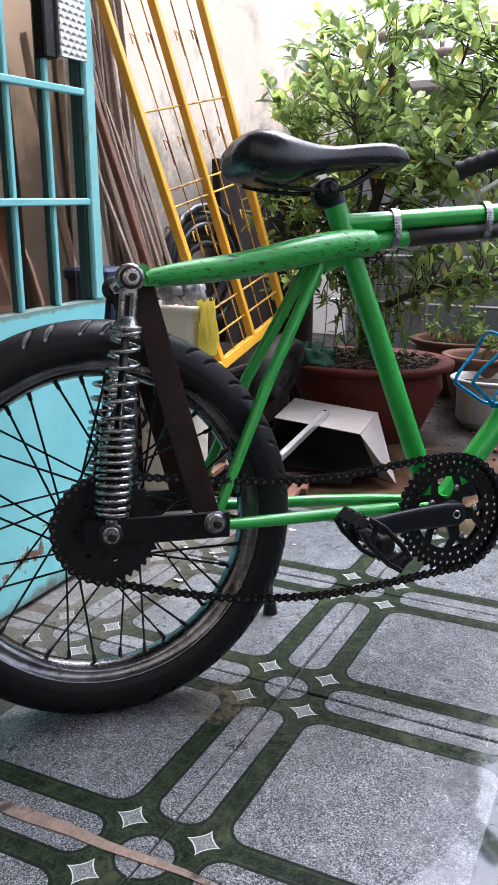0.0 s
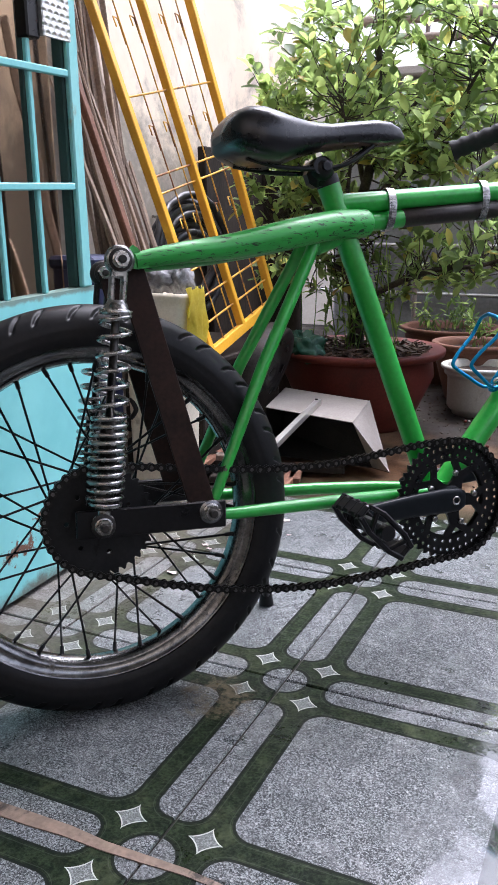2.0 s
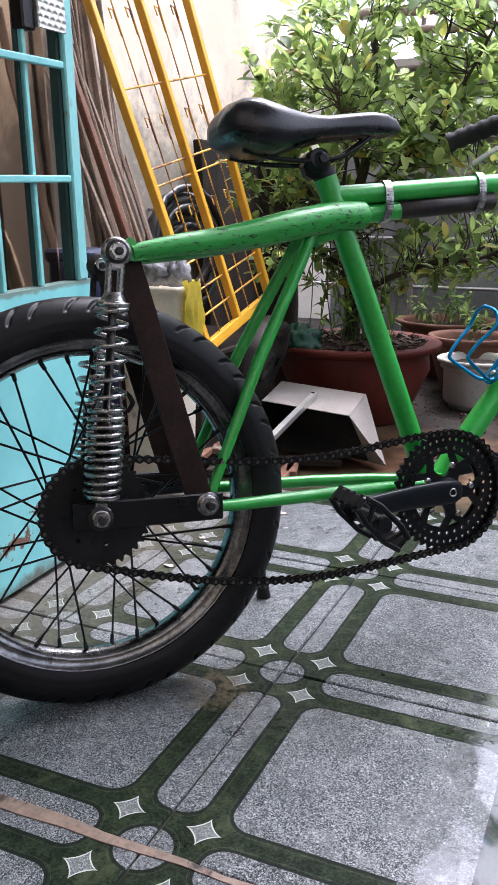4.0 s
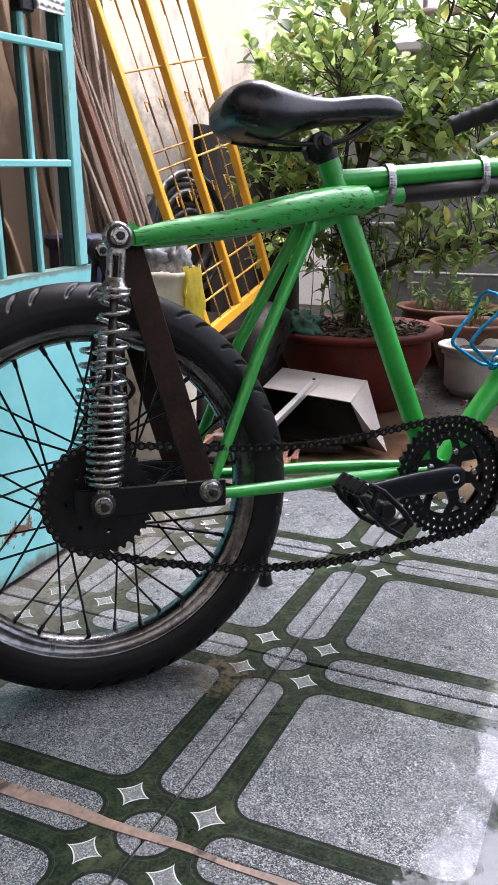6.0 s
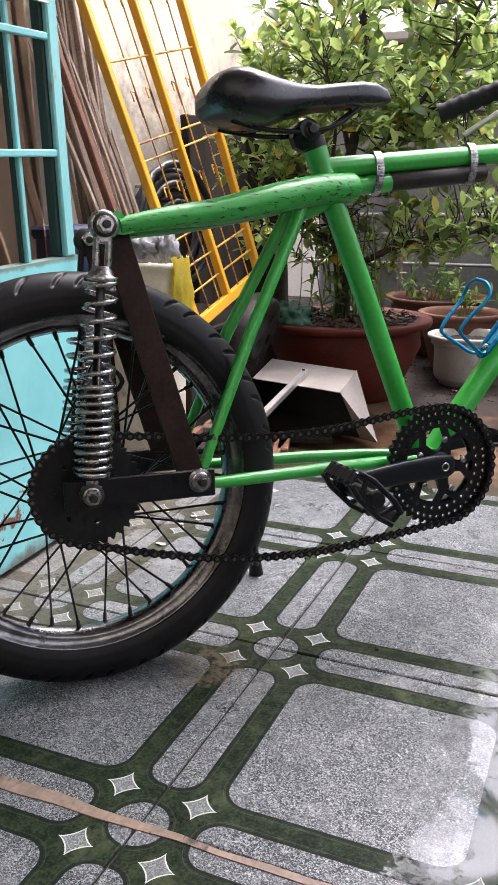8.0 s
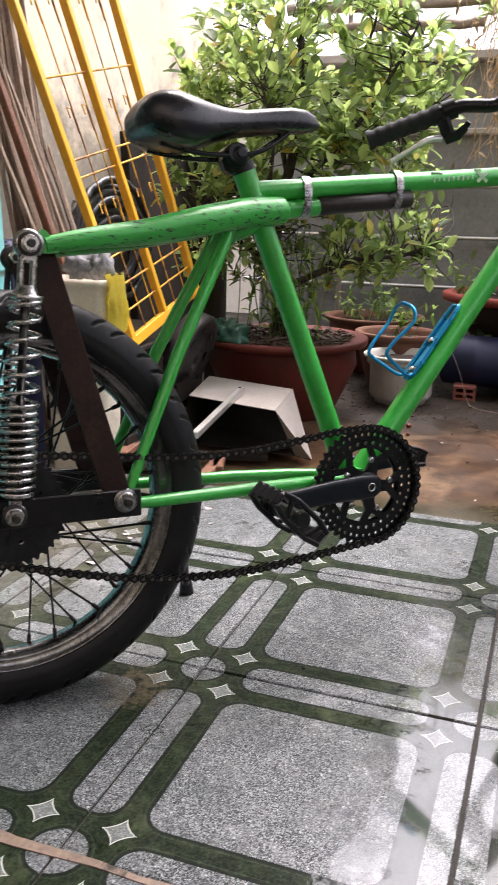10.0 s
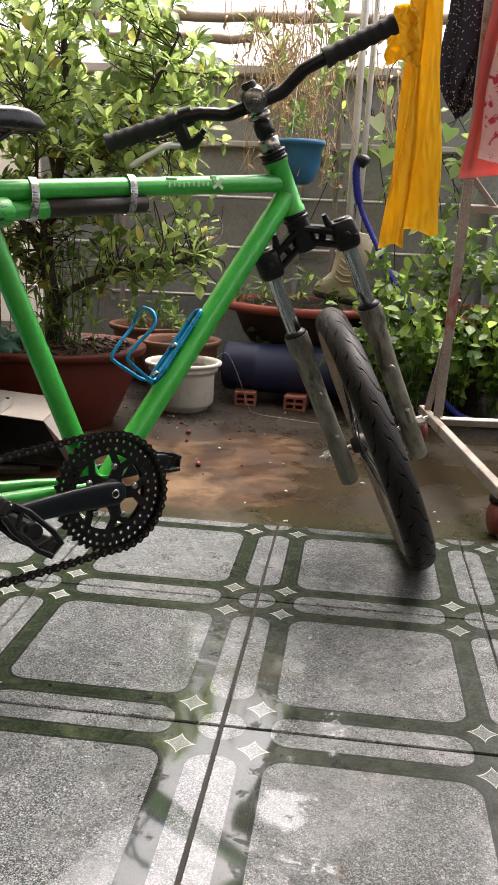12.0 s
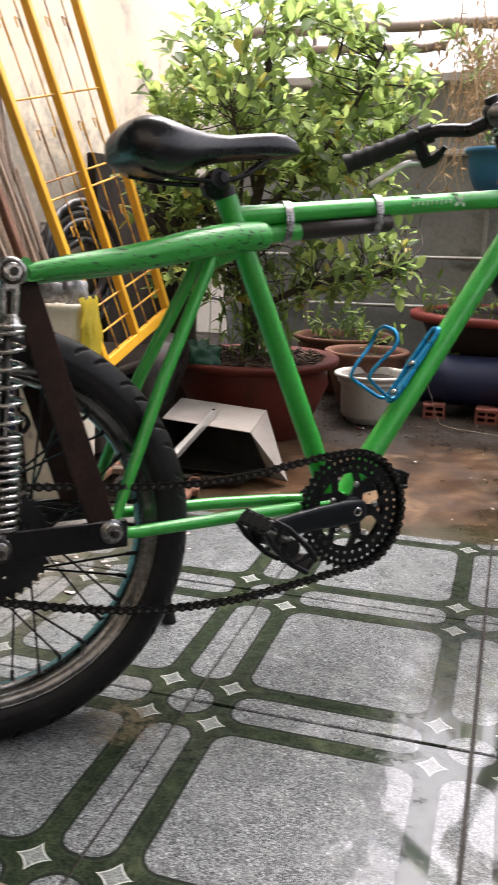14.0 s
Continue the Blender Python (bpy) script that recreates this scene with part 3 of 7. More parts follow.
def tread_material(name, dark, light, wear, count, sweep, width, lo, hi, second):
    """Rubber with a cut tread: count slanted cuts a side round the local y axis, between two distances from the middle."""
    n = Nodes(name)
    xyz = n.add("ShaderNodeSeparateXYZ", Vector=n.co.outputs["Object"])
    ang = n.m("DIVIDE", n.m("ARCTAN2", xyz.outputs[2], xyz.outputs[0]), 2 * math.pi)
    y = n.m("ABSOLUTE", xyz.outputs[1])
    side = n.m("MULTIPLY", n.m("GREATER_THAN", xyz.outputs[1], 0.0), 0.5)
    ph = n.m("FRACT", n.m("ADD", n.m("ADD", n.m("MULTIPLY", ang, float(count)), side), n.m("ADD", n.m("ADD", n.m("MULTIPLY", y, sweep), n.m("MULTIPLY", n.m("SINE", n.m("MULTIPLY", y, 420.0)), 0.09)), 200.0)))
    band = n.m("MULTIPLY", n.m("GREATER_THAN", y, lo), n.m("LESS_THAN", y, hi))
    inv = lambda v: n.m("SUBTRACT", 1.0, v)
    cut = n.m("MULTIPLY", inv(n.step(n.m("ABSOLUTE", n.m("SUBTRACT", ph, 0.5)), width * 0.5, width * 1.15)), band)
    if second:
        ph2 = n.m("FRACT", n.m("ADD", ph, n.m("MULTIPLY", y, second)))
        band2 = n.m("MULTIPLY", n.m("GREATER_THAN", y, lo + 0.006), n.m("LESS_THAN", y, hi))
        cut = n.m("MAXIMUM", cut, n.m("MULTIPLY", inv(n.step(n.m("ABSOLUTE", n.m("SUBTRACT", ph2, 0.1)), width * 0.3, width * 0.8)), band2))
    big, small = n.noise(9, 6, 0.65), n.noise(180, 3, 0.6)
    col = n.mix(n.step(n.m("ADD", n.m("MULTIPLY", big, 0.6), n.m("MULTIPLY", small, 0.4)), 0.35, 0.65), dark, light)
    col = n.mix(n.m("MULTIPLY", n.step(big, 0.55, 0.8), 0.6), col, wear)
    # shade inside the cuts is put into the colour; the tyre stays uncarved
    col = n.mix(n.m("MULTIPLY", cut, 0.8), col, (0.0015, 0.0015, 0.0015))
    n.bump(n.m("SUBTRACT", n.m("MULTIPLY", small, 0.1), cut), 0.7, 0.004)
    return n.set(Base_Color=col, Roughness=n.m("MULTIPLY_ADD", big, 0.25, 0.42), Specular_IOR_Level=n.m("MULTIPLY_ADD", cut, -0.25, 0.28))


RUBBER_BLOCK = plain("black_tyre_rubber", (0.0035, 0.0035, 0.0042), (0.009, 0.009, 0.0096), 14, (0.4, 0.52), bump=0.2, wear=(0.028, 0.026, 0.024), wear_at=(0.58, 0.8), wear_scale=9, spec=0.24)
RUBBER_SWEPT = tread_material("dusty_tyre_rubber", (0.004, 0.0037, 0.0034), (0.011, 0.0102, 0.0095), (0.032, 0.029, 0.026), 26, 46.0, 0.05, 0.002, 0.026, 26.0)
TILE, YARD = tile_material(), yard_material()


# ---- mesh helpers ----
def basis(z, x_hint=(1, 0, 0)):
    z = Vector(z).normalized()
    x = Vector(x_hint)
    x = x - z * x.dot(z)
    if x.length < 1e-4:
        x = Vector((0, 1, 0)) - z * z.y
    x.normalize()
    return x, z.cross(x), z


class Mesh:
    """Collects faces for one mesh; m places what is added next."""

    def __init__(self, m=None):
        self.v, self.f, self.s = [], [], []
        self.m = m or Matrix()

    def add(self, verts, faces, smooth=True):
        k = len(self.v)
        self.v += [self.m @ Vector(p) for p in verts]
        self.f += [[i + k for i in f] for f in faces]
        self.s += [smooth] * len(faces)
        return self

    def rings(self, rings, caps=True, closed=False, smooth=True):
        """Skin over rings of equally many points."""
        n, k = len(rings[0]), len(rings)
        verts = [p for r in rings for p in r]
        faces = []
        for i in range(k if closed else k - 1):
            j = (i + 1) % k
            for q in range(n):
                faces.append([i * n + q, i * n + (q + 1) % n, j * n + (q + 1) % n, j * n + q])
        self.add(verts, faces, smooth)
        if caps and not closed:
            self.add(rings[0][::-1], [list(range(n))], False)
            self.add(rings[-1], [list(range(n))], False)
        return self

    def tube(self, pts, r, seg=14, caps=True, closed=False, flat=1.0, hint=(0.31, 0.2, 0.93)):
        """A round bar along pts; r one radius or one for each point; flat squeezes it."""
        pts = [Vector(p) for p in pts]
        n = len(pts)
        rs = r if isinstance(r, (list, tuple)) else [r] * n
        out, prev = [], Vector(hint)
        for i, p in enumerate(pts):
            a = pts[(i - 1) % n] if (closed or i) else p
            b = pts[(i + 1) % n] if (closed or i < n - 1) else p
            x, y, _ = basis(b - a, prev)
            prev = x
            out.append([p + rs[i] * (math.cos(t) * x + flat * math.sin(t) * y) for t in (2 * math.pi * q / seg for q in range(seg))])
        return self.rings(out, caps, closed)

    def lathe(self, profile, origin=(0, 0, 0), axis=(0, 0, 1), seg=32, closed=False, caps=False):
        """profile: (radius, height along the axis)."""
        x, y, z = basis(axis)
        o = Vector(origin)
        out = [[o + z * h + r * (math.cos(t) * x + math.sin(t) * y) for r, h in profile] for t in (2 * math.pi * q / seg for q in range(seg))]
        n = len(profile)
        verts = [p for r in out for p in r]
        faces = []
        for i in range(seg):
            j = (i + 1) % seg
            for q in range(n if closed else n - 1):
                p = (q + 1) % n
                faces.append([i * n + q, j * n + q, j * n + p, i * n + p])
        self.add(verts, faces)
        if caps:
            self.add([r[0] for r in out], [list(range(seg))[::-1]], False)
            self.add([r[-1] for r in out], [list(range(seg))], False)
        return self

    def disc(self, origin, axis, r, h, seg=24, chamfer=0.15):
        c = h * chamfer
        return self.lathe([(0.0001, -h / 2), (r - c, -h / 2), (r, -h / 2 + c), (r, h / 2 - c), (r - c, h / 2), (0.0001, h / 2)], origin, axis, seg)

    def box(self, c, size, rot=None, bevel=0.0):
        """A box with chamfered edges."""
        hx, hy, hz = (s / 2 for s in size)
        b = min(bevel, hx * 0.9, hy * 0.9, hz * 0.9)
        R = (rot or Matrix()).to_3x3()
        c = Vector(c)
        if b <= 0:
            vs = [(x, y, z) for x in (-hx, hx) for y in (-hy, hy) for z in (-hz, hz)]
            fs = [[0, 1, 3, 2], [4, 6, 7, 5], [0, 4, 5, 1], [2, 3, 7, 6], [0, 2, 6, 4], [1, 5, 7, 3]]
            return self.add([c + R @ Vector(p) for p in vs], fs, False)
        rings = []
        for z, k in ((-hz, b), (-hz + b, 0), (hz - b, 0), (hz, b)):
            x, y = hx - k, hy - k
            rings.append([c + R @ Vector(p) for p in ((x, y - b * (k == 0), z), (x - b * (k == 0), y, z), (-x + b * (k == 0), y, z), (-x, y - b * (k == 0), z), (-x, -y + b * (k == 0), z), (-x + b * (k == 0), -y, z), (x - b * (k == 0), -y, z), (x, -y + b * (k == 0), z))])
        return self.rings(rings, True, smooth=False)

    def prism(self, poly, h, place):
        """A flat plate of outline poly, h thick, in the x-y plane of place."""
        lo = [place @ Vector((x, y, -h / 2)) for x, y in poly]
        hi = [place @ Vector((x, y, h / 2)) for x, y in poly]
        n = len(poly)
        faces = [list(range(n))[::-1], list(range(n, 2 * n))] + [[i, (i + 1) % n, n + (i + 1) % n, n + i] for i in range(n)]
        return self.add(lo + hi, faces, False)

    def data(self, name, material):
        me = bpy.data.meshes.new(name)
        me.from_pydata([tuple(p) for p in self.v], [], self.f)
        me.polygons.foreach_set("use_smooth", self.s)
        me.materials.append(material)
        me.validate()
        me.update()
        return me


def part(name, mesh, material, parent=None, label=""):
    ob = new(name, mesh.data(name, material))
    if parent is not None:
        ob.parent = parent
    if label:
        ob["label"] = label
    return ob


def thing(name, label, category, m=None, group="", kind=""):
    ob = new(name)
    ob.empty_display_size = 0.05
    ob.matrix_world = m or Matrix()
    return tagged(ob, label, category, group, kind)


def curve(pts, n=8, closed=False):
    """A smooth line through pts."""
    P = [Vector(p) for p in pts]
    k = len(P)
    out = []
    for i in range(k if closed else k - 1):
        a, b, c, d = (P[(i + j) % k] if closed else P[min(max(i + j, 0), k - 1)] for j in (-1, 0, 1, 2))
        for q in range(n):
            t = q / n
            out.append(0.5 * ((2 * b) + (c - a) * t + (2 * a - 5 * b + 4 * c - d) * t * t + (3 * b - a - 3 * c + d) * t ** 3))
    if not closed:
        out.append(P[-1])
    return out


def single(name, mesh, material, label, category, group="", kind=""):
    return tagged(part(name, mesh, material), label, category, group, kind)


# ---- the large structure ----
single("ground", Mesh().box((0, 0, -0.512), (120, 120, 1.0)), YARD, "wet brown concrete yard with red earth and puddles", "ground", kind="structure")
WEST, NORTH, EAST, SOUTH = -1.08, 2.98, 3.2, -2.9
single("wall_west", Mesh().box((WEST - 0.1, -0.18, 1.5), (0.2, 5.84, 3.04), bevel=0.01), WALL_PAINT, "cream painted yard wall with mildew stains", "wall", kind="structure")
# added backing: catches the sky so that the gap by the wall looks bright
single("wall_neighbour", Mesh().box((-1.6, 4.3, 0.7), (2.6, 0.2, 1.44), bevel=0.01), WALL_PALE, "pale wall added beyond the gap to make it bright", "wall", kind="structure")
single("wall_north", Mesh().box(((EAST - 0.965) / 2, NORTH + 0.08, 0.63), (EAST + 0.965, 0.16, 1.3), bevel=0.01), GREY_WALL, "low dark grey rendered yard wall", "wall", kind="structure")
single("wall_east", Mesh().box((EAST + 0.1, 0.1, 0.75), (0.2, 6.2, 1.54), bevel=0.01), GREY_WALL, "grey rendered boundary wall", "wall", kind="structure")
# out of view, added to close the back and bounce light into the porch
single("wall_south", Mesh().box(((EAST + WEST) / 2, SOUTH - 0.1, 1.15), (EAST - WEST + 0.4, 0.2, 2.36), bevel=0.01), WALL_PAINT, "unseen cream wall added behind the camera to bounce light", "wall", kind="structure")
# out of view, added: its edges set how much sky reaches bicycle and door
single("ceiling", Mesh().box((0.56, -1.0, 2.4), (3.68, 3.0, 0.12), bevel=0.01), CEILING_PAINT, "unseen ceiling added over the tiles to shape the light", "ceiling", kind="structure")
cap = single("wall_cap", Mesh().box(((EAST + WEST) / 2, NORTH + 0.06, 1.3), (EAST - WEST, 0.24, 0.045), bevel=0.008), PALE_CAP, "pale cement cap along the grey wall", "wall cap", kind="structure")
single("trim_north", Mesh().box(((EAST + WEST) / 2, NORTH - 0.015, 0.995), (EAST - WEST, 0.05, 0.028), bevel=0.006), PALE_CAP, "narrow pale ledge along the grey wall", "ledge", kind="structure")
rail = thing("pipe_rail", "thin galvanised pipes fixed along the grey wall", "rail", kind="structure")
for z, y in ((0.765, 2.93), (0.545, 2.93), (0.325, 2.93)):
    part("pipe", Mesh().tube([(WEST + 0.05, y, z), (EAST - 0.05, y, z)], 0.009, 10), ALU, rail)
for x in (-0.6, 0.25, 1.1, 1.95):
    part("bracket", Mesh().box((x, 2.955, 0.55), (0.025, 0.05, 0.55), bevel=0.004), GREY_WALL, rail)

# ---- the bicycle ----
BIKE_AT, BIKE_TURN, BIKE_LEAN = Vector((-0.2195, -0.178, 0.0)), 44.0, 7.0
bike_m = Matrix.Translation(BIKE_AT) @ Matrix.Rotation(radians(BIKE_TURN), 4, "Z") @ Matrix.Rotation(radians(-BIKE_LEAN), 4, "X")
bike = thing("bicycle", "home-built green bicycle with coil shocks, leaning on its kickstand", "bicycle", bike_m)
LEFT, FWD, UP = Vector((0, 1, 0)), Vector((1, 0, 0)), Vector((0, 0, 1))


def B(s, w, h):
    """A place on the bicycle: along it from the rear contact, to its right, up."""
    return Vector((s, -w, h))


RAKE, STEER = radians(24.15), radians(54.45)
_u = Vector((-math.sin(RAKE), 0, math.cos(RAKE)))
_f = Vector((math.cos(RAKE), 0, math.sin(RAKE)))
_w = Vector((0, -1, 0))
_fs, _rs = math.cos(STEER) * _f - math.sin(STEER) * _w, math.sin(STEER) * _f + math.cos(STEER) * _w
FORK = Matrix(((_rs.x, _fs.x, _u.x, 1.0539), (_rs.y, _fs.y, _u.y, 0), (_rs.z, _fs.z, _u.z, 0.4923), (0, 0, 0, 1)))


def tyre_mesh(R, width, groove, seg=288):
    """A tyre round the y axis; groove(angle, across) in 0..1 tells how deep the tread is cut."""
    m = Mesh()
    half = width / 2
    prof = []
    for k in range(49):
        a = radians(-118 + 236 * k / 48)
        prof.append((R - half * 0.98 + half * 0.98 * math.cos(a) * (1.0 if abs(a) < 1.4 else 1.15), half * math.sin(a), a))
    rings = []
    for i in range(seg):
        t = 2 * math.pi * i / seg
        ring = []
        for r, y, a in prof:
            cut = groove(t, a) * 0.0034
            rr, yy = r - cut * math.cos(a), y - cut * math.sin(a)
            tw = t + 0.07 * abs(a)
            ring.append((rr * math.cos(tw), yy, rr * math.sin(tw)))
        rings.append(ring)
    n = len(prof)
    verts = [p for r in rings for p in r]
    faces = []
    for i in range(seg):
        j = (i + 1) % seg
        for q in range(n - 1):
            faces.append([i * n + q, i * n + q + 1, j * n + q + 1, j * n + q])
    return m.add(verts, faces, True)


def block_groove(t, a):
    """Hooked cuts in pairs over the shoulders and one faint bead line low on the wall."""
    x = abs(a)
    ph = (t * 22 / (2 * math.pi) + (0.3 if a > 0 else 0) + 0.16 * max(0.0, 0.85 - x) ** 1.5) % 1.0
    near = min(abs(ph - 0.08), abs(ph - 0.47))
    ends = min(1.0, max(0.0, (x - 0.3) / 0.1), max(0.0, (1.12 - x) / 0.1)) if 0.3 < x < 1.12 else 0.0
    return max(1.3 * ends * max(0.0, 1.0 - (near / 0.05) ** 2), 0.18 if 1.6 < x < 1.68 else 0.0)


def wheel(name, m, R, width, rim_r, rim_w, groove, hub_r, hub_w, spoke_r, rubber, label, hub_mat, seg=288, rim_mat=RIM_METAL):
    """A spoked wheel round the local y axis of m."""
    hub_ob = thing(name, label, "")
    del hub_ob["label"]
    hub_ob.parent = bike
    hub_ob.matrix_basis = m
    hub_ob["label"] = label
    part("tyre", tyre_mesh(R, width, groove, seg), rubber, hub_ob)
    k = rim_w / 2
    prof = [(rim_r, -k * 0.45), (rim_r - 0.004, 0), (rim_r, k * 0.45), (rim_r + 0.006, k * 0.78), (rim_r + 0.009, k * 0.8), (rim_r + 0.018, k * 0.83), (rim_r + 0.02, k * 0.98), (rim_r + 0.0225, k * 1.06), (rim_r + 0.026, k * 1.02), (rim_r + 0.025, k * 0.9), (rim_r + 0.02, k * 0.78), (rim_r + 0.01, k * 0.4), (rim_r + 0.008, 0), (rim_r + 0.01, -k * 0.4), (rim_r + 0.02, -k * 0.78), (rim_r + 0.025, -k * 0.9), (rim_r + 0.026, -k * 1.02), (rim_r + 0.0225, -k * 1.06), (rim_r + 0.02, -k * 0.98), (rim_r + 0.018, -k * 0.83), (rim_r + 0.009, -k * 0.8), (rim_r + 0.006, -k * 0.78)]
    part("rim", Mesh().lathe(prof, (0, 0, 0), (0, 1, 0), 96, closed=True), rim_mat, hub_ob)
    h = hub_w / 2
    part("hub", Mesh().lathe([(0.008, -h - 0.012), (hub_r * 0.5, -h - 0.01), (hub_r * 0.55, -h), (hub_r, -h), (hub_r, -h + 0.006), (hub_r * 0.62, -h + 0.012), (hub_r * 0.58, 0), (hub_r * 0.62, h - 0.012), (hub_r, h - 0.006), (hub_r, h), (hub_r * 0.55, h), (hub_r * 0.5, h + 0.01), (0.008, h + 0.012)], (0, 0, 0), (0, 1, 0), 32), hub_mat, hub_ob)
    for side, lead, key in ((-1, 1, 0), (-1, -1, 0.5), (1, 1, 0.25), (1, -1, 0.75)):
        a = Vector((hub_r * 0.9 * math.cos(lead * 1.15), side * h * 0.95, hub_r * 0.9 * math.sin(lead * 1.15)))
        b = Vector((rim_r + 0.002, side * 0.004, 0))
        d = (a - b).normalized()
        me = Mesh().tube([b, b + d * 0.016, b + d * 0.0161, a], [spoke_r * 2.0, spoke_r * 1.8, spoke_r, spoke_r], 6).data("spoke", BLACK)
        for i in range(9):
            ob = new("spoke", me)
            ob.parent = hub_ob
            ob.matrix_basis = Matrix.Rotation(2 * math.pi * (i + key) / 9 + radians(35), 4, "Y")
    return hub_ob


AXLE_S, AXLE_H = 0.0165, 0.279
rear = wheel("rear_wheel", Matrix.Translation(B(AXLE_S, 0, AXLE_H)), 0.2815, 0.072, 0.207, 0.046, block_groove, 0.052, 0.07, 0.0017, RUBBER_BLOCK, "spoked moped wheel with a broad black tyre", BLACK, 1012)

# frame
def fpart(name, mesh, material, label="", parent=None):
    return part(name, mesh, material, parent or bike, label)


BB, SEAT_TOP = B(0.5475, 0, 0.251), B(0.3835, 0, 0.7185)
frame_ob = thing("frame", "bright green painted tube frame", "")
frame_ob.parent = bike
frame_ob.matrix_basis = Matrix()
del frame_ob["label"]
fpart("seat_tube", Mesh().tube([SEAT_TOP, SEAT_TOP.lerp(BB, 0.05), BB], [0.0172, 0.0165, 0.0165], 20), GREEN, parent=frame_ob)
fpart("top_tube", Mesh().tube([B(0.392, 0, 0.6905), B(0.935, 0, 0.7325)], 0.0148, 20), GREEN, parent=frame_ob)
fpart("down_tube", Mesh().tube([B(0.556, 0, 0.243), B(0.956, 0, 0.7175)], 0.0185, 20), GREEN, parent=frame_ob)
head_hi, head_lo = FORK @ Vector((0, 0, 0.3055)), FORK @ Vector((0, 0, 0.21))
fpart("head_tube", Mesh().tube([head_hi, head_hi.lerp(head_lo, 0.08), head_hi.lerp(head_lo, 0.1), head_hi.lerp(head_lo, 0.9), head_hi.lerp(head_lo, 0.92), head_lo], [0.0215, 0.0215, 0.0195, 0.0195, 0.0215, 0.0215], 24), GREEN, parent=frame_ob)
fpart("bottom_bracket", Mesh().tube([BB + LEFT * 0.036, BB - LEFT * 0.036], 0.0225, 24), GREEN, parent=frame_ob)
for k in (1, -1):
    fpart("seat_stay", Mesh().tube([B(0.351, 0.022 * k, 0.64), B(0.3405, 0.026 * k, 0.618), B(0.255, 0.048 * k, 0.466), B(0.1735, 0.062 * k, 0.292)], [0.0085, 0.009, 0.0088, 0.0072], 14), GREEN, parent=frame_ob)
    fpart("chain_stay", Mesh().tube([B(0.178, 0.068 * k, 0.272), B(0.2, 0.066 * k, 0.27), B(0.37, 0.05 * k, 0.266), B(0.46, 0.036 * k, 0.262), B(0.55, 0.022 * k, 0.255)], [0.0075, 0.0085, 0.0095, 0.0095, 0.009], 14), GREEN, parent=frame_ob)
    pts = curve([B(0.078, 0.082 * k, 0.6095), B(0.134, 0.073 * k, 0.6187), B(0.215, 0.056 * k, 0.6285), B(0.305, 0.042 * k, 0.6455), B(0.375, 0.026 * k, 0.6585), B(0.42, 0.013 * k, 0.6625), B(0.444, 0.006 * k, 0.664)], 6)
    n = len(pts)
    rad = [0.0098 + 0.0108 * min(1, (i / (n - 1)) / 0.5) for i in range(n)]
    rad[-1], rad[-2], rad[-3] = 0.0115, 0.0155, 0.0185
    fpart("shock_strut", Mesh().tube(pts, rad, 20), GREEN_WORN, "scuffed green tapered strut", parent=frame_ob)
    lug = [(x - 0.005, z - 0.005) for x, z in ((0.072, 0.606), (0.088, 0.604), (0.1, 0.606), (0.1, 0.622), (0.092, 0.622), (0.087, 0.63), (0.081, 0.634), (0.076, 0.63), (0.072, 0.626))]
    fpart("lug", Mesh().prism(lug, 0.006, Matrix(((1, 0, 0, 0), (0, 0, 1, -0.083 * k), (0, 1, 0, 0), (0, 0, 0, 1)))), GREEN, parent=frame_ob)
fpart("seat_lug", Mesh().tube([B(0.36, 0, 0.632), B(0.405, 0, 0.655), B(0.425, 0, 0.668)], [0.014, 0.019, 0.016], 18), GREEN, parent=frame_ob)
fpart("inner_tube", Mesh().tube([B(0.43, 0, 0.6645), B(0.508, 0, 0.6722)], 0.0135, 18), GREEN, parent=frame_ob)
fpart("dark_pipe", Mesh().tube([B(0.4995, 0, 0.672), B(0.5015, 0, 0.6722), B(0.6645, 0, 0.6868), B(0.6665, 0, 0.687)], [0.012, 0.0142, 0.0142, 0.012], 20), DARK_PIPE, "dark brown pipe clamped under the top tube", parent=frame_ob)
for s, h in ((0.4775, 0.6838), (0.637, 0.6975)):
    loop = []
    for q in range(40):
        t = 2 * math.pi * q / 40
        loop.append(B(s + 0.002 * math.sin(t), 0.0185 * math.cos(t), h + 0.0305 * math.sin(t) * (1.0 if abs(math.sin(t)) < 0.98 else 0.99)))
    m = Mesh()
    rings = [[p + FWD * a + (p - B(s, 0, h)).normalized() * b for a, b in ((-0.006, 0), (0.006, 0), (0.006, 0.0014), (-0.006, 0.0014))] for p in loop]
    m.rings(rings, closed=True, smooth=False)
    for q in range(7):
        z = -0.012 + q * 0.004
        m.box(B(s, 0.0205, h + z), (0.007, 0.0016, 0.0016))
    clamp = fpart("hose_clamp", m, BOLT_STEEL, "steel worm-drive hose clamp", parent=frame_ob)
decal_mesh = Mesh()
for i in range(9):
    decal_mesh.box(B(0.703 + 0.0092 * i, 0.0145, 0.7145 + 0.0007 * i), (0.0035, 0.0016, 0.006 if i % 3 else 0.0085), bevel=0.0004)
for a in (-38, 38):
    decal_mesh.box(B(0.796, 0.0145, 0.7215), (0.024, 0.0016, 0.005), Matrix.Rotation(radians(a), 4, "Y"))
decal_mesh.box(B(0.71, 0.0112, 0.7255), (0.02, 0.004, 0.003), bevel=0.001).box(B(0.79, 0.0105, 0.7325), (0.012, 0.004, 0.004), bevel=0.001)
fpart("decal", decal_mesh, DECAL, "rubbed pale decal", parent=frame_ob)

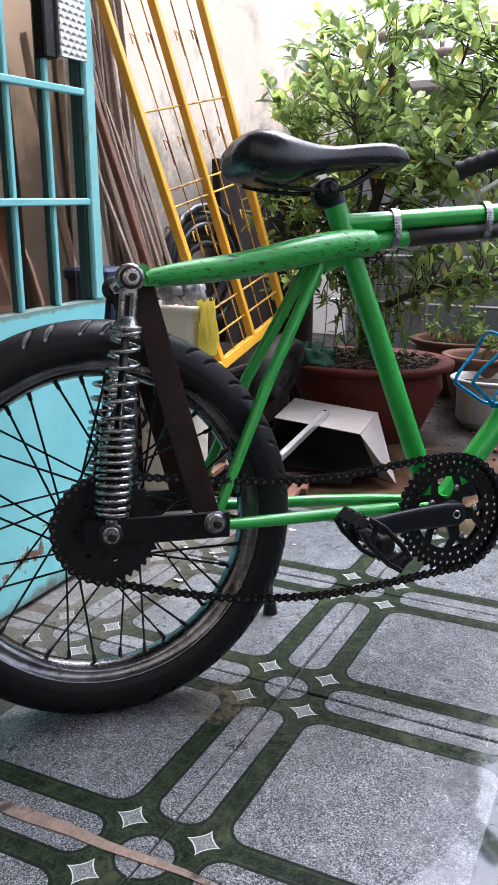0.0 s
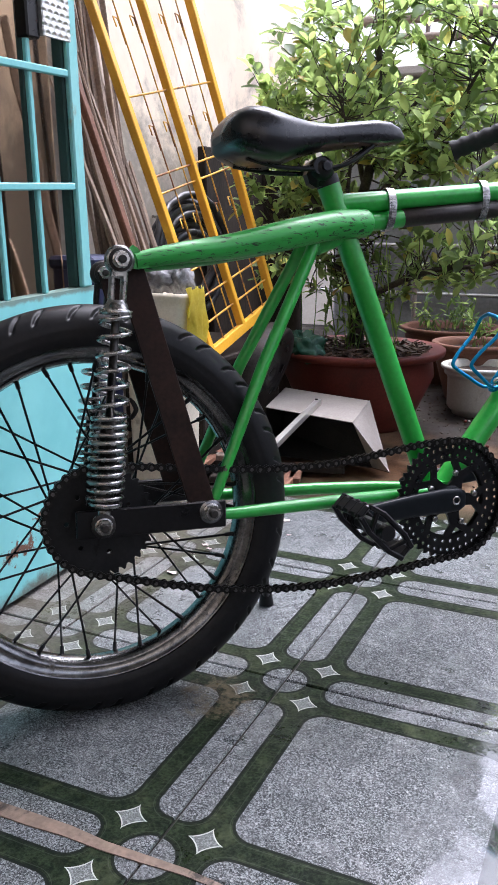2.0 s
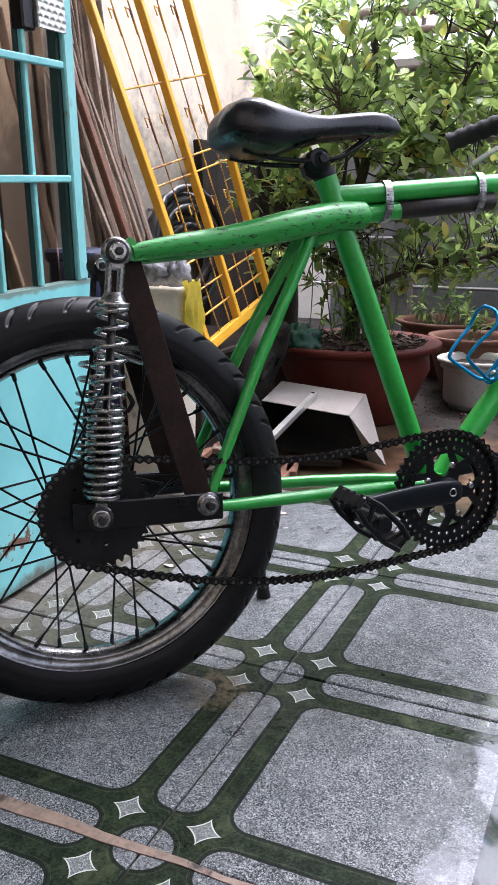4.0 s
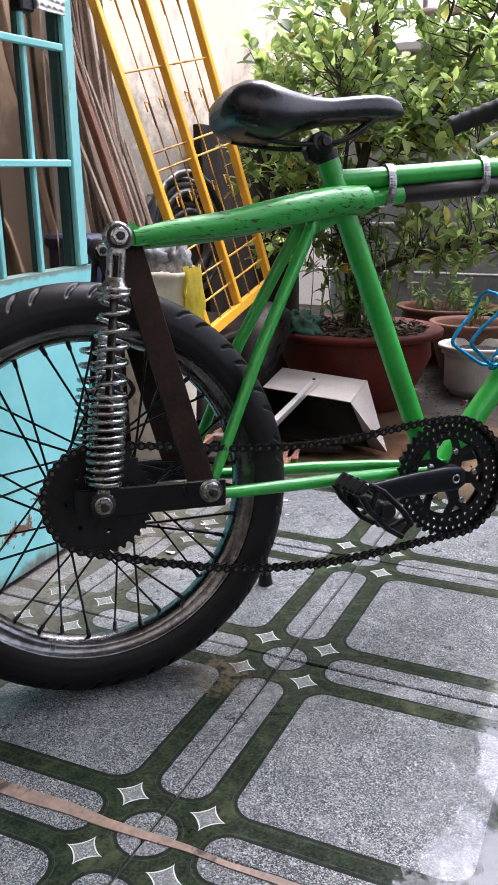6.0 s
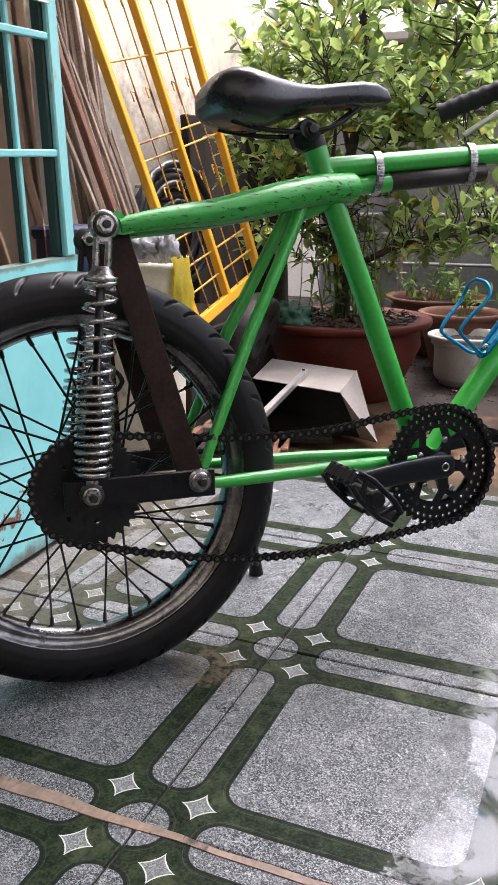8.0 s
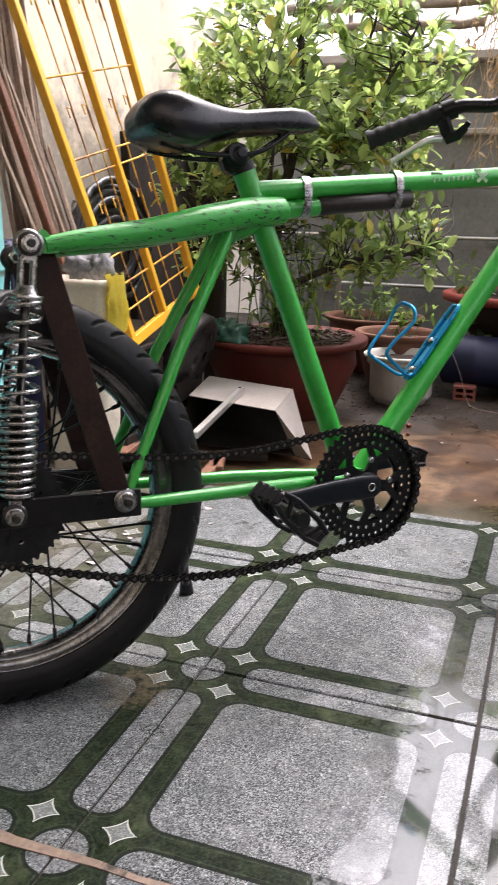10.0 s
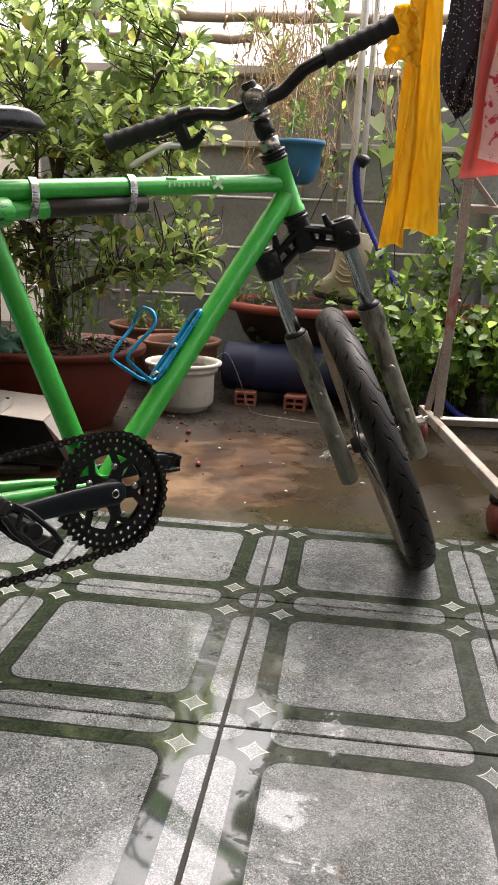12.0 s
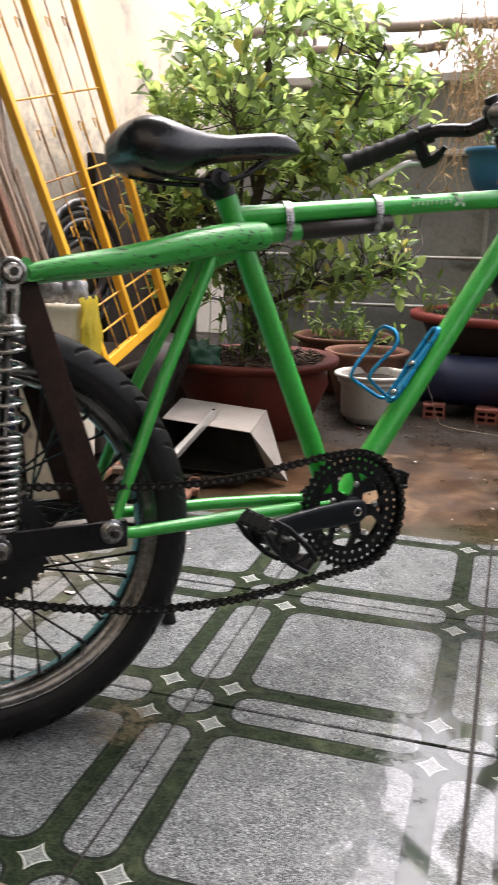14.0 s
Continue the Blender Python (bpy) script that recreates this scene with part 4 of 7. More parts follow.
# saddle and post
SAD = [(0.219, 0.78, 0.77, 0.024), (0.2235, 0.795, 0.762, 0.046), (0.234, 0.807, 0.754, 0.061), (0.25, 0.8135, 0.747, 0.069), (0.268, 0.814, 0.742, 0.073), (0.29, 0.809, 0.7395, 0.07), (0.315, 0.803, 0.747, 0.06), (0.345, 0.799, 0.758, 0.046), (0.38, 0.799, 0.7665, 0.034), (0.42, 0.8045, 0.7715, 0.027), (0.455, 0.8085, 0.7735, 0.023), (0.478, 0.807, 0.775, 0.0195), (0.495, 0.8, 0.778, 0.014), (0.505, 0.79, 0.783, 0.006)]
rings = []
for s, hi, lo, hw in SAD:
    ring = []
    for q in range(28):
        t = 2 * math.pi * q / 28
        c, sn = math.cos(t), math.sin(t)
        w = hw * math.copysign(abs(c) ** 0.6, c)
        base_h = lo + (hi - lo) * 0.42
        h = base_h + ((hi - base_h) * abs(sn) ** 0.5 if sn > 0 else -(base_h - lo) * abs(sn) ** 0.6)
        ring.append(B(s, w, h))
    rings.append(ring)
saddle = thing("saddle", "glossy black padded saddle", "")
saddle.parent = bike
saddle.matrix_basis = Matrix()
part("cover", Mesh().rings(rings), SADDLE_SKIN, saddle)
for k in (1, -1):
    part("saddle_rail", Mesh().tube(curve([B(0.25, 0.03 * k, 0.747), B(0.3, 0.023 * k, 0.738), B(0.36, 0.02 * k, 0.737), B(0.405, 0.02 * k, 0.745), B(0.45, 0.012 * k, 0.772)], 6), 0.0035, 8), BLACK, saddle)
post = thing("seat_post", "black seat post with its saddle clamp", "")
post.parent = bike
post.matrix_basis = Matrix()
ax = (SEAT_TOP - BB).normalized()
part("clamp_body", Mesh().box(SEAT_TOP + Vector((-0.017, 0, 0.012)), (0.036, 0.03, 0.03), Matrix.Rotation(radians(-18), 4, "Y"), 0.008).tube([SEAT_TOP + Vector((-0.02, -0.024, 0.022)), SEAT_TOP + Vector((-0.02, 0.024, 0.022))], 0.012, 16), BLACK, post)
part("post", Mesh().tube([SEAT_TOP - ax * 0.06, SEAT_TOP + ax * 0.014], 0.0135, 18), BLACK, post)
part("post_collar", Mesh().tube([SEAT_TOP - ax * 0.001, SEAT_TOP + ax * 0.012], 0.0175, 20), BLACK_PLASTIC, post)
part("saddle_clamp", Mesh().disc(B(0.368, 0, 0.738), (0, 1, 0), 0.017, 0.052).box(B(0.372, 0, 0.727), (0.026, 0.03, 0.024), bevel=0.006), BLACK, post)
part("clamp_bolt", Mesh().tube([B(0.368, -0.032, 0.739), B(0.368, 0.032, 0.739)], 0.006, 8), BLACK, post)

# rear suspension
def hexnut(mesh, p, d, r, h):
    x, y, z = basis(d)
    return mesh.rings([[Vector(p) + z * a + r * (math.cos(t) * x + math.sin(t) * y) for t in (math.pi * q / 3 for q in range(6))] for a in (0, h)], smooth=False)


def bolt(name, s, w, h, k, parent, r=0.0165, washer=OLD_STEEL):
    """A stud with a hexagon nut on two washers; k tells to which side it faces."""
    d, at = Vector((0, -k, 0)), B(s, w, h)
    part("washer", Mesh().disc(at + d * 0.0015, d, r, 0.003), washer, parent)
    m = Mesh().disc(at + d * 0.0042, d, r * 0.74, 0.0026)
    hexnut(m, at + d * 0.0054, d, r * 0.66, 0.008)
    ob = part(name, m, STEEL, parent, "worn steel nut and washer")
    part("stud", Mesh().tube([at, at + d * 0.0175, at + d * 0.019], [r * 0.36, r * 0.36, r * 0.28], 12), OLD_STEEL, parent)
    return ob


for k in (1, -1):
    arm = part("swing_arm", Mesh().box(B(0.08, 0.094 * k, 0.281), (0.197, 0.007, 0.036), Matrix.Rotation(radians(1.5), 4, "Y"), 0.0015), BLACK, bike, "flat black steel swing arm")
    bolt("axle_bolt", 0.0145, 0.102 * k, 0.2815, k, arm, 0.0155)
    bolt("pivot_bolt", 0.1568, 0.098 * k, 0.2835, k, arm, 0.016, RIM_METAL)
    strap = (B(0.155, 0, 0.284) - B(0.072, 0, 0.61))
    L = strap.length
    part("flat_bar", Mesh().box(B(0.1135, 0.066 * k, 0.447), (0.036, 0.005, L), Matrix.Rotation(math.atan2(strap.x, strap.z) + math.pi, 4, "Y"), 0.001), BROWN_STEEL, bike, "brown rusted flat steel bar")
    out, ahead = (0.093, 0.0) if k > 0 else (-0.08, 0.009)
    top, bot = B(0.0565 + ahead, out, 0.61 if k > 0 else 0.604), B(0.0155 + ahead, out, 0.2815)
    ax2 = (bot - top).normalized()
    shock = thing("coil_shock", "bare steel coil spring shock absorber", "")
    shock.parent = bike
    shock.matrix_basis = Matrix()
    x2, y2, _ = basis(ax2, (1, 0, 0))
    pts, z, ang = [], 0.066, 0.0
    while z < 0.301:
        pitch = 0.0212 if z < 0.19 else 0.0101
        rr = 0.0186 + 0.0032 * min(1.0, (z - 0.066) / 0.15)
        pts.append(top + ax2 * z + rr * (math.cos(ang) * x2 + math.sin(ang) * y2))
        ang += 2 * math.pi / 18
        z += pitch / 18
    part("coil_spring", Mesh().tube(pts, 0.0031, 8), STEEL, shock)
    part("damper_body", Mesh().tube([top + ax2 * 0.06, top + ax2 * 0.2, top + ax2 * 0.2001, top + ax2 * 0.312], [0.0055, 0.0055, 0.0115, 0.0115], 16), CHAIN_STEEL, shock)
    part("spring_seat", Mesh().disc(top + ax2 * 0.064, ax2, 0.021, 0.007), STEEL, shock)
    part("spring_seat", Mesh().disc(top + ax2 * 0.304, ax2, 0.023, 0.006), STEEL, shock)
    m = Mesh().disc(top, (0, 1, 0), 0.0185, 0.014, 28, 0.25)
    eye = Matrix((x2, (0, 1, 0), ax2)).transposed()
    for q in (-1, 1):
        m.box(top + ax2 * 0.034 + x2 * 0.0074 * q, (0.0075, 0.013, 0.042), eye, 0.0022)
    m.box(top + ax2 * 0.016, (0.022, 0.013, 0.012), eye, 0.003)
    m.tube([top + ax2 * 0.049, top + ax2 * 0.053, top + ax2 * 0.062], [0.0115, 0.013, 0.0175], 20)
    part("top_eye", m, BOLT_STEEL if k > 0 else OLD_STEEL, shock)
    bolt("eye_bolt", 0.0565 + ahead, out + 0.007 * k, 0.61 if k > 0 else 0.604, k, shock, 0.0145)
    if k < 0:
        bolt("eye_bolt", 0.0565 + ahead, out + 0.008, 0.604, 1, shock, 0.0135)
    part("bottom_eye", Mesh().disc(bot, (0, 1, 0), 0.016, 0.016).tube([bot, bot - ax2 * 0.03], 0.01, 12), STEEL, shock)
part("wheel_axle", Mesh().tube([B(AXLE_S, -0.1, AXLE_H), B(AXLE_S, 0.1, AXLE_H)], 0.0075, 12), STEEL, bike)


# drive train: toothed plates, chain, cranks
def toothed(teeth, r_in, r_out, tip, thick):
    """A toothed ring plate round the y axis."""
    m = Mesh()
    n = teeth * 4
    outer, inner = [], []
    for i in range(n):
        t = 2 * math.pi * i / n
        r = r_out + (tip if i % 4 == 1 else (tip * 0.7 if i % 4 == 2 else 0))
        outer.append((r * math.cos(t), r * math.sin(t)))
        inner.append((r_in * math.cos(t), r_in * math.sin(t)))
    rings = []
    for pts, y in ((inner, -thick / 2), (outer, -thick / 2), (outer, thick / 2), (inner, thick / 2)):
        rings.append([(x, y, z) for x, z in pts])
    m.rings(rings, closed=True, smooth=False)
    return m


CHAIN_W = 0.06


crankset = thing("crankset", "black drilled chainring with crank arms", "")
crankset.parent = bike
crankset.matrix_basis = Matrix.Translation(BB)
RING_W = 0.055


def annulus_with_holes(r0, r1, count, hole, thick, y, steps=2):
    """A flat ring with a row of drilled holes, cell by cell; steps: pieces of arc in a cell."""
    mm = Mesh()
    rm = (r0 + r1) / 2
    verts, faces, known = [], [], {}

    def spot(x, yy, z):
        key = (round(x, 6), round(yy, 6), round(z, 6))
        if key not in known:
            known[key] = len(verts)
            verts.append(key)
        return known[key]

    for i in range(count):
        t0, t1 = 2 * math.pi * i / count, 2 * math.pi * (i + 1) / count
        tm = (t0 + t1) / 2
        arc = [t0 + (t1 - t0) * q / steps for q in range(steps + 1)]
        out = [(r0 * math.cos(t), r0 * math.sin(t)) for t in arc] + [(rm * math.cos(t1), rm * math.sin(t1))]
        out += [(r1 * math.cos(t), r1 * math.sin(t)) for t in reversed(arc)] + [(rm * math.cos(t0), rm * math.sin(t0))]
        n = len(out)
        cx, cz = rm * math.cos(tm), rm * math.sin(tm)
        inn = []
        for x, z in out:
            d = math.hypot(x - cx, z - cz)
            inn.append((cx + (x - cx) / d * hole, cz + (z - cz) / d * hole))
        for yy in (y - thick / 2, y + thick / 2):
            a = [spot(x, yy, z) for x, z in out]
            b = [spot(x, yy, z) for x, z in inn]
            faces += [[a[q], a[(q + 1) % n], b[(q + 1) % n], b[q]] for q in range(n)]
        a, b = ([spot(x, yy, z) for x, z in inn] for yy in (y - thick / 2, y + thick / 2))
        faces += [[a[q], a[(q + 1) % n], b[(q + 1) % n], b[q]] for q in range(n)]
    mm.add(verts, faces, False)
    return mm


plate = Mesh()
for piece in (toothed(36, 0.0515, 0.0685, 0.006, 0.005), annulus_with_holes(0.034, 0.052, 7, 0.0034, 0.005, 0, 10), toothed(9, 0.02, 0.0345, 0.0, 0.005)):
    plate.add(piece.v, piece.f, False)
sprocket = part("rear_sprocket", plate, SPROCKET_STEEL, rear, "dark toothed sprocket plate")
sprocket.matrix_basis = Matrix.Translation((0, -CHAIN_W, 0))
ring = Mesh()
for piece in (toothed(44, 0.0845, 0.0865, 0.0055, 0.0035), annulus_with_holes(0.0735, 0.085, 44, 0.0026, 0.0035, 0), annulus_with_holes(0.058, 0.074, 30, 0.0028, 0.0035, 0)):
    ring.add(piece.v, piece.f, False)
flat = Matrix(((1, 0, 0, 0), (0, 0, 1, 0), (0, 1, 0, 0), (0, 0, 0, 1)))
for i in range(5):
    turn = Matrix.Rotation(2 * math.pi * (i + 0.1) / 5, 4, "Y")
    ring.prism([(0.012, -0.015), (0.026, -0.0095), (0.041, -0.0082), (0.0465, 0.0), (0.041, 0.0082), (0.026, 0.0095), (0.012, 0.015)], 0.005, turn @ flat)
    for q in (-1, 1):
        ring.prism([(0.0455, q * 0.0), (0.0375, q * 0.007), (0.0545, q * 0.0235), (0.06, q * 0.0145)][::q], 0.0042, turn @ flat)
ring.disc((0, 0, 0), (0, 1, 0), 0.021, 0.0056, 32)
chainring = part("chainring", ring, BLACK, crankset, "black drilled chainring")
chainring.matrix_basis = Matrix.Translation((0, -RING_W, 0))
inner_ring = part("inner_ring", toothed(32, 0.0575, 0.0625, 0.004, 0.003), BLACK, crankset)
inner_ring.matrix_basis = Matrix.Translation((0, -RING_W + 0.008, 0))
PED = Vector((-0.17, 0, -0.007))
for k in (1, -1):
    far = PED * k
    m = Mesh()
    rings = []
    for f, hw, hh in ((-0.115, 0.002, 0.006), (-0.1, 0.0055, 0.0125), (-0.04, 0.0068, 0.0178), (0.1, 0.0068, 0.0188), (0.4, 0.0064, 0.0172), (0.8, 0.0062, 0.0152), (0.98, 0.0064, 0.0154), (1.07, 0.0055, 0.0118), (1.095, 0.002, 0.006)):
        c = far * f + Vector((0, -k * (0.066 + 0.014 * min(1, max(0, f))), 0.003 * math.sin(math.pi * min(1, max(0, f)))))
        rings.append([c + Vector((0, hw * math.copysign(abs(math.cos(t)) ** 0.6, math.cos(t)), hh * math.copysign(abs(math.sin(t)) ** 0.6, math.sin(t)))) for t in (2 * math.pi * (q + 0.5) / 20 for q in range(20))])
    m.rings(rings)
    part("crank_arm", m, CRANK_BLACK, crankset, "smooth black crank arm")
    part("crank_bolt", Mesh().lathe([(0.0, -0.001), (0.0042, -0.001), (0.0046, 0.0012), (0.0066, 0.0014), (0.007, 0)], (0, -k * 0.0727, 0), (0, -k, 0), 20), STEEL, crankset)
    tilt = Matrix.Rotation(radians(46 if k > 0 else 12), 4, "Y")
    pm = Matrix.Translation(far + Vector((0, -k * 0.128, 0))) @ tilt
    m = Mesh(pm)
    m.tube([(0, -0.045, 0), (0, -0.03, 0), (0, 0.03, 0), (0, 0.045, 0)], [0.011, 0.008, 0.008, 0.011], 14)
    for sy in (-1, 1):
        for q in (-1, 1):
            m.box((0, 0.041 * sy, 0.0155 * q), (0.05, 0.009, 0.0075), bevel=0.0022)
            m.box((0.032 * q, 0.041 * sy, 0.0128), (0.026, 0.009, 0.0075), Matrix.Rotation(radians(14 * q), 4, "Y"), 0.0018)
            m.box((0.032 * q, 0.041 * sy, -0.0128), (0.026, 0.009, 0.0075), Matrix.Rotation(radians(-14 * q), 4, "Y"), 0.0018)
            m.box((0.025 * q, 0.041 * sy, 0), (0.006, 0.007, 0.03), Matrix.Rotation(radians(24 * q), 4, "Y"), 0.0012)
        m.tube([(0, 0.036 * sy, 0), (0, 0.047 * sy, 0)], [0.0115, 0.0105], 18)
    for sx in (-1, 1):
        m.box((0.0435 * sx, 0, 0), (0.0085, 0.082, 0.023), bevel=0.004)
        for q in range(4):
            m.box((0.0462 * sx, -0.03 + 0.02 * q, 0), (0.004, 0.008, 0.0245), bevel=0.0014)
    m.box((0, 0, 0), (0.022, 0.078, 0.02), bevel=0.006)
    pedal = part("pedal", m, BLACK_PLASTIC, crankset, "black plastic pedal")
for i in range(5):
    t = 2 * math.pi * (i + 0.1) / 5
    part("ring_bolt", Mesh().disc((0.04 * math.cos(t), -RING_W - 0.004, 0.04 * math.sin(t)), (0, 1, 0), 0.0048, 0.006, 14), BOLT_STEEL, crankset)

# the chain: rollers and plates on a sagging loop
rear_c, ring_c = B(AXLE_S, CHAIN_W, AXLE_H), B(0.5475, CHAIN_W, 0.251)
pts = []
for q in range(15):
    t = radians(93 + (252 - 93) * q / 14)
    pts.append(rear_c + Vector((math.cos(t), 0, math.sin(t))) * 0.0715)
pts += curve([pts[-1], B(0.05, CHAIN_W, 0.196), B(0.103, CHAIN_W, 0.181), B(0.183, CHAIN_W, 0.1627), B(0.266, CHAIN_W, 0.1517), B(0.355, CHAIN_W, 0.1484), B(0.447, CHAIN_W, 0.154), B(0.518, CHAIN_W, 0.1605)], 8)[1:]
for q in range(19):
    t = radians(-76 + (88 + 76) * q / 18)
    pts.append(ring_c + Vector((math.cos(t), 0, math.sin(t))) * 0.0898)
pts += curve([pts[-1], B(0.4977, CHAIN_W, 0.3386), B(0.45, CHAIN_W, 0.3335), B(0.36, CHAIN_W, 0.3245), B(0.257, CHAIN_W, 0.325), B(0.137, CHAIN_W, 0.3375), B(0.06, CHAIN_W, 0.347), pts[0]], 8)[1:-1]
lens = [0.0]
for a, b in zip(pts, pts[1:] + pts[:1]):
    lens.append(lens[-1] + (b - a).length)
links = round(lens[-1] / 0.0127 / 2) * 2
pitch = lens[-1] / links


def on_chain(d):
    d %= lens[-1]
    for i in range(len(pts)):
        if lens[i + 1] >= d:
            return pts[i].lerp(pts[(i + 1) % len(pts)], (d - lens[i]) / (lens[i + 1] - lens[i]))


def link_mesh(gap):
    m = Mesh()
    for y in (-gap, gap):
        poly = []
        for q in range(7):
            t = radians(90 + 180 * q / 6)
            poly.append((-pitch / 2 + 0.0056 * math.cos(t), 0.0056 * math.sin(t)))
        poly.append((0, -0.003))
        for q in range(7):
            t = radians(-90 + 180 * q / 6)
            poly.append((pitch / 2 + 0.0056 * math.cos(t), 0.0056 * math.sin(t)))
        poly.append((0, 0.003))
        m.prism(poly, 0.0013, Matrix(((1, 0, 0, 0), (0, 0, 1, y), (0, 1, 0, 0), (0, 0, 0, 1))))
    m.tube([(-pitch / 2, -0.0068, 0), (-pitch / 2, 0.0068, 0)], 0.0027, 8)
    return m


chain = thing("chain", "black oily roller chain hanging slack", "")
chain.parent = bike
chain.matrix_basis = Matrix()
link_data = [link_mesh(0.0033).data("link", CHAIN_LINK), link_mesh(0.0047).data("link", CHAIN_LINK)]
for i in range(links):
    a, b = on_chain(i * pitch), on_chain((i + 1) * pitch)
    x = (b - a).normalized()
    ob = new("link", link_data[i % 2])
    ob.parent = chain
    z = x.cross(Vector((0, 1, 0)))
    ob.matrix_basis = Matrix(((x.x, 0, z.x, (a.x + b.x) / 2), (x.y, 1, z.y, (a.y + b.y) / 2), (x.z, 0, z.z, (a.z + b.z) / 2), (0, 0, 0, 1)))

# bottle cage
dt = (B(0.958, 0, 0.714) - BB).normalized()
off = Vector((-dt.z, 0, dt.x)) * 0.026
cage = thing("bottle_cage", "bright blue wire bottle cage", "")
cage.parent = bike
cage.matrix_basis = Matrix()
a0, a1 = B(0.666, 0, 0.4115), B(0.752, 0, 0.511)
part("cage_rail", Mesh().tube(curve([a0 + LEFT * 0.011, a0.lerp(a1, 0.5) + LEFT * 0.011, a1 + LEFT * 0.009, a1 + dt * 0.008, a1 - LEFT * 0.009, a0.lerp(a1, 0.5) - LEFT * 0.011, a0 - LEFT * 0.011], 6, True), 0.0038, 10), CYAN, cage)
part("cage_plate", Mesh().box(a0.lerp(a1, 0.5) - off * 0.1, (0.1, 0.016, 0.003), Matrix.Rotation(-math.atan2(dt.z, dt.x), 4, "Y"), 0.001), CYAN, cage)
for k in (1, -1):
    part("cage_arm", Mesh().tube(curve([a0 - LEFT * 0.009 * k, B(0.652, 0.013 * k, 0.411), B(0.63, 0.019 * k, 0.4265), B(0.609, 0.025 * k, 0.443), B(0.6065, 0.026 * k, 0.4515), B(0.62, 0.029 * k, 0.468), B(0.646, 0.034 * k, 0.491), B(0.6545, 0.033 * k, 0.505), B(0.656, 0.022 * k, 0.519), B(0.654, 0, 0.5255)], 6), 0.003, 10), CYAN, cage)
for f in (0.06, 0.5):
    part("cage_bolt", Mesh().disc(a0.lerp(a1, f) + off * 0.1, off, 0.0055, 0.006, 14), STEEL, cage)

# kickstand
kick = thing("kickstand", "black steel kickstand", "")
kick.parent = bike
kick.matrix_basis = Matrix()
foot = bike_m.inverted() @ Vector((-0.128, 0.224, 0.012))
part("leg", Mesh().tube([B(0.28, -0.058, 0.262), B(0.295, -0.085, 0.24), foot], [0.008, 0.0075, 0.0065], 12), BLACK, kick)
part("foot", Mesh().tube([foot - UP * 0.012, foot + UP * 0.016], [0.0135, 0.0095], 14), BLACK_PLASTIC, kick)
part("mount", Mesh().box(B(0.27, -0.064, 0.267), (0.045, 0.02, 0.03), bevel=0.004), BLACK, kick)

# fork, in the steering's own axes: right, ahead, up
fork = thing("fork", "suspension fork with worn grey lower legs", "")
fork.parent = bike
fork.matrix_basis = FORK
m = Mesh()
for k in (1, -1):
    rings = []
    for z, hx, hy in ((0.115, 0.017, 0.018), (0.118, 0.0215, 0.0225), (0.128, 0.024, 0.025), (0.16, 0.0235, 0.0245), (0.166, 0.0215, 0.0225), (0.168, 0.018, 0.019)):
        rings.append([(0.073 * k + hx * math.copysign(abs(math.cos(t)) ** 0.55, math.cos(t)), hy * math.copysign(abs(math.sin(t)) ** 0.55, math.sin(t)), z) for t in (2 * math.pi * (q + 0.5) / 24 for q in range(24))])
    m.rings(rings)
    m.disc((0.073 * k, 0, 0.168), (0, 0, 1), 0.012, 0.006, 18, 0.25)
    for (x0, z0), (x1, z1), deep, tall in (((0.056, 0.155), (0.004, 0.181), 0.034, 0.013), ((0.056, 0.129), (0.004, 0.156), 0.026, 0.012)):
        a, b = Vector((x0 * k, -0.002, z0)), Vector((x1 * k, -0.004, z1))
        d = b - a
        m.box((a + b) / 2, (d.length, deep, tall), Matrix.Rotation(-math.atan2(d.z, d.x), 4, "Y"), 0.004)
    m.box((0.034 * k, -0.002, 0.154), (0.012, 0.022, 0.03), Matrix.Rotation(radians(24 * k), 4, "Y"), 0.003)
    m.tube([(0.052 * k, -0.008, 0.158), (0.048 * k, -0.014, 0.178), (0.047 * k, -0.016, 0.19)], [0.0085, 0.006, 0.0045], 10)
    m.disc((0.073 * k, -0.0255, 0.142), (0, 1, 0), 0.0075, 0.005, 16, 0.25)
    m.disc((0.088 * k, -0.0235, 0.136), (0, -1, 0), 0.0045, 0.005, 14, 0.25)
m.tube([(0, 0, 0.14), (0, 0, 0.145), (0, 0, 0.2)], [0.019, 0.023, 0.02], 20)
part("crown", m, BLACK, fork, "glossy black fork crown")
part("headset_spacer", Mesh().tube([(0, 0, 0.321), (0, 0, 0.322), (0, 0, 0.342), (0, 0, 0.343)], [0.0168, 0.0182, 0.0182, 0.0168], 28), BOLT_STEEL, fork)
part("steerer", Mesh().tube([(0, 0, 0.19), (0, 0, 0.39)], 0.0135, 16), BLACK, fork)
for z0, z1, r, mt in ((0.196, 0.203, 0.0235, BLACK), (0.203, 0.211, 0.0215, BLACK_PLASTIC), (0.304, 0.31, 0.0235, BLACK), (0.31, 0.316, 0.0215, BLACK_PLASTIC), (0.316, 0.321, 0.0235, BLACK), (0.343, 0.378, 0.0165, BLACK), (0.378, 0.386, 0.0195, BOLT_STEEL), (0.387, 0.394, 0.018, STEEL)):
    part("headset_ring", Mesh().disc((0, 0, (z0 + z1) / 2), (0, 0, 1), r, z1 - z0, 28, 0.2), mt, fork)
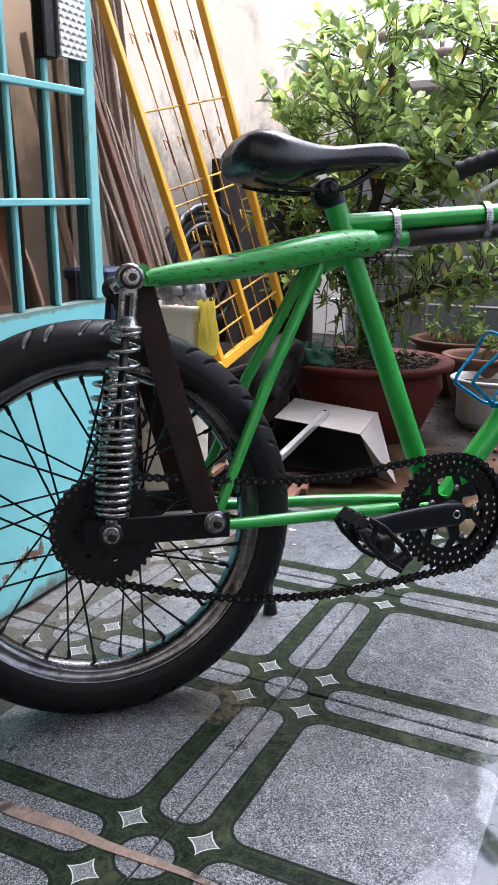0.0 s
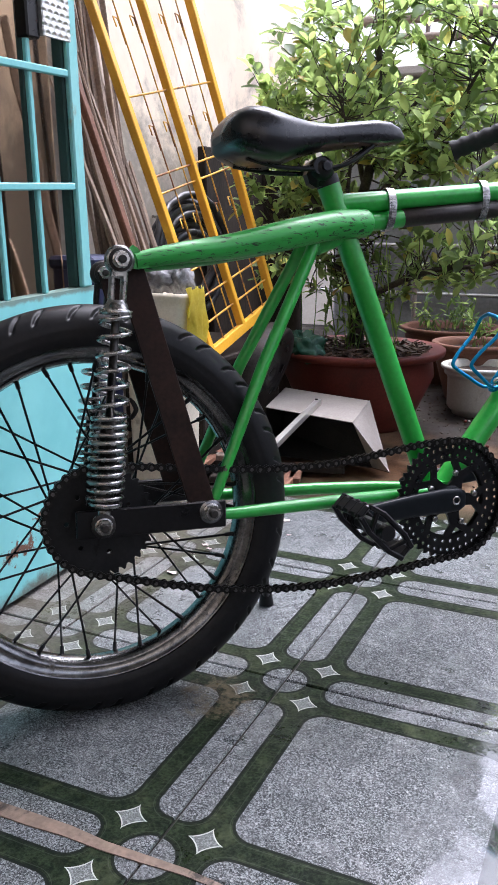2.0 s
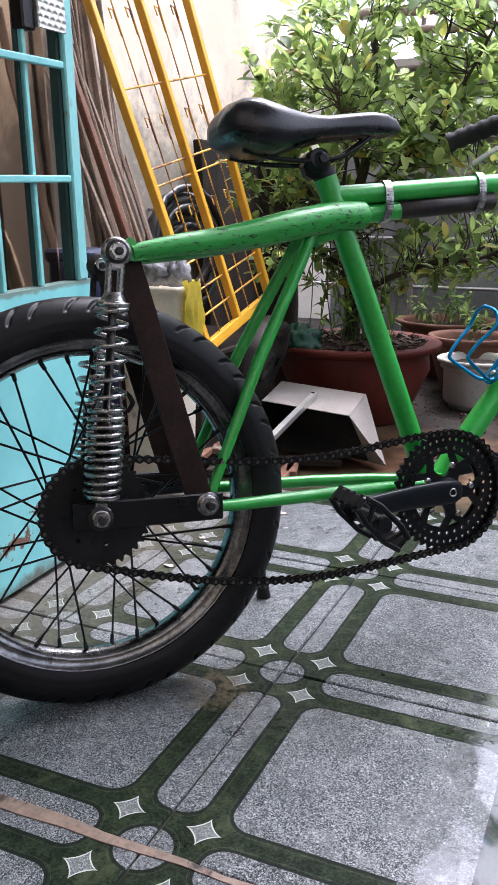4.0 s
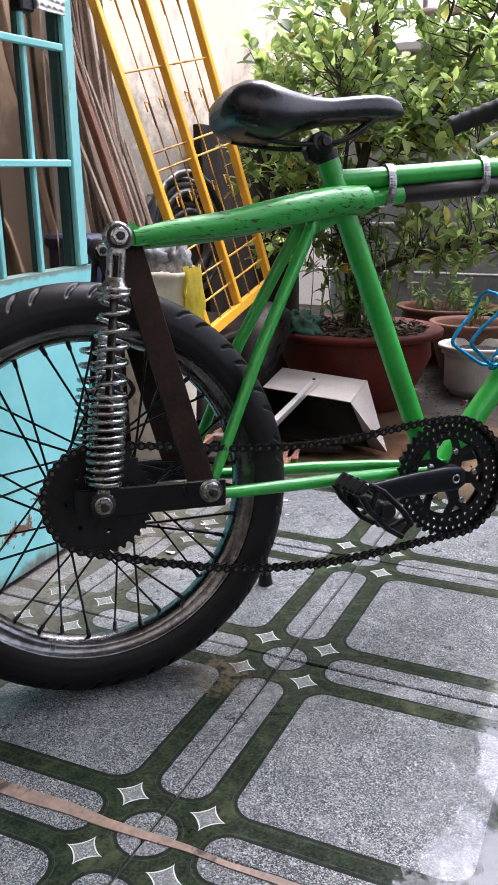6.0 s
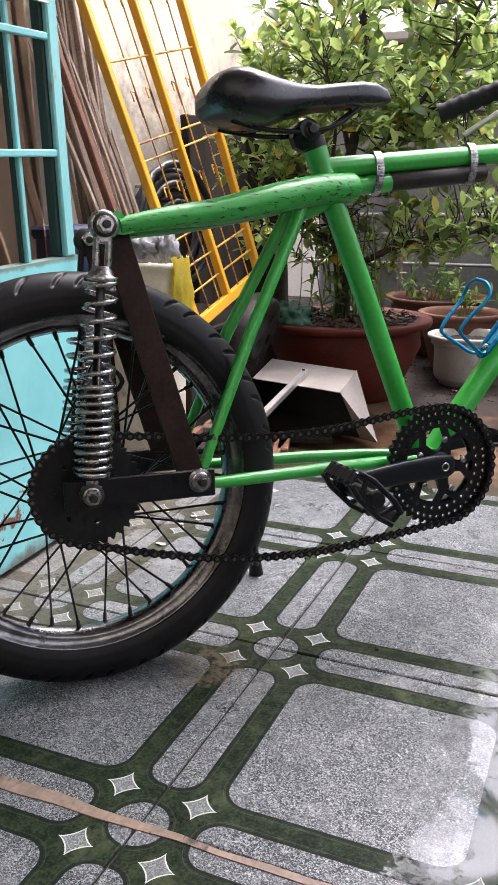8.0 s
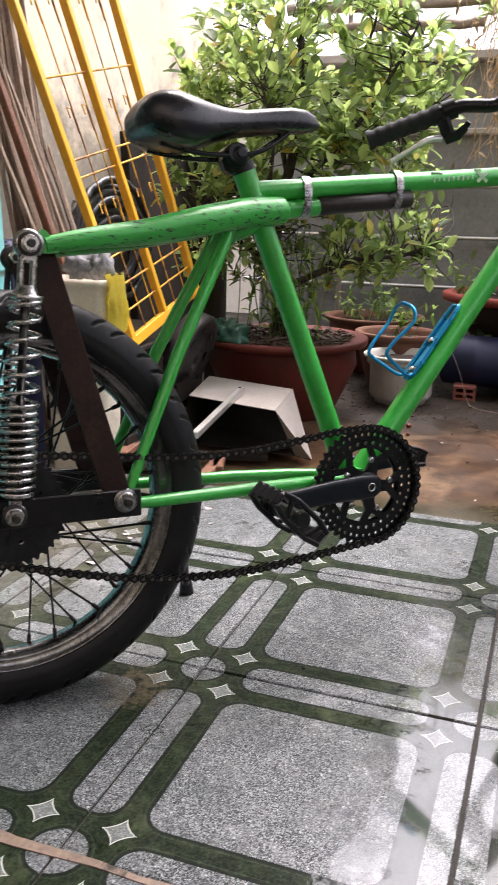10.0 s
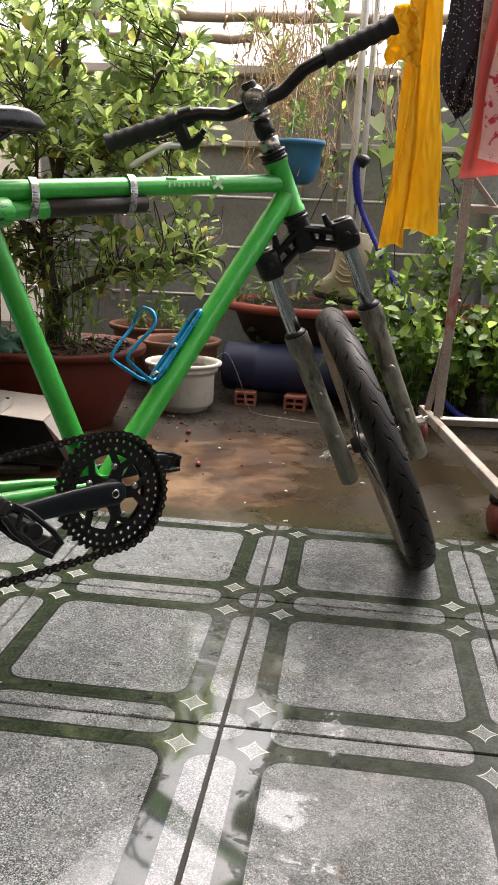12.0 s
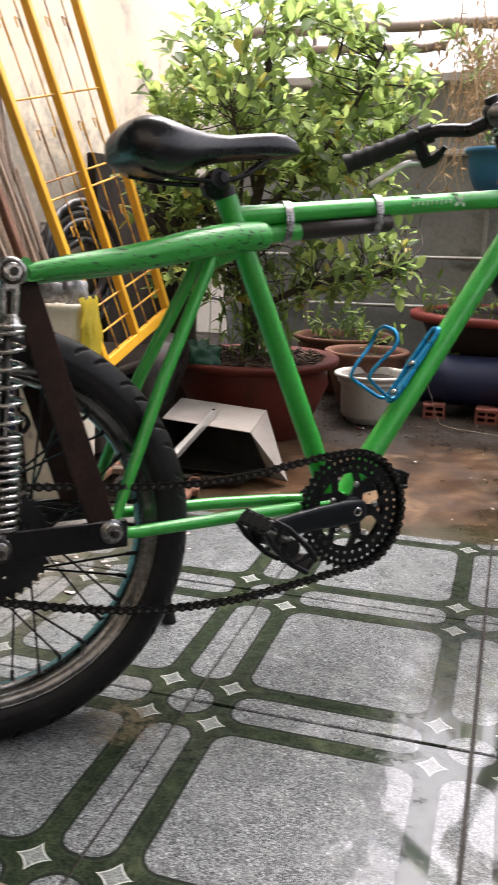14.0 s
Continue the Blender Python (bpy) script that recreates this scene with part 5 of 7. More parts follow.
for k in (1, -1):
    x = 0.073 * k
    part("stanchion", Mesh().tube([(x, 0, -0.02), (x, 0, 0.125)], 0.0138, 20), CHROME, fork, "polished chrome stanchion")
    part("dust_seal", Mesh().tube([(x, 0, -0.004), (x, 0, -0.001), (x, 0, 0.003), (x, 0, 0.007)], [0.019, 0.0212, 0.0205, 0.0155], 20), BLACK_PLASTIC, fork)
    lower = part("lower_leg", Mesh().tube([(x, 0, -0.002), (x, 0, -0.035), (x, 0, -0.05), (x, 0, -0.14), (x, 0, -0.22), (x, 0, -0.3), (x, 0, -0.328), (x, 0, -0.331)], [0.0225, 0.0232, 0.0195, 0.0178, 0.0182, 0.019, 0.0185, 0.0155], 22), ALU_GREEN, fork, "weathered grey-green fork leg")
    part("brake_boss", Mesh().tube([(x, -0.01, -0.128), (x, -0.02, -0.127), (x, -0.022, -0.1268)], [0.0095, 0.0085, 0.006], 14), ALU_GREEN, lower)
    part("mount_lug", Mesh().box((x + 0.004, -0.017, -0.232), (0.012, 0.014, 0.034), bevel=0.004), ALU_GREEN, lower)
FA = (0, 0, -0.2591)
part("front_axle", Mesh().tube([(-0.114, 0, FA[2]), (0.114, 0, FA[2])], 0.0052, 12), STEEL, fork)
for k in (1, -1):
    part("axle_nut", hexnut(Mesh(), (0.091 * k, 0, FA[2]), (k, 0, 0), 0.0105, 0.013), BOLT_STEEL, fork)
front = wheel("front_wheel", FORK @ Matrix.Translation(FA) @ Matrix.Rotation(radians(-90), 4, "Z"), 0.274, 0.056, 0.21, 0.053, (lambda t, a: 0.0), 0.031, 0.07, 0.0014, RUBBER_SWEPT, "spoked front wheel with a swept-groove tyre, turned aside", OLD_STEEL, 192, FRONT_RIM)
m = Mesh().disc((0, 0.043, 0), (0, 1, 0), 0.021, 0.012)
for i in range(6):
    t = math.pi * i / 3
    m.tube([(0.02 * math.cos(t), 0.046, 0.02 * math.sin(t)), (0.034 * math.cos(t + 0.2), 0.046, 0.034 * math.sin(t + 0.2))], 0.005, 8)
part("disc_mount", m, CHAIN_STEEL, front)

# stem, bars, grips, lever, in the steering's axes
stem = thing("stem", "black quill stem with a grey clamp", "")
stem.parent = bike
stem.matrix_basis = FORK @ Matrix.Translation((0, 0, -0.0095))
part("quill", Mesh().tube([(0, 0, 0.4), (0, 0, 0.404), (0, 0, 0.444), (0, 0, 0.448)], [0.012, 0.0135, 0.0135, 0.0115], 18), BLACK, stem)
part("bar_clamp", Mesh().disc((0, 0, 0.418), (1, 0, 0), 0.0215, 0.04, 28).box((0, 0.0, 0.412), (0.032, 0.034, 0.034), bevel=0.008), BLACK, stem)
part("clamp_disc", Mesh().disc((0, -0.0265, 0.418), (0, 1, 0), 0.0195, 0.007, 28).disc((0, -0.031, 0.418), (0, 1, 0), 0.006, 0.006, 12), RIM_METAL, stem)
part("clamp_lever", Mesh().tube([(0.014, -0.028, 0.42), (0.04, -0.03, 0.432)], [0.004, 0.0025], 8), STEEL, stem)
bar = thing("handlebar", "black riser handlebar turned to the side", "")
bar.parent = bike
bar.matrix_basis = FORK @ Matrix.Translation((0, 0, -0.0095))
half = [(0, 0, 0.4125), (0.034, 0, 0.412), (0.052, -0.001, 0.4135), (0.084, -0.003, 0.4275), (0.112, -0.005, 0.434), (0.255, -0.01, 0.4435)]
line = [(-x, y, z) for x, y, z in half[:0:-1]] + half
part("bar", Mesh().tube(curve(line, 6), 0.0112, 16), BLACK, bar)
for k in (1, -1):
    grip_pts = [(k * (0.133 + 0.00625 * i), -0.0057 - 0.00021 * i, 0.4355 + 0.0004 * i) for i in range(21)]
    part("grip", Mesh().tube(grip_pts, [0.0168 if i in (0, 1, 19, 20) else (0.0158 if i % 3 else 0.0138) for i in range(21)], 20), RUBBER, bar, "black ribbed rubber grip")
lx = -0.132
part("lever_clamp", Mesh().tube([(lx + 0.004, -0.006, 0.4355), (lx + 0.026, -0.006, 0.434)], 0.0165, 18).box((lx, -0.014, 0.412), (0.022, 0.024, 0.04), bevel=0.006).tube([(lx - 0.006, -0.016, 0.394), (lx + 0.014, -0.022, 0.393), (lx + 0.03, -0.024, 0.4005)], [0.009, 0.0085, 0.0065], 12).tube([(lx + 0.028, -0.024, 0.4), (lx + 0.037, -0.026, 0.406)], 0.005, 10), BLACK, bar, "black brake lever body")
part("brake_lever", Mesh().tube(curve([(lx - 0.012, -0.02, 0.398), (lx - 0.03, -0.03, 0.4055), (lx - 0.05, -0.036, 0.405), (lx - 0.08, -0.043, 0.4015), (lx - 0.1, -0.046, 0.3985)], 5), [0.0055] * 10 + [0.0045] * 11, 10, flat=0.7), ALU, bar, "bare aluminium brake lever")

# ---- the glazed grille door, standing open ----
def glass_material():
    n = Nodes("brown_tinted_glass")
    r = n.m("MULTIPLY_ADD", n.noise(9, 4, 0.6), 0.1, 0.02)
    return n.set(Base_Color=(0.66, 0.55, 0.45), Roughness=r, Transmission_Weight=1.0, IOR=1.1)


GLASS = glass_material()
E_DOOR = Vector((-0.02, 1.0, 0)).normalized()
N_DOOR = Vector((E_DOOR.y, -E_DOOR.x, 0))
door_m = Matrix(((E_DOOR.x, N_DOOR.x, 0, -0.543), (E_DOOR.y, N_DOOR.y, 0, 0), (0, 0, 1, 0), (0, 0, 0, 1)))
door = thing("door_1", "teal painted steel grille door with brown glass, standing open", "door", door_m, kind="structure")
SAG = Matrix.Translation((0.29, 0, 0.7)) @ Matrix.Rotation(radians(-1.9), 4, "Y") @ Matrix.Translation((-0.29, 0, -0.7))
side_on = Matrix(((1, 0, 0, 0), (0, 0, -1, 0), (0, 1, 0, 0), (0, 0, 0, 1)))
part("lower_panel", Mesh().prism([(-0.797, 0.004), (0.322, 0.014), (0.327, 0.541), (-0.792, 0.504)], 0.03, side_on), TEAL_PANEL, door, "teal sheet panel, chipped and rusty at its foot")
part("stile", Mesh(SAG).box((0.293, 0.012, 1.265), (0.03, 0.012, 1.45), bevel=0.003), TEAL_WORN, door)
part("stile", Mesh(SAG).box((-0.775, 0, 1.265), (0.04, 0.034, 1.45), bevel=0.004), TEAL, door)
part("top_rail", Mesh(SAG).box((-0.24, 0, 2.015), (1.114, 0.034, 0.05), bevel=0.004), TEAL, door)
for z in (0.722, 0.911, 1.1, 1.289, 1.478, 1.667, 1.856):
    part("grille_bar", Mesh(SAG).box((-0.239, 0.012, z), (1.03, 0.01, 0.0125), bevel=0.002), TEAL, door)
for q in (0.178, 0.074, -0.03, -0.134, -0.238, -0.342, -0.446, -0.55, -0.654):
    part("grille_bar", Mesh(SAG).box((q, 0.0045, 1.265), (0.0115, 0.009, 1.45), bevel=0.002), TEAL, door)
    part("glazing_bar", Mesh(SAG).box((q, -0.006, 1.265), (0.0125, 0.011, 1.45), bevel=0.002), TEAL_SHADED, door)
# side of the stile, its shadow painted as a darker teal
part("inner_frame", Mesh(SAG).box((0.294, -0.0055, 1.265), (0.038, 0.022, 1.45), bevel=0.003), TEAL_SHADED, door)
pane = part("pane", Mesh(SAG).box((-0.245, -0.018, 1.265), (1.02, 0.004, 1.45)), GLASS, door, "brown tinted glass")
pane.visible_shadow = False
m = Mesh(SAG).box((0.239, 0.024, 1.1), (0.076, 0.004, 0.28), bevel=0.001)
m.box((0.202, 0.004, 1.1), (0.004, 0.042, 0.28), bevel=0.001)
lock = part("lock_shield", m, DIAMOND, door, "silver embossed sheet round the lock")
part("lock_box", Mesh(SAG).box((0.184, 0.006, 1.1), (0.034, 0.026, 0.29), bevel=0.003), BLACK, door)


# ---- sticks and boards in the corner behind the door ----
rng = random.Random(11)


def stick(a, b, w, t, material, label, group):
    """A long rough lath from a to b, slightly crooked, with split ends."""
    a, b = Vector(a), Vector(b)
    x, y, z = basis(b - a, (rng.uniform(-1, 1), rng.uniform(-1, 1), 0.1))
    rings = []
    for i in range(9):
        f = i / 8
        c = a.lerp(b, f) + x * rng.uniform(-0.004, 0.004) + y * rng.uniform(-0.004, 0.004) + y * 0.03 * math.sin(f * math.pi) * (w * 12)
        k = 1 - 0.25 * f
        rings.append([c + x * w * k * p + y * t * k * q + z * (0.012 * rng.uniform(-1, 1) if i in (0, 8) else 0) for p, q in ((-0.5, -0.35), (-0.35, -0.5), (0.35, -0.5), (0.5, -0.35), (0.5, 0.35), (0.35, 0.5), (-0.35, 0.5), (-0.5, 0.35))])
    return single("stick", Mesh().rings(rings, smooth=False), material, label, "stick", group)


for i in range(46):
    f = i / 45
    y = rng.uniform(0.94, 1.1)
    foot_x = -0.9 + 0.27 * f + rng.uniform(-0.02, 0.02)
    L = rng.uniform(1.2, 1.6) if f < 0.4 else rng.uniform(0.78, 1.25)
    lean = 0.2 + 0.2 * f + rng.uniform(-0.035, 0.035)
    top_x = max(WEST + 0.03, foot_x - lean * L)
    stick((foot_x, y, 0.005), (top_x, y + rng.uniform(-0.06, 0.06), L), rng.uniform(0.011, 0.024), rng.uniform(0.007, 0.013), rng.choice((WOOD_DARK, WOOD_DARK, WOOD_PALE)), "weathered grey-brown wooden lath leaning on the wall", "laths behind the door")
stick((-0.6, 0.93, 0.005), (-1.05, 0.9, 1.25), 0.03, 0.022, WOOD_RED, "smooth red-brown wooden pole leaning on the wall", "laths behind the door")
for x0, y0, x1, y1, L, w, mt in ((-0.66, 0.12, -1.02, -0.1, 1.5, 0.1, DARK_WOOD), (-0.7, 0.3, -1.02, 0.2, 1.2, 0.08, WOOD_RED), (-0.72, -0.05, -1.03, -0.3, 1.3, 0.06, WOOD_DARK), (-0.74, 0.4, -1.0, 0.42, 1.0, 0.05, WOOD_DARK)):
    stick((x0, y0, 0.005), (x1, y1, L), w, 0.02, mt, "broad old board leaning on the wall behind the door", "boards behind the door")

for x0, y0, x1, y1, L, w, mt in ((-0.87, 0.57, -1.03, 0.63, 0.95, 0.03, WOOD_DARK), (-0.82, 0.76, -1.03, 0.71, 1.12, 0.026, WOOD_DARK), (-0.72, 0.5, -1.0, 0.6, 0.66, 0.05, WOOD_PALE), (-0.88, 0.77, -1.03, 0.82, 1.2, 0.034, DARK_WOOD), (-0.77, 0.31, -1.03, 0.6, 0.72, 0.07, WOOD_RED), (-0.9, 0.52, -1.03, 0.62, 1.2, 0.03, DARK_WOOD), (-0.93, 0.4, -1.03, 0.5, 1.0, 0.04, WOOD_DARK)):
    stick((x0, y0, 0.005), (x1, y1, L), w, 0.014, mt, "narrow old board leaning on the wall behind the door", "boards behind the door")

# ---- yellow rack leaning on the wall ----
rack = thing("wire_rack", "yellow painted steel display rack leaning against the wall", "rack")
base_a, base_b = Vector((-0.568, 0.87, 0.338)), Vector((-0.572, 1.28, 0.434))
top_a, top_b = Vector((-0.802, 0.72, 1.183)), Vector((-0.766, 1.13, 1.268))
rise = (top_a - base_a).normalized()


def rack_at(u, v):
    return base_a.lerp(base_b, u).lerp(top_a.lerp(top_b, u), v / 0.845)


def flat_bar(p, q, w, t, normal):
    d = (Vector(q) - Vector(p))
    x = d.normalized()
    y = Vector(normal).cross(x).normalized()
    z = x.cross(y)
    R = Matrix((x, y, z)).transposed()
    return Mesh().box((Vector(p) + Vector(q)) / 2, (d.length, w, t), R, 0.002)


RN = (base_b - base_a).cross(rise).normalized()
for u, w in ((0.0, 0.02), (0.47, 0.017), (1.0, 0.02)):
    part("upright", flat_bar(rack_at(u, -0.02), rack_at(u, 1.28), w, 0.022, RN), YELLOW, rack)
part("foot_rail", flat_bar(rack_at(-0.1, -0.01), rack_at(1.03, -0.01), 0.026, 0.022, RN), YELLOW, rack)
for v in (0.06, 0.12, 0.19, 0.38, 0.42, 0.6, 0.9, 1.12, 1.2):
    part("cross_wire", Mesh().tube([rack_at(0.0, v), rack_at(1.0, v)], 0.0028, 8), RACK_WIRE, rack)
for u in (0.2, 0.36, 0.66, 0.84):
    part("wire", Mesh().tube([rack_at(u, 0.0), rack_at(u, 1.25)], 0.0019, 8), RACK_WIRE, rack)
    for v in (0.25, 0.47, 0.71, 0.95):
        p = rack_at(u, v) - RN * 0.002
        part("hook", Mesh().tube([p + rise * 0.001, p + rise * 0.06, p + rise * 0.06 + Vector((0.004, -0.026, 0.0)), p + rise * 0.038 + Vector((0.006, -0.028, -0.002))], 0.0019, 6), RACK_WIRE, rack)
crate = thing("wooden_crate", "dark wooden crate under the yellow rack", "crate")
for i, z in enumerate((0.05, 0.14, 0.23, 0.29)):
    part("slat", Mesh().box((-0.69, 1.09, z), (0.24, 0.5, 0.07 if i < 3 else 0.02), bevel=0.004), DARK_WOOD, crate)
part("lid", Mesh().box((-0.69, 1.09, 0.308), (0.28, 0.52, 0.016), bevel=0.004), DARK_WOOD, crate)
single("dark_board", Mesh().box((-1.02, 2.06, 0.45), (0.03, 0.64, 0.92), Matrix.Rotation(radians(-3), 4, "Y"), 0.004), DARK_WOOD, "dark wet board leaning against the wall", "board", "dark boards in the corner")
single("dark_board", Mesh().box((-0.965, 2.25, 0.465), (0.15, 0.026, 0.95), bevel=0.004), DARK_WOOD, "dark wet board standing in the corner", "board", "dark boards in the corner")
single("wooden_post", Mesh().tube([(-0.78, 1.95, -0.012), (-0.775, 1.95, 0.5), (-0.78, 1.96, 1.05)], [0.042, 0.04, 0.037], 14), DARK_WOOD, "dark round wooden post", "post")

# ---- bin with a yellow bag and rags ----
bin_ob = thing("waste_bin", "dirty white square plastic bin with a yellow bag over its rim", "bin")
rings = []
for z, hx, hy, r in ((0.0, 0.08, 0.09, 0.02), (0.01, 0.085, 0.095, 0.022), (0.46, 0.1, 0.11, 0.026), (0.485, 0.101, 0.111, 0.026), (0.486, 0.107, 0.117, 0.028), (0.502, 0.107, 0.117, 0.028), (0.502, 0.099, 0.109, 0.024), (0.03, 0.08, 0.09, 0.02)):
    ring = []
    for cx, cy, a0 in ((1, 1, 0), (-1, 1, 90), (-1, -1, 180), (1, -1, 270)):
        for q in range(5):
            t = radians(a0 + 22.5 * q)
            ring.append((-0.6 + cx * (hx * 0.86 - r) + r * math.cos(t), 0.69 + cy * (hy * 0.42 - r * 0.8) + r * math.sin(t), z - 0.002))
    rings.append(ring)
part("body", Mesh().rings(rings), BIN_WHITE, bin_ob)
rings = []
for i in range(9):
    z = 0.512 - 0.016 * i
    ring = []
    for q in range(14):
        f = q / 13
        ring.append((-0.502 + 0.005 * math.sin(q * 1.3 + i * 0.7) + 0.002 * i ** 0.5 - 0.02 * max(0, 0.25 - f), 0.642 + 0.075 * f + 0.004 * math.sin(i * 1.3), z + 0.004 * math.sin(q * 1.1)))
    rings.append(ring)
vv = [p for r in rings for p in r]
part("hook", Mesh().tube(curve([(-0.668, 0.647, 0.244), (-0.655, 0.64, 0.234), (-0.649, 0.638, 0.222), (-0.656, 0.64, 0.21), (-0.667, 0.646, 0.199)], 6), 0.006, 8), BLACK_PLASTIC, bin_ob, "bent black plastic hook")
part("bag", Mesh().add(vv + [(x - 0.004, y, z) for x, y, z in vv], [[i * 14 + q, i * 14 + q + 1, i * 14 + q + 15, i * 14 + q + 14] for i in range(8) for q in range(13)] + [[126 + i * 14 + q, 126 + i * 14 + q + 14, 126 + i * 14 + q + 15, 126 + i * 14 + q + 1] for i in range(8) for q in range(13)]), YELLOW_BAG, bin_ob, "torn yellow plastic bag")


def lump(c, size, seed, rough=0.35, seg=18):
    """A crumpled heap."""
    m = Mesh()
    rings = []
    for i in range(1, 12):
        ph = math.pi * i / 12
        ring = []
        for q in range(seg):
            t = 2 * math.pi * q / seg
            d = Vector((math.sin(ph) * math.cos(t), math.sin(ph) * math.sin(t), math.cos(ph)))
            k = 1 + rough * noise.noise(d * 2.3 + Vector((seed, 0, 0))) + rough * 0.4 * noise.noise(d * 6 + Vector((0, seed, 0)))
            ring.append(Vector(c) + Vector((d.x * size[0] * k, d.y * size[1] * k, d.z * size[2] * k)))
        rings.append(ring)
    return m.rings(rings)


single("rag", lump((-0.598, 0.68, 0.525), (0.038, 0.034, 0.03), 3.1, 0.7, 28), GREY_RAG, "crumpled grey rag on the bin", "rag", "rags on the bin")
single("rag", lump((-0.548, 0.69, 0.527), (0.026, 0.03, 0.034), 8.4, 0.7, 28), GREY_RAG, "crumpled grey rag on the bin", "rag", "rags on the bin")
box = thing("blue_crate", "dark blue plastic crate beside the bin", "crate")
part("body", Mesh().box((-0.79, 0.66, 0.275), (0.12, 0.12, 0.57), bevel=0.012), NAVY_PLASTIC, box)
part("rim", Mesh().box((-0.79, 0.66, 0.565), (0.13, 0.13, 0.03), bevel=0.008), NAVY_PLASTIC, box)

# black hose hung in a coil on the wall
coil = thing("hose_coil", "coil of black rubber hose hanging by the wall", "hose")
for i in range(7):
    r = 0.1 + 0.0165 * i
    pts = []
    for q in range(40):
        t = 2 * math.pi * q / 40
        pts.append((-0.93 - 0.012 * (i % 3) + 0.1 * math.cos(t) * 0.25 + 0.006 * rng.uniform(-1, 1), 1.46 + r * math.cos(t), 0.525 + 0.004 * i + r * 0.95 * math.sin(t)))
    part("loop", Mesh().tube(curve(pts, 2, True), 0.0125, 10, closed=True), HOSE_BLACK, coil)
single("wall_hook", Mesh().tube([(WEST, 1.46, 0.67), (-0.88, 1.46, 0.665), (-0.87, 1.46, 0.69)], 0.005, 8), STEEL, "steel hook carrying the hose coil", "hook")

# an old scooter wheel disc leaning on the crate
disc_ob = thing("old_wheel", "old dark steel wheel disc with slots, leaning", "wheel", Matrix.Translation((-0.565, 1.2, 0.235)) @ Matrix.Rotation(radians(2), 4, "Z") @ Matrix.Rotation(radians(22), 4, "Y"))
part("drum", Mesh().lathe([(0.02, 0.03), (0.045, 0.034), (0.05, 0.022), (0.09, 0.018), (0.115, 0.028), (0.135, 0.03), (0.143, 0.02), (0.14, -0.03), (0.128, -0.035), (0.122, -0.02), (0.05, -0.01), (0.02, -0.012)], (0, 0, 0), (1, 0, 0), 48, closed=True), OLD_STEEL, disc_ob)
for i in range(8):
    t = 2 * math.pi * i / 8
    part("slot", Mesh().box((0.026, 0.1 * math.cos(t), 0.1 * math.sin(t)), (0.006, 0.012, 0.03), Matrix.Rotation(t, 4, "X"), 0.002), CHAIN_STEEL, disc_ob)
rng = random.Random(23)
for i in range(7):
    x, y = rng.uniform(-0.62, -0.35), rng.uniform(0.86, 1.02)
    single("scrap_wood", Mesh().box((x, y, 0.012 + 0.02 * (i % 3)), (rng.uniform(0.1, 0.26), 0.03, 0.018), Matrix.Rotation(rng.uniform(0, 3), 4, "Z"), 0.003), rng.choice((WOOD_DARK, WOOD_RED, DARK_WOOD)), "offcut of old wood lying on the ground", "wood", "offcuts by the bin")

# ---- dust pan lying face forward ----
pan = thing("dust_pan", "galvanised sheet dust pan with a square tube handle", "dustpan")
P = [Vector(p) for p in ((-0.5, 1.075, 0.155), (-0.222, 1.0, 0.155), (-0.262, 1.28, 0.155), (-0.556, 1.36, 0.155))]
Q = [Vector(p) for p in ((-0.545, 1.13, 0.003), (-0.199, 1.12, 0.004), (-0.146, 1.1, 0.003), (-0.58, 1.395, 0.003))]


def sheet(a, b, c, d, t=0.002):
    n_ = (b - a).cross(d - a).normalized() * t
    v = [a, b, c, d, a - n_, b - n_, c - n_, d - n_]
    return Mesh().add(v, [[0, 1, 2, 3], [7, 6, 5, 4], [0, 4, 5, 1], [1, 5, 6, 2], [2, 6, 7, 3], [3, 7, 4, 0]], False)


part("top_sheet", sheet(P[0], P[1], P[2], P[3]), SHEET_STEEL, pan)
part("side_sheet", sheet(Q[1], Q[2], P[2], P[1]), SHEET_STEEL, pan)
# hollow of the pan: steel coloured dark for the shade in it
part("side_sheet", sheet(P[0], P[3], Q[3], Q[0]), SHEET_SHADED, pan)
part("back_sheet", sheet(Q[2], Q[3], P[3], P[2]), SHEET_SHADED, pan)
part("floor_sheet", sheet(Q[0], Q[1], Q[2], Q[3]), SHEET_SHADED, pan)
h0, h1 = Vector((-0.371, 1.15, 0.168)), Vector((-0.325, 0.715, 0.148))
part("handle", flat_bar(h0, h1, 0.017, 0.017, (0, 0, 1)), ALU, pan)
part("rivet", Mesh().disc(h0 + Vector((0, -0.015, 0.008)), (0, 0.2, 1), 0.005, 0.006, 10), BLACK, pan)


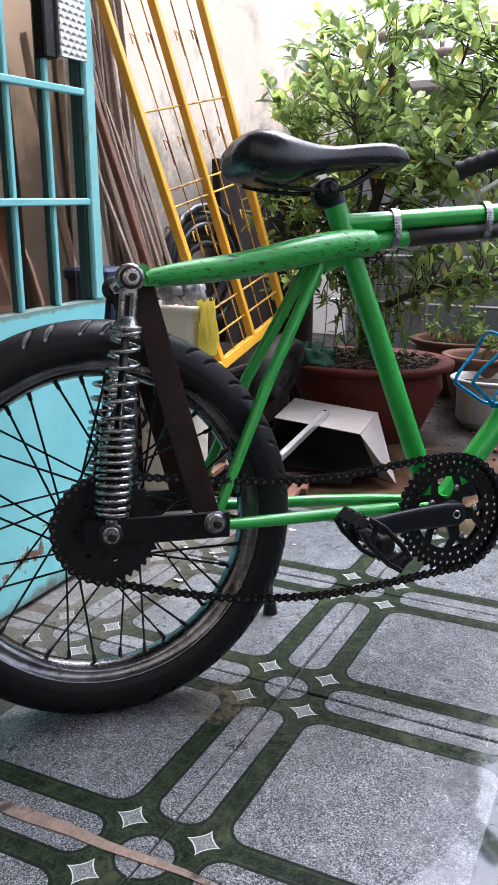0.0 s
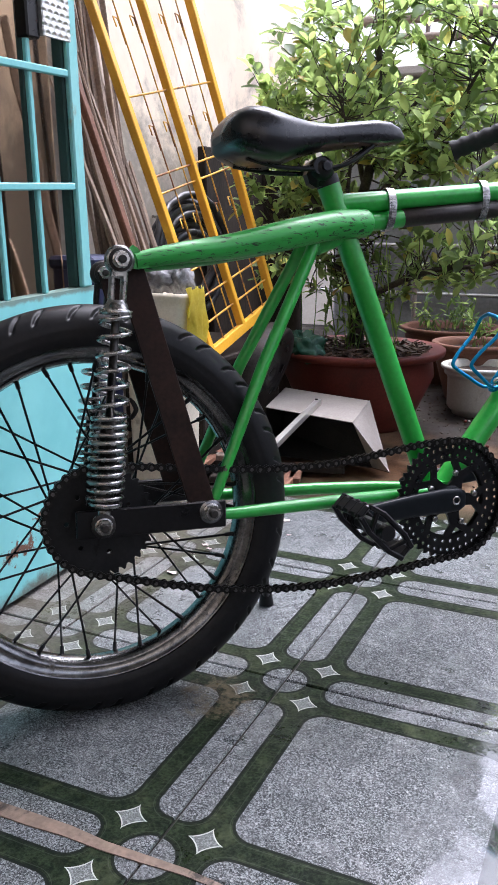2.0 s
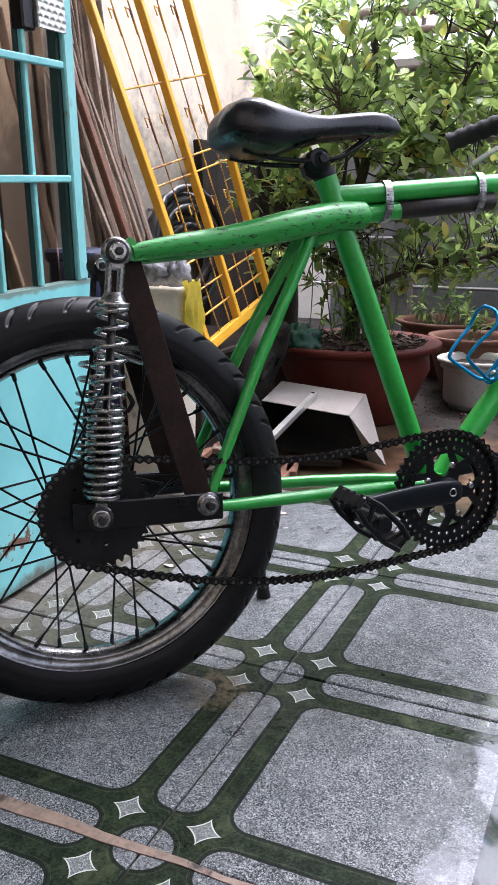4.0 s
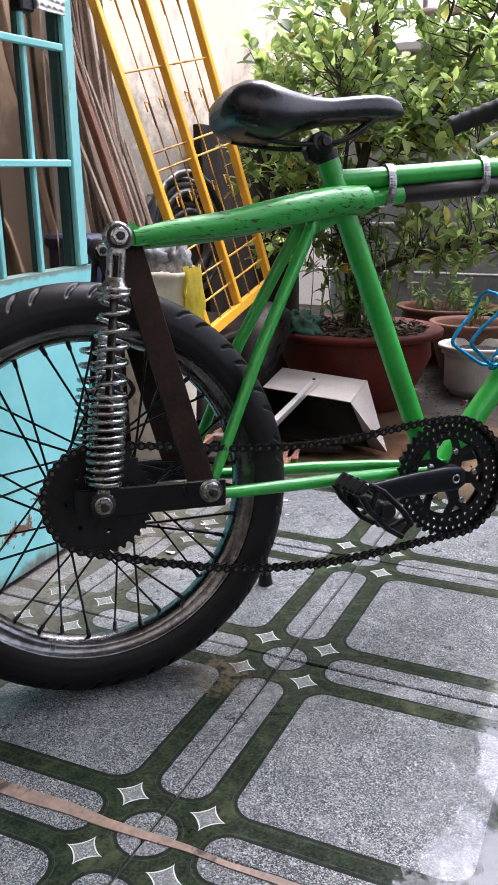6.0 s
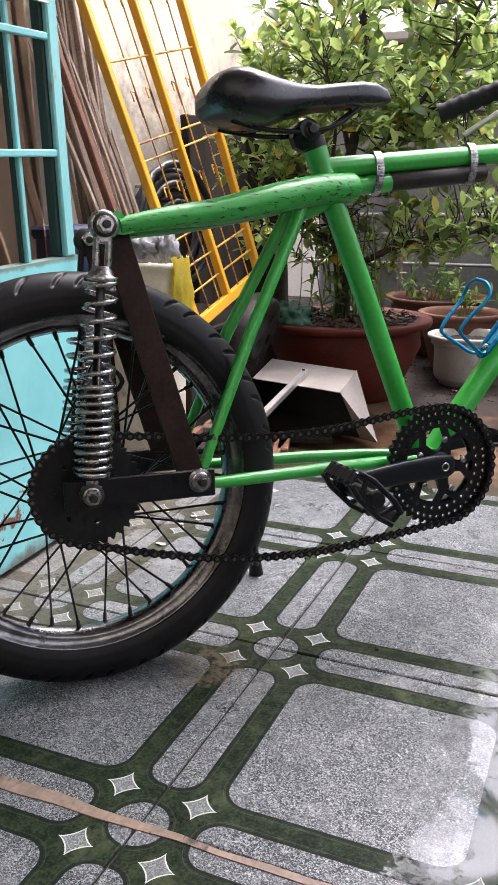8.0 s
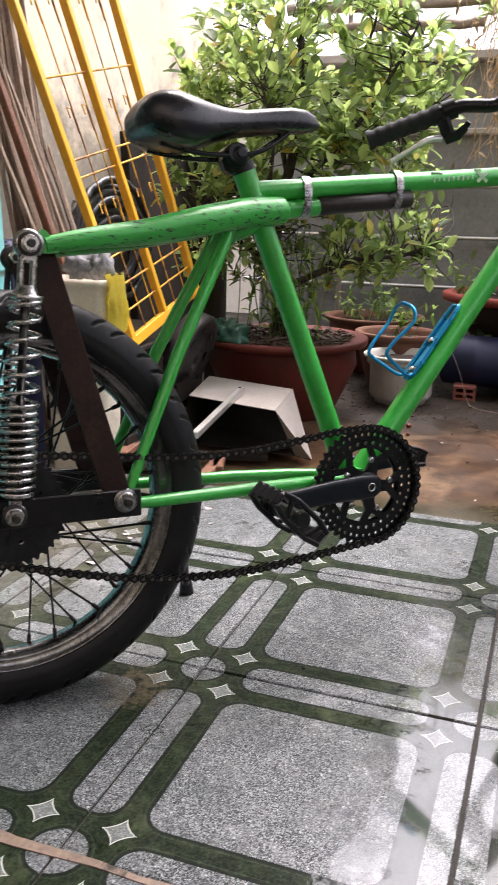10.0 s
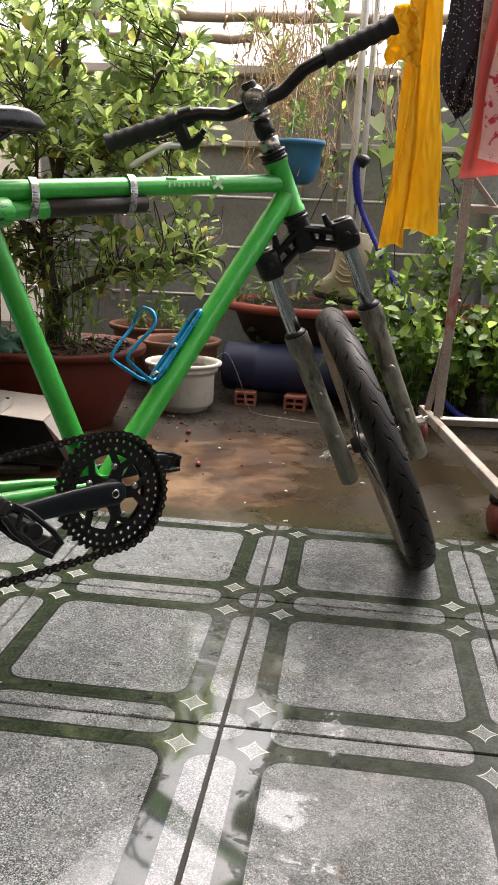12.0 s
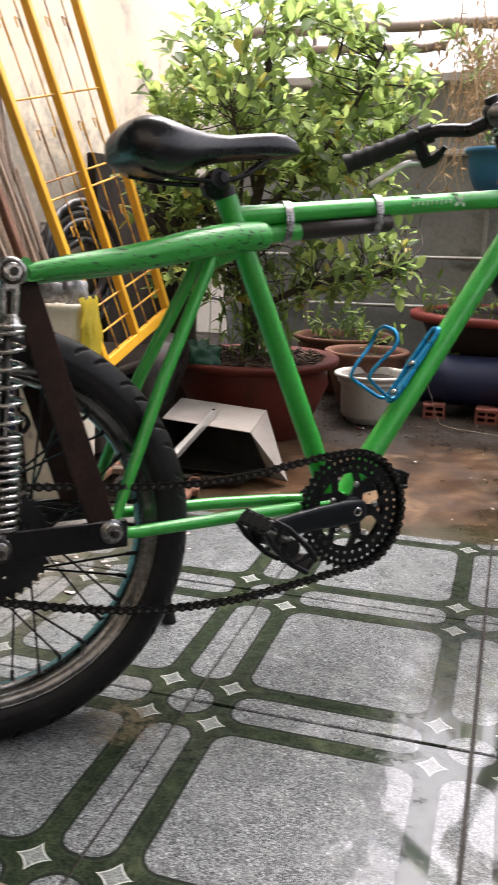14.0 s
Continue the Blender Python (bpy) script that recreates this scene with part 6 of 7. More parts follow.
# ---- pots, plants ----
def pot(name, x, y, R, H, rim, foot, material, label, soil=0.03, lip=0.012, z0=-0.012, group="", seg=48, rim_material=None, collar=False):
    ob = thing(name, label, "flower pot", Matrix.Translation((x, y, z0)), group)
    body = [(0.001, 0.0), (foot, 0.0), (foot + 0.006, 0.006), (foot + (R - foot) * 0.7, H * 0.66), (R - rim, H - lip * 3.2), (R - rim, H - lip * 2.6), (R - 0.004, H - lip * 2), (R, H - lip), (R, H - 0.003), (R - 0.004, H), (R - rim * 1.2, H - 0.002), (R - rim * 1.7, H - lip), (R - rim * 1.9, H - soil - 0.02)]
    if collar:
        body = [(0.001, 0.0), (foot - 0.008, 0.0), (foot - 0.006, 0.012), (foot + 0.002, 0.016), (foot + 0.012, 0.03), (R - 0.026, H * 0.72), (R - 0.021, H * 0.8), (R - 0.014, H * 0.81), (R - 0.013, H * 0.845), (R - 0.019, H * 0.855), (R - 0.016, H * 0.91), (R - 0.003, H * 0.925), (R, H * 0.95), (R - 0.001, H * 0.985), (R - 0.006, H), (R - rim, H - 0.002), (R - rim - 0.004, H - 0.01), (R - rim * 1.9, H - soil - 0.02)]
    part("body", Mesh().lathe(body, seg=seg), material, ob)
    if rim_material:
        part("rim", Mesh().lathe([(R - 0.002, H - 0.026), (R + 0.004, H - 0.025), (R + 0.007, H - 0.014), (R + 0.005, H + 0.002), (R - 0.012, H + 0.006), (R - rim * 1.25, H + 0.003), (R - rim * 1.3, H - 0.006)], seg=seg), rim_material, ob, "red planter rim")
    rr = R - rim * 1.8
    rings = []
    for i in range(1, 7):
        rings.append([(rr * i / 6 * math.cos(t), rr * i / 6 * math.sin(t), H - soil + (0.02 if R > 0.2 else 0.006) * noise.noise((rr * i * 3 * math.cos(t) + x * 5, rr * i * 3 * math.sin(t), y)) + 0.01 * (1 - i / 6)) for t in (2 * math.pi * q / 28 for q in range(28))])
    part("soil", Mesh().rings(rings), SOIL, ob)
    return ob


TREE_POT = (-0.42, 1.68)
pot("tree_pot", *TREE_POT, 0.285, 0.262, 0.042, 0.17, TERRACOTTA, "large red plastic pot holding the citrus tree", 0.018, 0.011)
# planters: red only at the rim, bodies painted dark for the shade under it
pot("planter", 0.35, 2.52, 0.35, 0.36, 0.045, 0.08, BASIN_SHADED, "broad planter with a red rim and seedlings, its body coloured as in shade", 0.03, 0.012, rim_material=PLANTER_RED)
pot("planter", 0.98, 2.5, 0.3, 0.36, 0.03, 0.08, BASIN_SHADED, "broad planter under the climbing herbs, its body coloured as in shade", 0.03, 0.012, rim_material=PLANTER_RED)
pot("clay_pot", -0.3, 2.6, 0.215, 0.235, 0.02, 0.13, CLAY, "wide brown clay pot with thin stems", 0.03, 0.01)
pot("clay_pot", -0.135, 2.25, 0.165, 0.222, 0.018, 0.1, CLAY, "brown clay pot with a pale worn rim", 0.03, 0.01)
pot("white_pot", -0.068, 2.0, 0.14, 0.178, 0.017, 0.1, WHITE_POT, "small white plastic pot with soil", 0.025, 0.01, collar=True)


def leaf(m, at, along, up, L, W, curl=0.25):
    """One pointed leaf, folded along its middle."""
    x = along.normalized()
    y = up.cross(x)
    if y.length < 1e-3:
        y = Vector((1, 0, 0)).cross(x)
    y.normalize()
    z = x.cross(y)
    rows = ((0.0, 0.06, 0.0), (0.3, 0.42, 0.05), (0.62, 0.5, 0.02), (0.85, 0.3, -0.08), (1.0, 0.02, -0.2))
    v = []
    for f, w, d in rows:
        c = at + x * L * f + z * (d * curl * L * 2)
        v += [c - y * W * w + z * W * 0.14, c, c + y * W * w + z * W * 0.14]
    f = []
    for i in range(4):
        a = i * 3
        f += [[a, a + 1, a + 4, a + 3], [a + 1, a + 2, a + 5, a + 4]]
    m.add(v, f)


def rnd_dir(r, up=0.0):
    while True:
        v = Vector((r.uniform(-1, 1), r.uniform(-1, 1), r.uniform(-1, 1)))
        if 0.05 < v.length < 1:
            v.normalize()
            v.z += up
            return v.normalized()


def citrus_tree():
    r = random.Random(7)
    tree = thing("citrus_tree", "bushy citrus tree with glossy leaves, some yellow", "tree")
    wood = Mesh()
    base = Vector((*TREE_POT, 0.235))
    fork_at = Vector((-0.44, 1.7, 0.36))
    trunk_pts = curve([base + Vector((-0.02, 0.02, 0)), fork_at, Vector((-0.462, 1.7, 0.5)), Vector((-0.458, 1.7, 0.66)), Vector((-0.42, 1.71, 0.8)), Vector((-0.4, 1.72, 0.98)), Vector((-0.41, 1.74, 1.2))], 6)
    n = len(trunk_pts)
    wood.tube(trunk_pts, [0.029 - 0.019 * i / (n - 1) for i in range(n)], 10)
    limbs = [trunk_pts[10:]]
    spec = [([fork_at, (-0.4, 1.68, 0.41), (-0.27, 1.64, 0.475), (-0.15, 1.6, 0.515), (-0.02, 1.58, 0.53), (0.08, 1.6, 0.57)], 0.014), ([(-0.462, 1.7, 0.5), (-0.52, 1.66, 0.62), (-0.62, 1.62, 0.8), (-0.7, 1.62, 1.0)], 0.012), ([(-0.458, 1.7, 0.62), (-0.36, 1.64, 0.74), (-0.22, 1.6, 0.86), (-0.1, 1.6, 1.02), (-0.02, 1.62, 1.18)], 0.012), ([(-0.43, 1.71, 0.76), (-0.5, 1.8, 0.92), (-0.58, 1.84, 1.15), (-0.6, 1.82, 1.34)], 0.01), ([(-0.4, 1.72, 0.9), (-0.3, 1.8, 1.02), (-0.2, 1.82, 1.2), (-0.18, 1.8, 1.36)], 0.009), ([(-0.2, 1.62, 0.88), (-0.08, 1.7, 0.9), (0.03, 1.76, 0.98)], 0.007), ([(-0.46, 1.7, 0.58), (-0.44, 1.56, 0.7), (-0.4, 1.46, 0.86), (-0.42, 1.4, 1.0)], 0.009)]
    for pts, w in spec:
        c = curve(pts, 6)
        k = len(c)
        wood.tube(c, [w * (1 - 0.7 * i / (k - 1)) for i in range(k)], 8)
        limbs.append(c)
    nodes = [p for l in limbs for p in l]
    leaves, twigs = Mesh(), Mesh()

    def clump(tip, src, count, size):
        mid = src.lerp(tip, 0.55) + Vector((r.uniform(-0.02, 0.02), r.uniform(-0.02, 0.02), r.uniform(-0.03, 0.01)))
        c = curve([src, mid, tip], 4)
        twigs.tube(c, [0.0024 - 0.0015 * i / (len(c) - 1) for i in range(len(c))], 5, caps=False)
        d = (tip - mid).normalized()
        for i in range(count):
            at = c[-1 - min(len(c) - 1, int(r.random() ** 1.6 * 6))]
            along = (d * 0.7 + rnd_dir(r, 0.25)).normalized()
            L = size * r.uniform(0.55, 1.4)
            leaf(leaves, at + along * 0.006, along, Vector((r.uniform(-0.5, 0.5), r.uniform(-0.8, 0.3), 1)), L, L * r.uniform(0.44, 0.6), r.uniform(0.05, 0.45))

    centre, made = Vector((-0.37, 1.7, 0.97)), 0
    while made < 420:
        d = rnd_dir(r)
        k = r.random() ** 0.4
        edge = 1 + 0.16 * noise.noise(d * 2.4)
        p = centre + Vector((d.x * 0.5 * k * edge, d.y * 0.36 * k * edge, d.z * (0.46 if d.z > 0 else 0.4) * k * edge))
        if (p.z > 1.1 or (p.x < -0.62 and p.z > 0.95)) and r.random() < 0.28:
            continue
        if 0.62 < p.z < 0.86 and r.random() < 0.4:
            continue
        if p.z < 0.66 and p.x < -0.3:
            if r.random() < 0.65:
                continue
        src = min(nodes, key=lambda q: (q - p).length + 0.4 * max(0, q.z - p.z) + r.uniform(0, 0.12))
        clump(p, src, r.randint(8, 13), 0.044 if p.z > 1.0 else 0.042)
        made += 1
    for i in range(34):
        f = r.uniform(0.45, 1.0)
        a = limbs[1][int(f * (len(limbs[1]) - 1))]
        clump(a + Vector((r.uniform(-0.04, 0.09), r.uniform(-0.13, 0.1), r.uniform(-0.05, 0.13))), a, r.randint(8, 12), 0.039)
    side = curve([(-0.462, 1.7, 0.48), (-0.58, 1.64, 0.56), (-0.7, 1.6, 0.66), (-0.78, 1.58, 0.8)], 6)
    wood.tube(side, [0.009 - 0.006 * i / (len(side) - 1) for i in range(len(side))], 8)
    for i in range(26):
        a = side[int(r.uniform(0.3, 1.0) * (len(side) - 1))]
        clump(a + Vector((r.uniform(-0.1, 0.1), r.uniform(-0.1, 0.12), r.uniform(-0.1, 0.12))), a, r.randint(8, 12), 0.039)
    # drooping boughs on the side of the wall
    droop = curve([(-0.462, 1.7, 0.56), (-0.58, 1.74, 0.66), (-0.7, 1.76, 0.7), (-0.8, 1.76, 0.64)], 6)
    wood.tube(droop, [0.009 - 0.006 * i / (len(droop) - 1) for i in range(len(droop))], 8)
    for i in range(24):
        a = droop[int(r.uniform(0.25, 1.0) * (len(droop) - 1))]
        clump(a + Vector((r.uniform(-0.06, 0.12), r.uniform(-0.12, 0.1), r.uniform(-0.24, 0.14))), a, r.randint(8, 12), 0.046)
    # shaded lower boughs with bare twigs between the leaves
    for i in range(120):
        p = Vector((r.uniform(-0.62, 0.1), r.uniform(1.6, 1.86), r.uniform(0.44, 0.72)))
        src = min(nodes, key=lambda q: (q - p).length + r.uniform(0, 0.15))
        if i % 2:
            clump(p, src, r.randint(4, 8), 0.042)
        else:
            c = curve([src, src.lerp(p, 0.5) + Vector((r.uniform(-0.04, 0.04), 0, r.uniform(-0.03, 0.05))), p, p + Vector((r.uniform(-0.07, 0.07), r.uniform(-0.05, 0.05), r.uniform(-0.08, 0.06)))], 4)
            twigs.tube(c, [0.0034 - 0.0024 * q / (len(c) - 1) for q in range(len(c))], 5, caps=False)
    part("trunk", wood, BARK, tree)
    tagged(part("twig_mass", twigs, BARK, tree), kind="stuff")
    tagged(part("crown", leaves, LEAF, tree), kind="stuff")
    # thin suckers near the pot
    low = Mesh()
    stems = Mesh()
    for i in range(28):
        a = base + Vector((r.uniform(-0.19, 0.14), r.uniform(-0.12, 0.12), 0.0))
        b = a + Vector((r.uniform(-0.06, 0.06), r.uniform(-0.04, 0.04), r.uniform(0.14, 0.42)))
        c = curve([a, a.lerp(b, 0.5) + Vector((r.uniform(-0.02, 0.02), 0, 0)), b], 4)
        stems.tube(c, 0.0018, 4, caps=False)
        for q in range(9):
            at = c[r.randint(2, len(c) - 1)]
            al = rnd_dir(r, 0.5)
            leaf(low, at, al, Vector((0, -0.4, 1)), r.uniform(0.03, 0.06), 0.011)
    herb = thing("pot_weeds", "thin grassy weeds growing in the tree pot", "weeds")
    tagged(part("stem_mass", stems, HERB_LEAF, herb), kind="stuff")
    tagged(part("leaves", low, HERB_LEAF, herb), kind="stuff")


citrus_tree()
rng = random.Random(15)
mulch = Mesh()
for i in range(420):
    a, d = rng.uniform(0, 2 * math.pi), 0.235 * rng.random() ** 0.5
    L = rng.uniform(0.012, 0.045)
    mulch.box((TREE_POT[0] + d * math.cos(a), TREE_POT[1] + d * math.sin(a), 0.24 + rng.uniform(0, 0.014)), (L, L * rng.uniform(0.2, 0.5), 0.004), Matrix.Rotation(rng.uniform(0, 6), 4, "Z") @ Matrix.Rotation(rng.uniform(-0.5, 0.5), 4, "Y") @ Matrix.Rotation(rng.uniform(-0.5, 0.5), 4, "X"))
single("bark_mulch", mulch, MULCH, "dark bark chips and dry leaves on the pot's soil", "mulch", kind="stuff")
for sx, sy, sd in ((-0.6, 1.5, 1.0), (-0.53, 1.475, 2.0)):
    single("plastic_bag", lump((sx, sy, 0.264), (0.058, 0.042, 0.04), sd, 0.75, 40), BAG_GREEN, "crumpled dark green plastic bag in the tree pot", "bag", "bags in the pot")


def herb(name, label, spots, leaf_mat, size, count, spread, seed, height, w=0.7, bare=0.33):
    r = random.Random(seed)
    ob = thing(name, label, "plant")
    stems, leaves = Mesh(), Mesh()
    for x, y, z in spots:
        for i in range(count):
            a = Vector((x + r.uniform(-0.04, 0.04), y + r.uniform(-0.04, 0.04), z))
            b = a + Vector((r.uniform(-spread, spread), r.uniform(-spread, spread * 0.6), r.uniform(0.4, 1.0) * height))
            c = curve([a, a.lerp(b, 0.5) + Vector((0, 0, 0.15 * height)), b], 5)
            stems.tube(c, 0.0015, 5, caps=False)
            for q in range(9):
                at = c[r.randint(int(len(c) * bare), len(c) - 1)]
                al = rnd_dir(r, 0.15)
                L = size * r.uniform(0.6, 1.25)
                leaf(leaves, at + al * 0.01, al, Vector((r.uniform(-0.4, 0.4), -0.5, 1)), L, L * w, 0.3)
    tagged(part("stem_mass", stems, HERB_LEAF, ob), kind="stuff")
    tagged(part("leaves", leaves, leaf_mat, ob), kind="stuff")
    return ob


herb("herb_bush", "leafy green herbs spilling from the planters", [(0.62, 2.12, 0.02), (0.75, 2.1, 0.02), (0.9, 2.12, 0.02), (1.05, 2.1, 0.02), (0.7, 2.3, 0.2), (0.9, 2.35, 0.3), (1.1, 2.3, 0.3), (1.22, 2.1, 0.1)], HERB_LEAF, 0.05, 24, 0.15, 3, 0.42, 0.62, 0.24)
herb("seedling", "small pale seedlings in the red planter", [(0.2, 2.34, 0.32), (0.32, 2.3, 0.32), (0.45, 2.36, 0.32), (0.1, 2.42, 0.32)], HERB_LEAF, 0.045, 3, 0.06, 9, 0.16, 0.35)
herb("drum_seedling", "pale broad-leaved seedlings growing behind the blue drum", [(0.17, 2.35, -0.012), (0.27, 2.36, -0.012), (0.4, 2.36, -0.012), (0.5, 2.35, -0.012)], VINE_LEAF, 0.045, 2, 0.05, 29, 0.34, 0.55, 0.62)
herb("weeds", "sparse weeds in the clay pots", [(-0.3, 2.55, 0.19), (-0.2, 2.5, 0.19), (-0.12, 2.25, 0.18), (-0.4, 2.6, 0.19)], HERB_LEAF, 0.04, 6, 0.09, 13, 0.16, 0.3)

# ---- the blue drum on bricks ----
drum = thing("plastic_drum", "dark blue plastic drum lying on bricks", "drum")
part("body", Mesh().lathe([(0.001, -0.32), (0.082, -0.32), (0.092, -0.31), (0.094, -0.2), (0.098, -0.19), (0.094, -0.18), (0.094, 0.18), (0.098, 0.19), (0.094, 0.2), (0.092, 0.31), (0.082, 0.32), (0.001, 0.32)], (0.37, 2.22, 0.118), (1, -0.06, 0), 40), NAVY_PLASTIC, drum)
part("handle", Mesh().tube(curve([(0.48, 2.13, 0.2), (0.5, 2.12, 0.215), (0.53, 2.13, 0.215), (0.55, 2.135, 0.2)], 4), 0.006, 8), NAVY_PLASTIC, drum)


def brick(x, y, z, turn):
    """A hollow brick seen at its pierced end."""
    ob = thing("hollow_brick", "red hollow clay brick under the blue drum", "brick", Matrix.Translation((x, y, z)) @ Matrix.Rotation(radians(turn), 4, "Z"), "bricks under the drum")
    w, h, L, t = 0.08, 0.052, 0.19, 0.009
    xs, zs = (-w / 2, -w / 2 + t, -t / 2, t / 2, w / 2 - t, w / 2), (0, t, (h - t) / 2, (h + t) / 2, h - t, h)
    holes = {(1, 1), (1, 3), (3, 1), (3, 3)}
    verts = [(x, y, z) for y in (-L / 2, L / 2) for z in zs for x in xs]
    at = lambda e, i, j: e * 36 + j * 6 + i
    faces = []
    for i in range(5):
        for j in range(5):
            if (i, j) in holes:
                ring = [(i, j), (i + 1, j), (i + 1, j + 1), (i, j + 1)]
                faces += [[at(0, *ring[q]), at(0, *ring[(q + 1) % 4]), at(1, *ring[(q + 1) % 4]), at(1, *ring[q])] for q in range(4)]
            else:
                faces += [[at(0, i, j), at(0, i + 1, j), at(0, i + 1, j + 1), at(0, i, j + 1)], [at(1, i, j), at(1, i, j + 1), at(1, i + 1, j + 1), at(1, i + 1, j)]]
    for i in range(5):
        faces += [[at(0, i, 0), at(1, i, 0), at(1, i + 1, 0), at(0, i + 1, 0)], [at(0, i, 5), at(0, i + 1, 5), at(1, i + 1, 5), at(1, i, 5)], [at(0, 0, i), at(0, 0, i + 1), at(1, 0, i + 1), at(1, 0, i)], [at(0, 5, i), at(1, 5, i), at(1, 5, i + 1), at(0, 5, i + 1)]]
    m = Mesh().add(verts, faces, False)
    part("shell", m, BRICK, ob)
    return ob


brick(0.143, 2.2, -0.012, 4)
brick(0.342, 2.17, -0.012, -3)
brick(0.6, 2.12, -0.012, 2)

# ---- things by the grey wall ----
boot = thing("rubber_boot", "muddy beige rubber boot standing aslant in the planter", "boot", Matrix.Translation((0.462, 2.43, 0.375)) @ Matrix.Rotation(radians(11), 4, "Y"))
rings = []
for z, x0, x1, ry in ((0.012, -0.098, 0.07, 0.038), (0.03, -0.1, 0.073, 0.041), (0.05, -0.094, 0.072, 0.041), (0.072, -0.07, 0.071, 0.042), (0.1, -0.05, 0.073, 0.045), (0.17, -0.05, 0.078, 0.05), (0.27, -0.058, 0.086, 0.055), (0.272, -0.052, 0.08, 0.05), (0.18, -0.042, 0.068, 0.04)):
    rings.append([((x0 + x1) / 2 + (x1 - x0) / 2 * math.cos(t), ry * math.sin(t), z) for t in (2 * math.pi * q / 24 for q in range(24))])
part("shaft", Mesh().rings(rings), BOOT_SKIN, boot)
part("sole", Mesh().rings([[(-0.013 + 0.091 * k * math.cos(t), 0.044 * k * math.sin(t), z) for t in (2 * math.pi * q / 24 for q in range(24))] for z, k in ((-0.008, 0.96), (-0.006, 1.0), (0.014, 1.0), (0.016, 0.96))]), OLD_STEEL, boot, "dark worn boot sole")
for i in range(5):
    z = 0.075 + 0.024 * i
    part("ridge", Mesh().tube(curve([(-0.03 + 0.002 * i, -0.042, z + 0.012), (0.0, -0.049, z), (0.03, -0.047, z + 0.006)], 4), 0.0045, 8), BOOT_SKIN, boot)
basket = thing("hanging_pot", "blue plastic pot hanging from the bamboo with dry plants", "flower pot")
part("body", Mesh().lathe([(0.001, 0), (0.045, 0), (0.058, 0.006), (0.074, 0.03), (0.086, 0.065), (0.093, 0.125), (0.098, 0.127), (0.103, 0.133), (0.103, 0.146), (0.092, 0.146), (0.086, 0.12), (0.001, 0.12)], (0.292, 2.15, 0.797), seg=36), BLUE_PLASTIC, basket)
for t in (0.4, 2.5, 4.6):
    part("wire", Mesh().tube([(0.292 + 0.095 * math.cos(t), 2.15 + 0.095 * math.sin(t), 0.95), (0.292, 2.3, 1.44)], 0.0016, 5), STEEL, basket)
for z, y, x0, x1, rr in ((1.455, 2.66, -0.75, 1.6, 0.021), (1.39, 2.72, -0.75, 0.05, 0.018)):
    pole = Mesh()
    c = [(x0 + (x1 - x0) * i / 24, y + 0.006 * math.sin(i), z - 0.01 * i / 24 + 0.004 * math.sin(i * 1.7)) for i in range(25)]
    pole.tube(c, [rr * (1.12 if i % 5 == 0 else 1.0) for i in range(25)], 14)
    single("bamboo_pole", pole, BAMBOO, "weathered bamboo pole across the yard wall", "pole", "bamboo poles")
for x in (-0.5, 0.42, 1.3):
    single("support_post", Mesh().tube([(x, 2.74, -0.012), (x, 2.74, 1.75)], 0.011, 10), RACK_STEEL, "thin rusty steel post carrying the bamboo", "post", "posts by the wall")
rng = random.Random(31)
vines = Mesh()
for i in range(150):
    x = rng.gauss(0.25, 0.07) if i < 100 else rng.uniform(-0.05, 0.75)
    y = rng.uniform(2.12, 2.66)
    p = Vector((x, y, rng.uniform(1.18, 1.5)))
    track, d = [p.copy()], Vector((rng.uniform(-0.4, 0.4), rng.uniform(-0.2, 0.2), -1))
    for q in range(rng.randint(3, 6)):
        d = (d + Vector((rng.uniform(-0.45, 0.45), rng.uniform(-0.25, 0.25), rng.uniform(-0.75, 0.1)))).normalized()
        p = p + d * rng.uniform(0.04, 0.11)
        p.z = max(p.z, 0.8)
        track.append(p.copy())
    vines.tube(curve(track, 4), rng.uniform(0.0011, 0.0022), 4, caps=False)
    for q in range(2):
        leaf(vines, rng.choice(track), rnd_dir(rng, -0.5), Vector((0.1, -1, 0.3)), rng.uniform(0.02, 0.05), rng.uniform(0.006, 0.014), 0.5)
dry = single("dry_vines", vines, STRAW, "tangle of dry straw-coloured vines hanging from the bamboo", "vines", kind="stuff")
herb("climber", "thin leafy climber on the wall and poles", [(0.45, 2.7, 0.75), (0.6, 2.72, 0.7), (0.72, 2.75, 0.8), (0.3, 2.7, 1.0), (0.85, 2.7, 0.55), (0.38, 2.68, 1.15), (0.95, 2.72, 0.75), (0.16, 2.6, 1.2), (0.24, 2.5, 1.05), (0.34, 2.45, 1.22), (1.05, 2.7, 0.95)], VINE_LEAF, 0.055, 4, 0.16, 17, 0.35, 0.66)
herb("hanging_plant", "green sprigs in the hanging blue pot", [(0.26, 2.15, 0.94), (0.32, 2.15, 0.94)], HERB_LEAF, 0.035, 3, 0.12, 19, 0.12, 0.4)
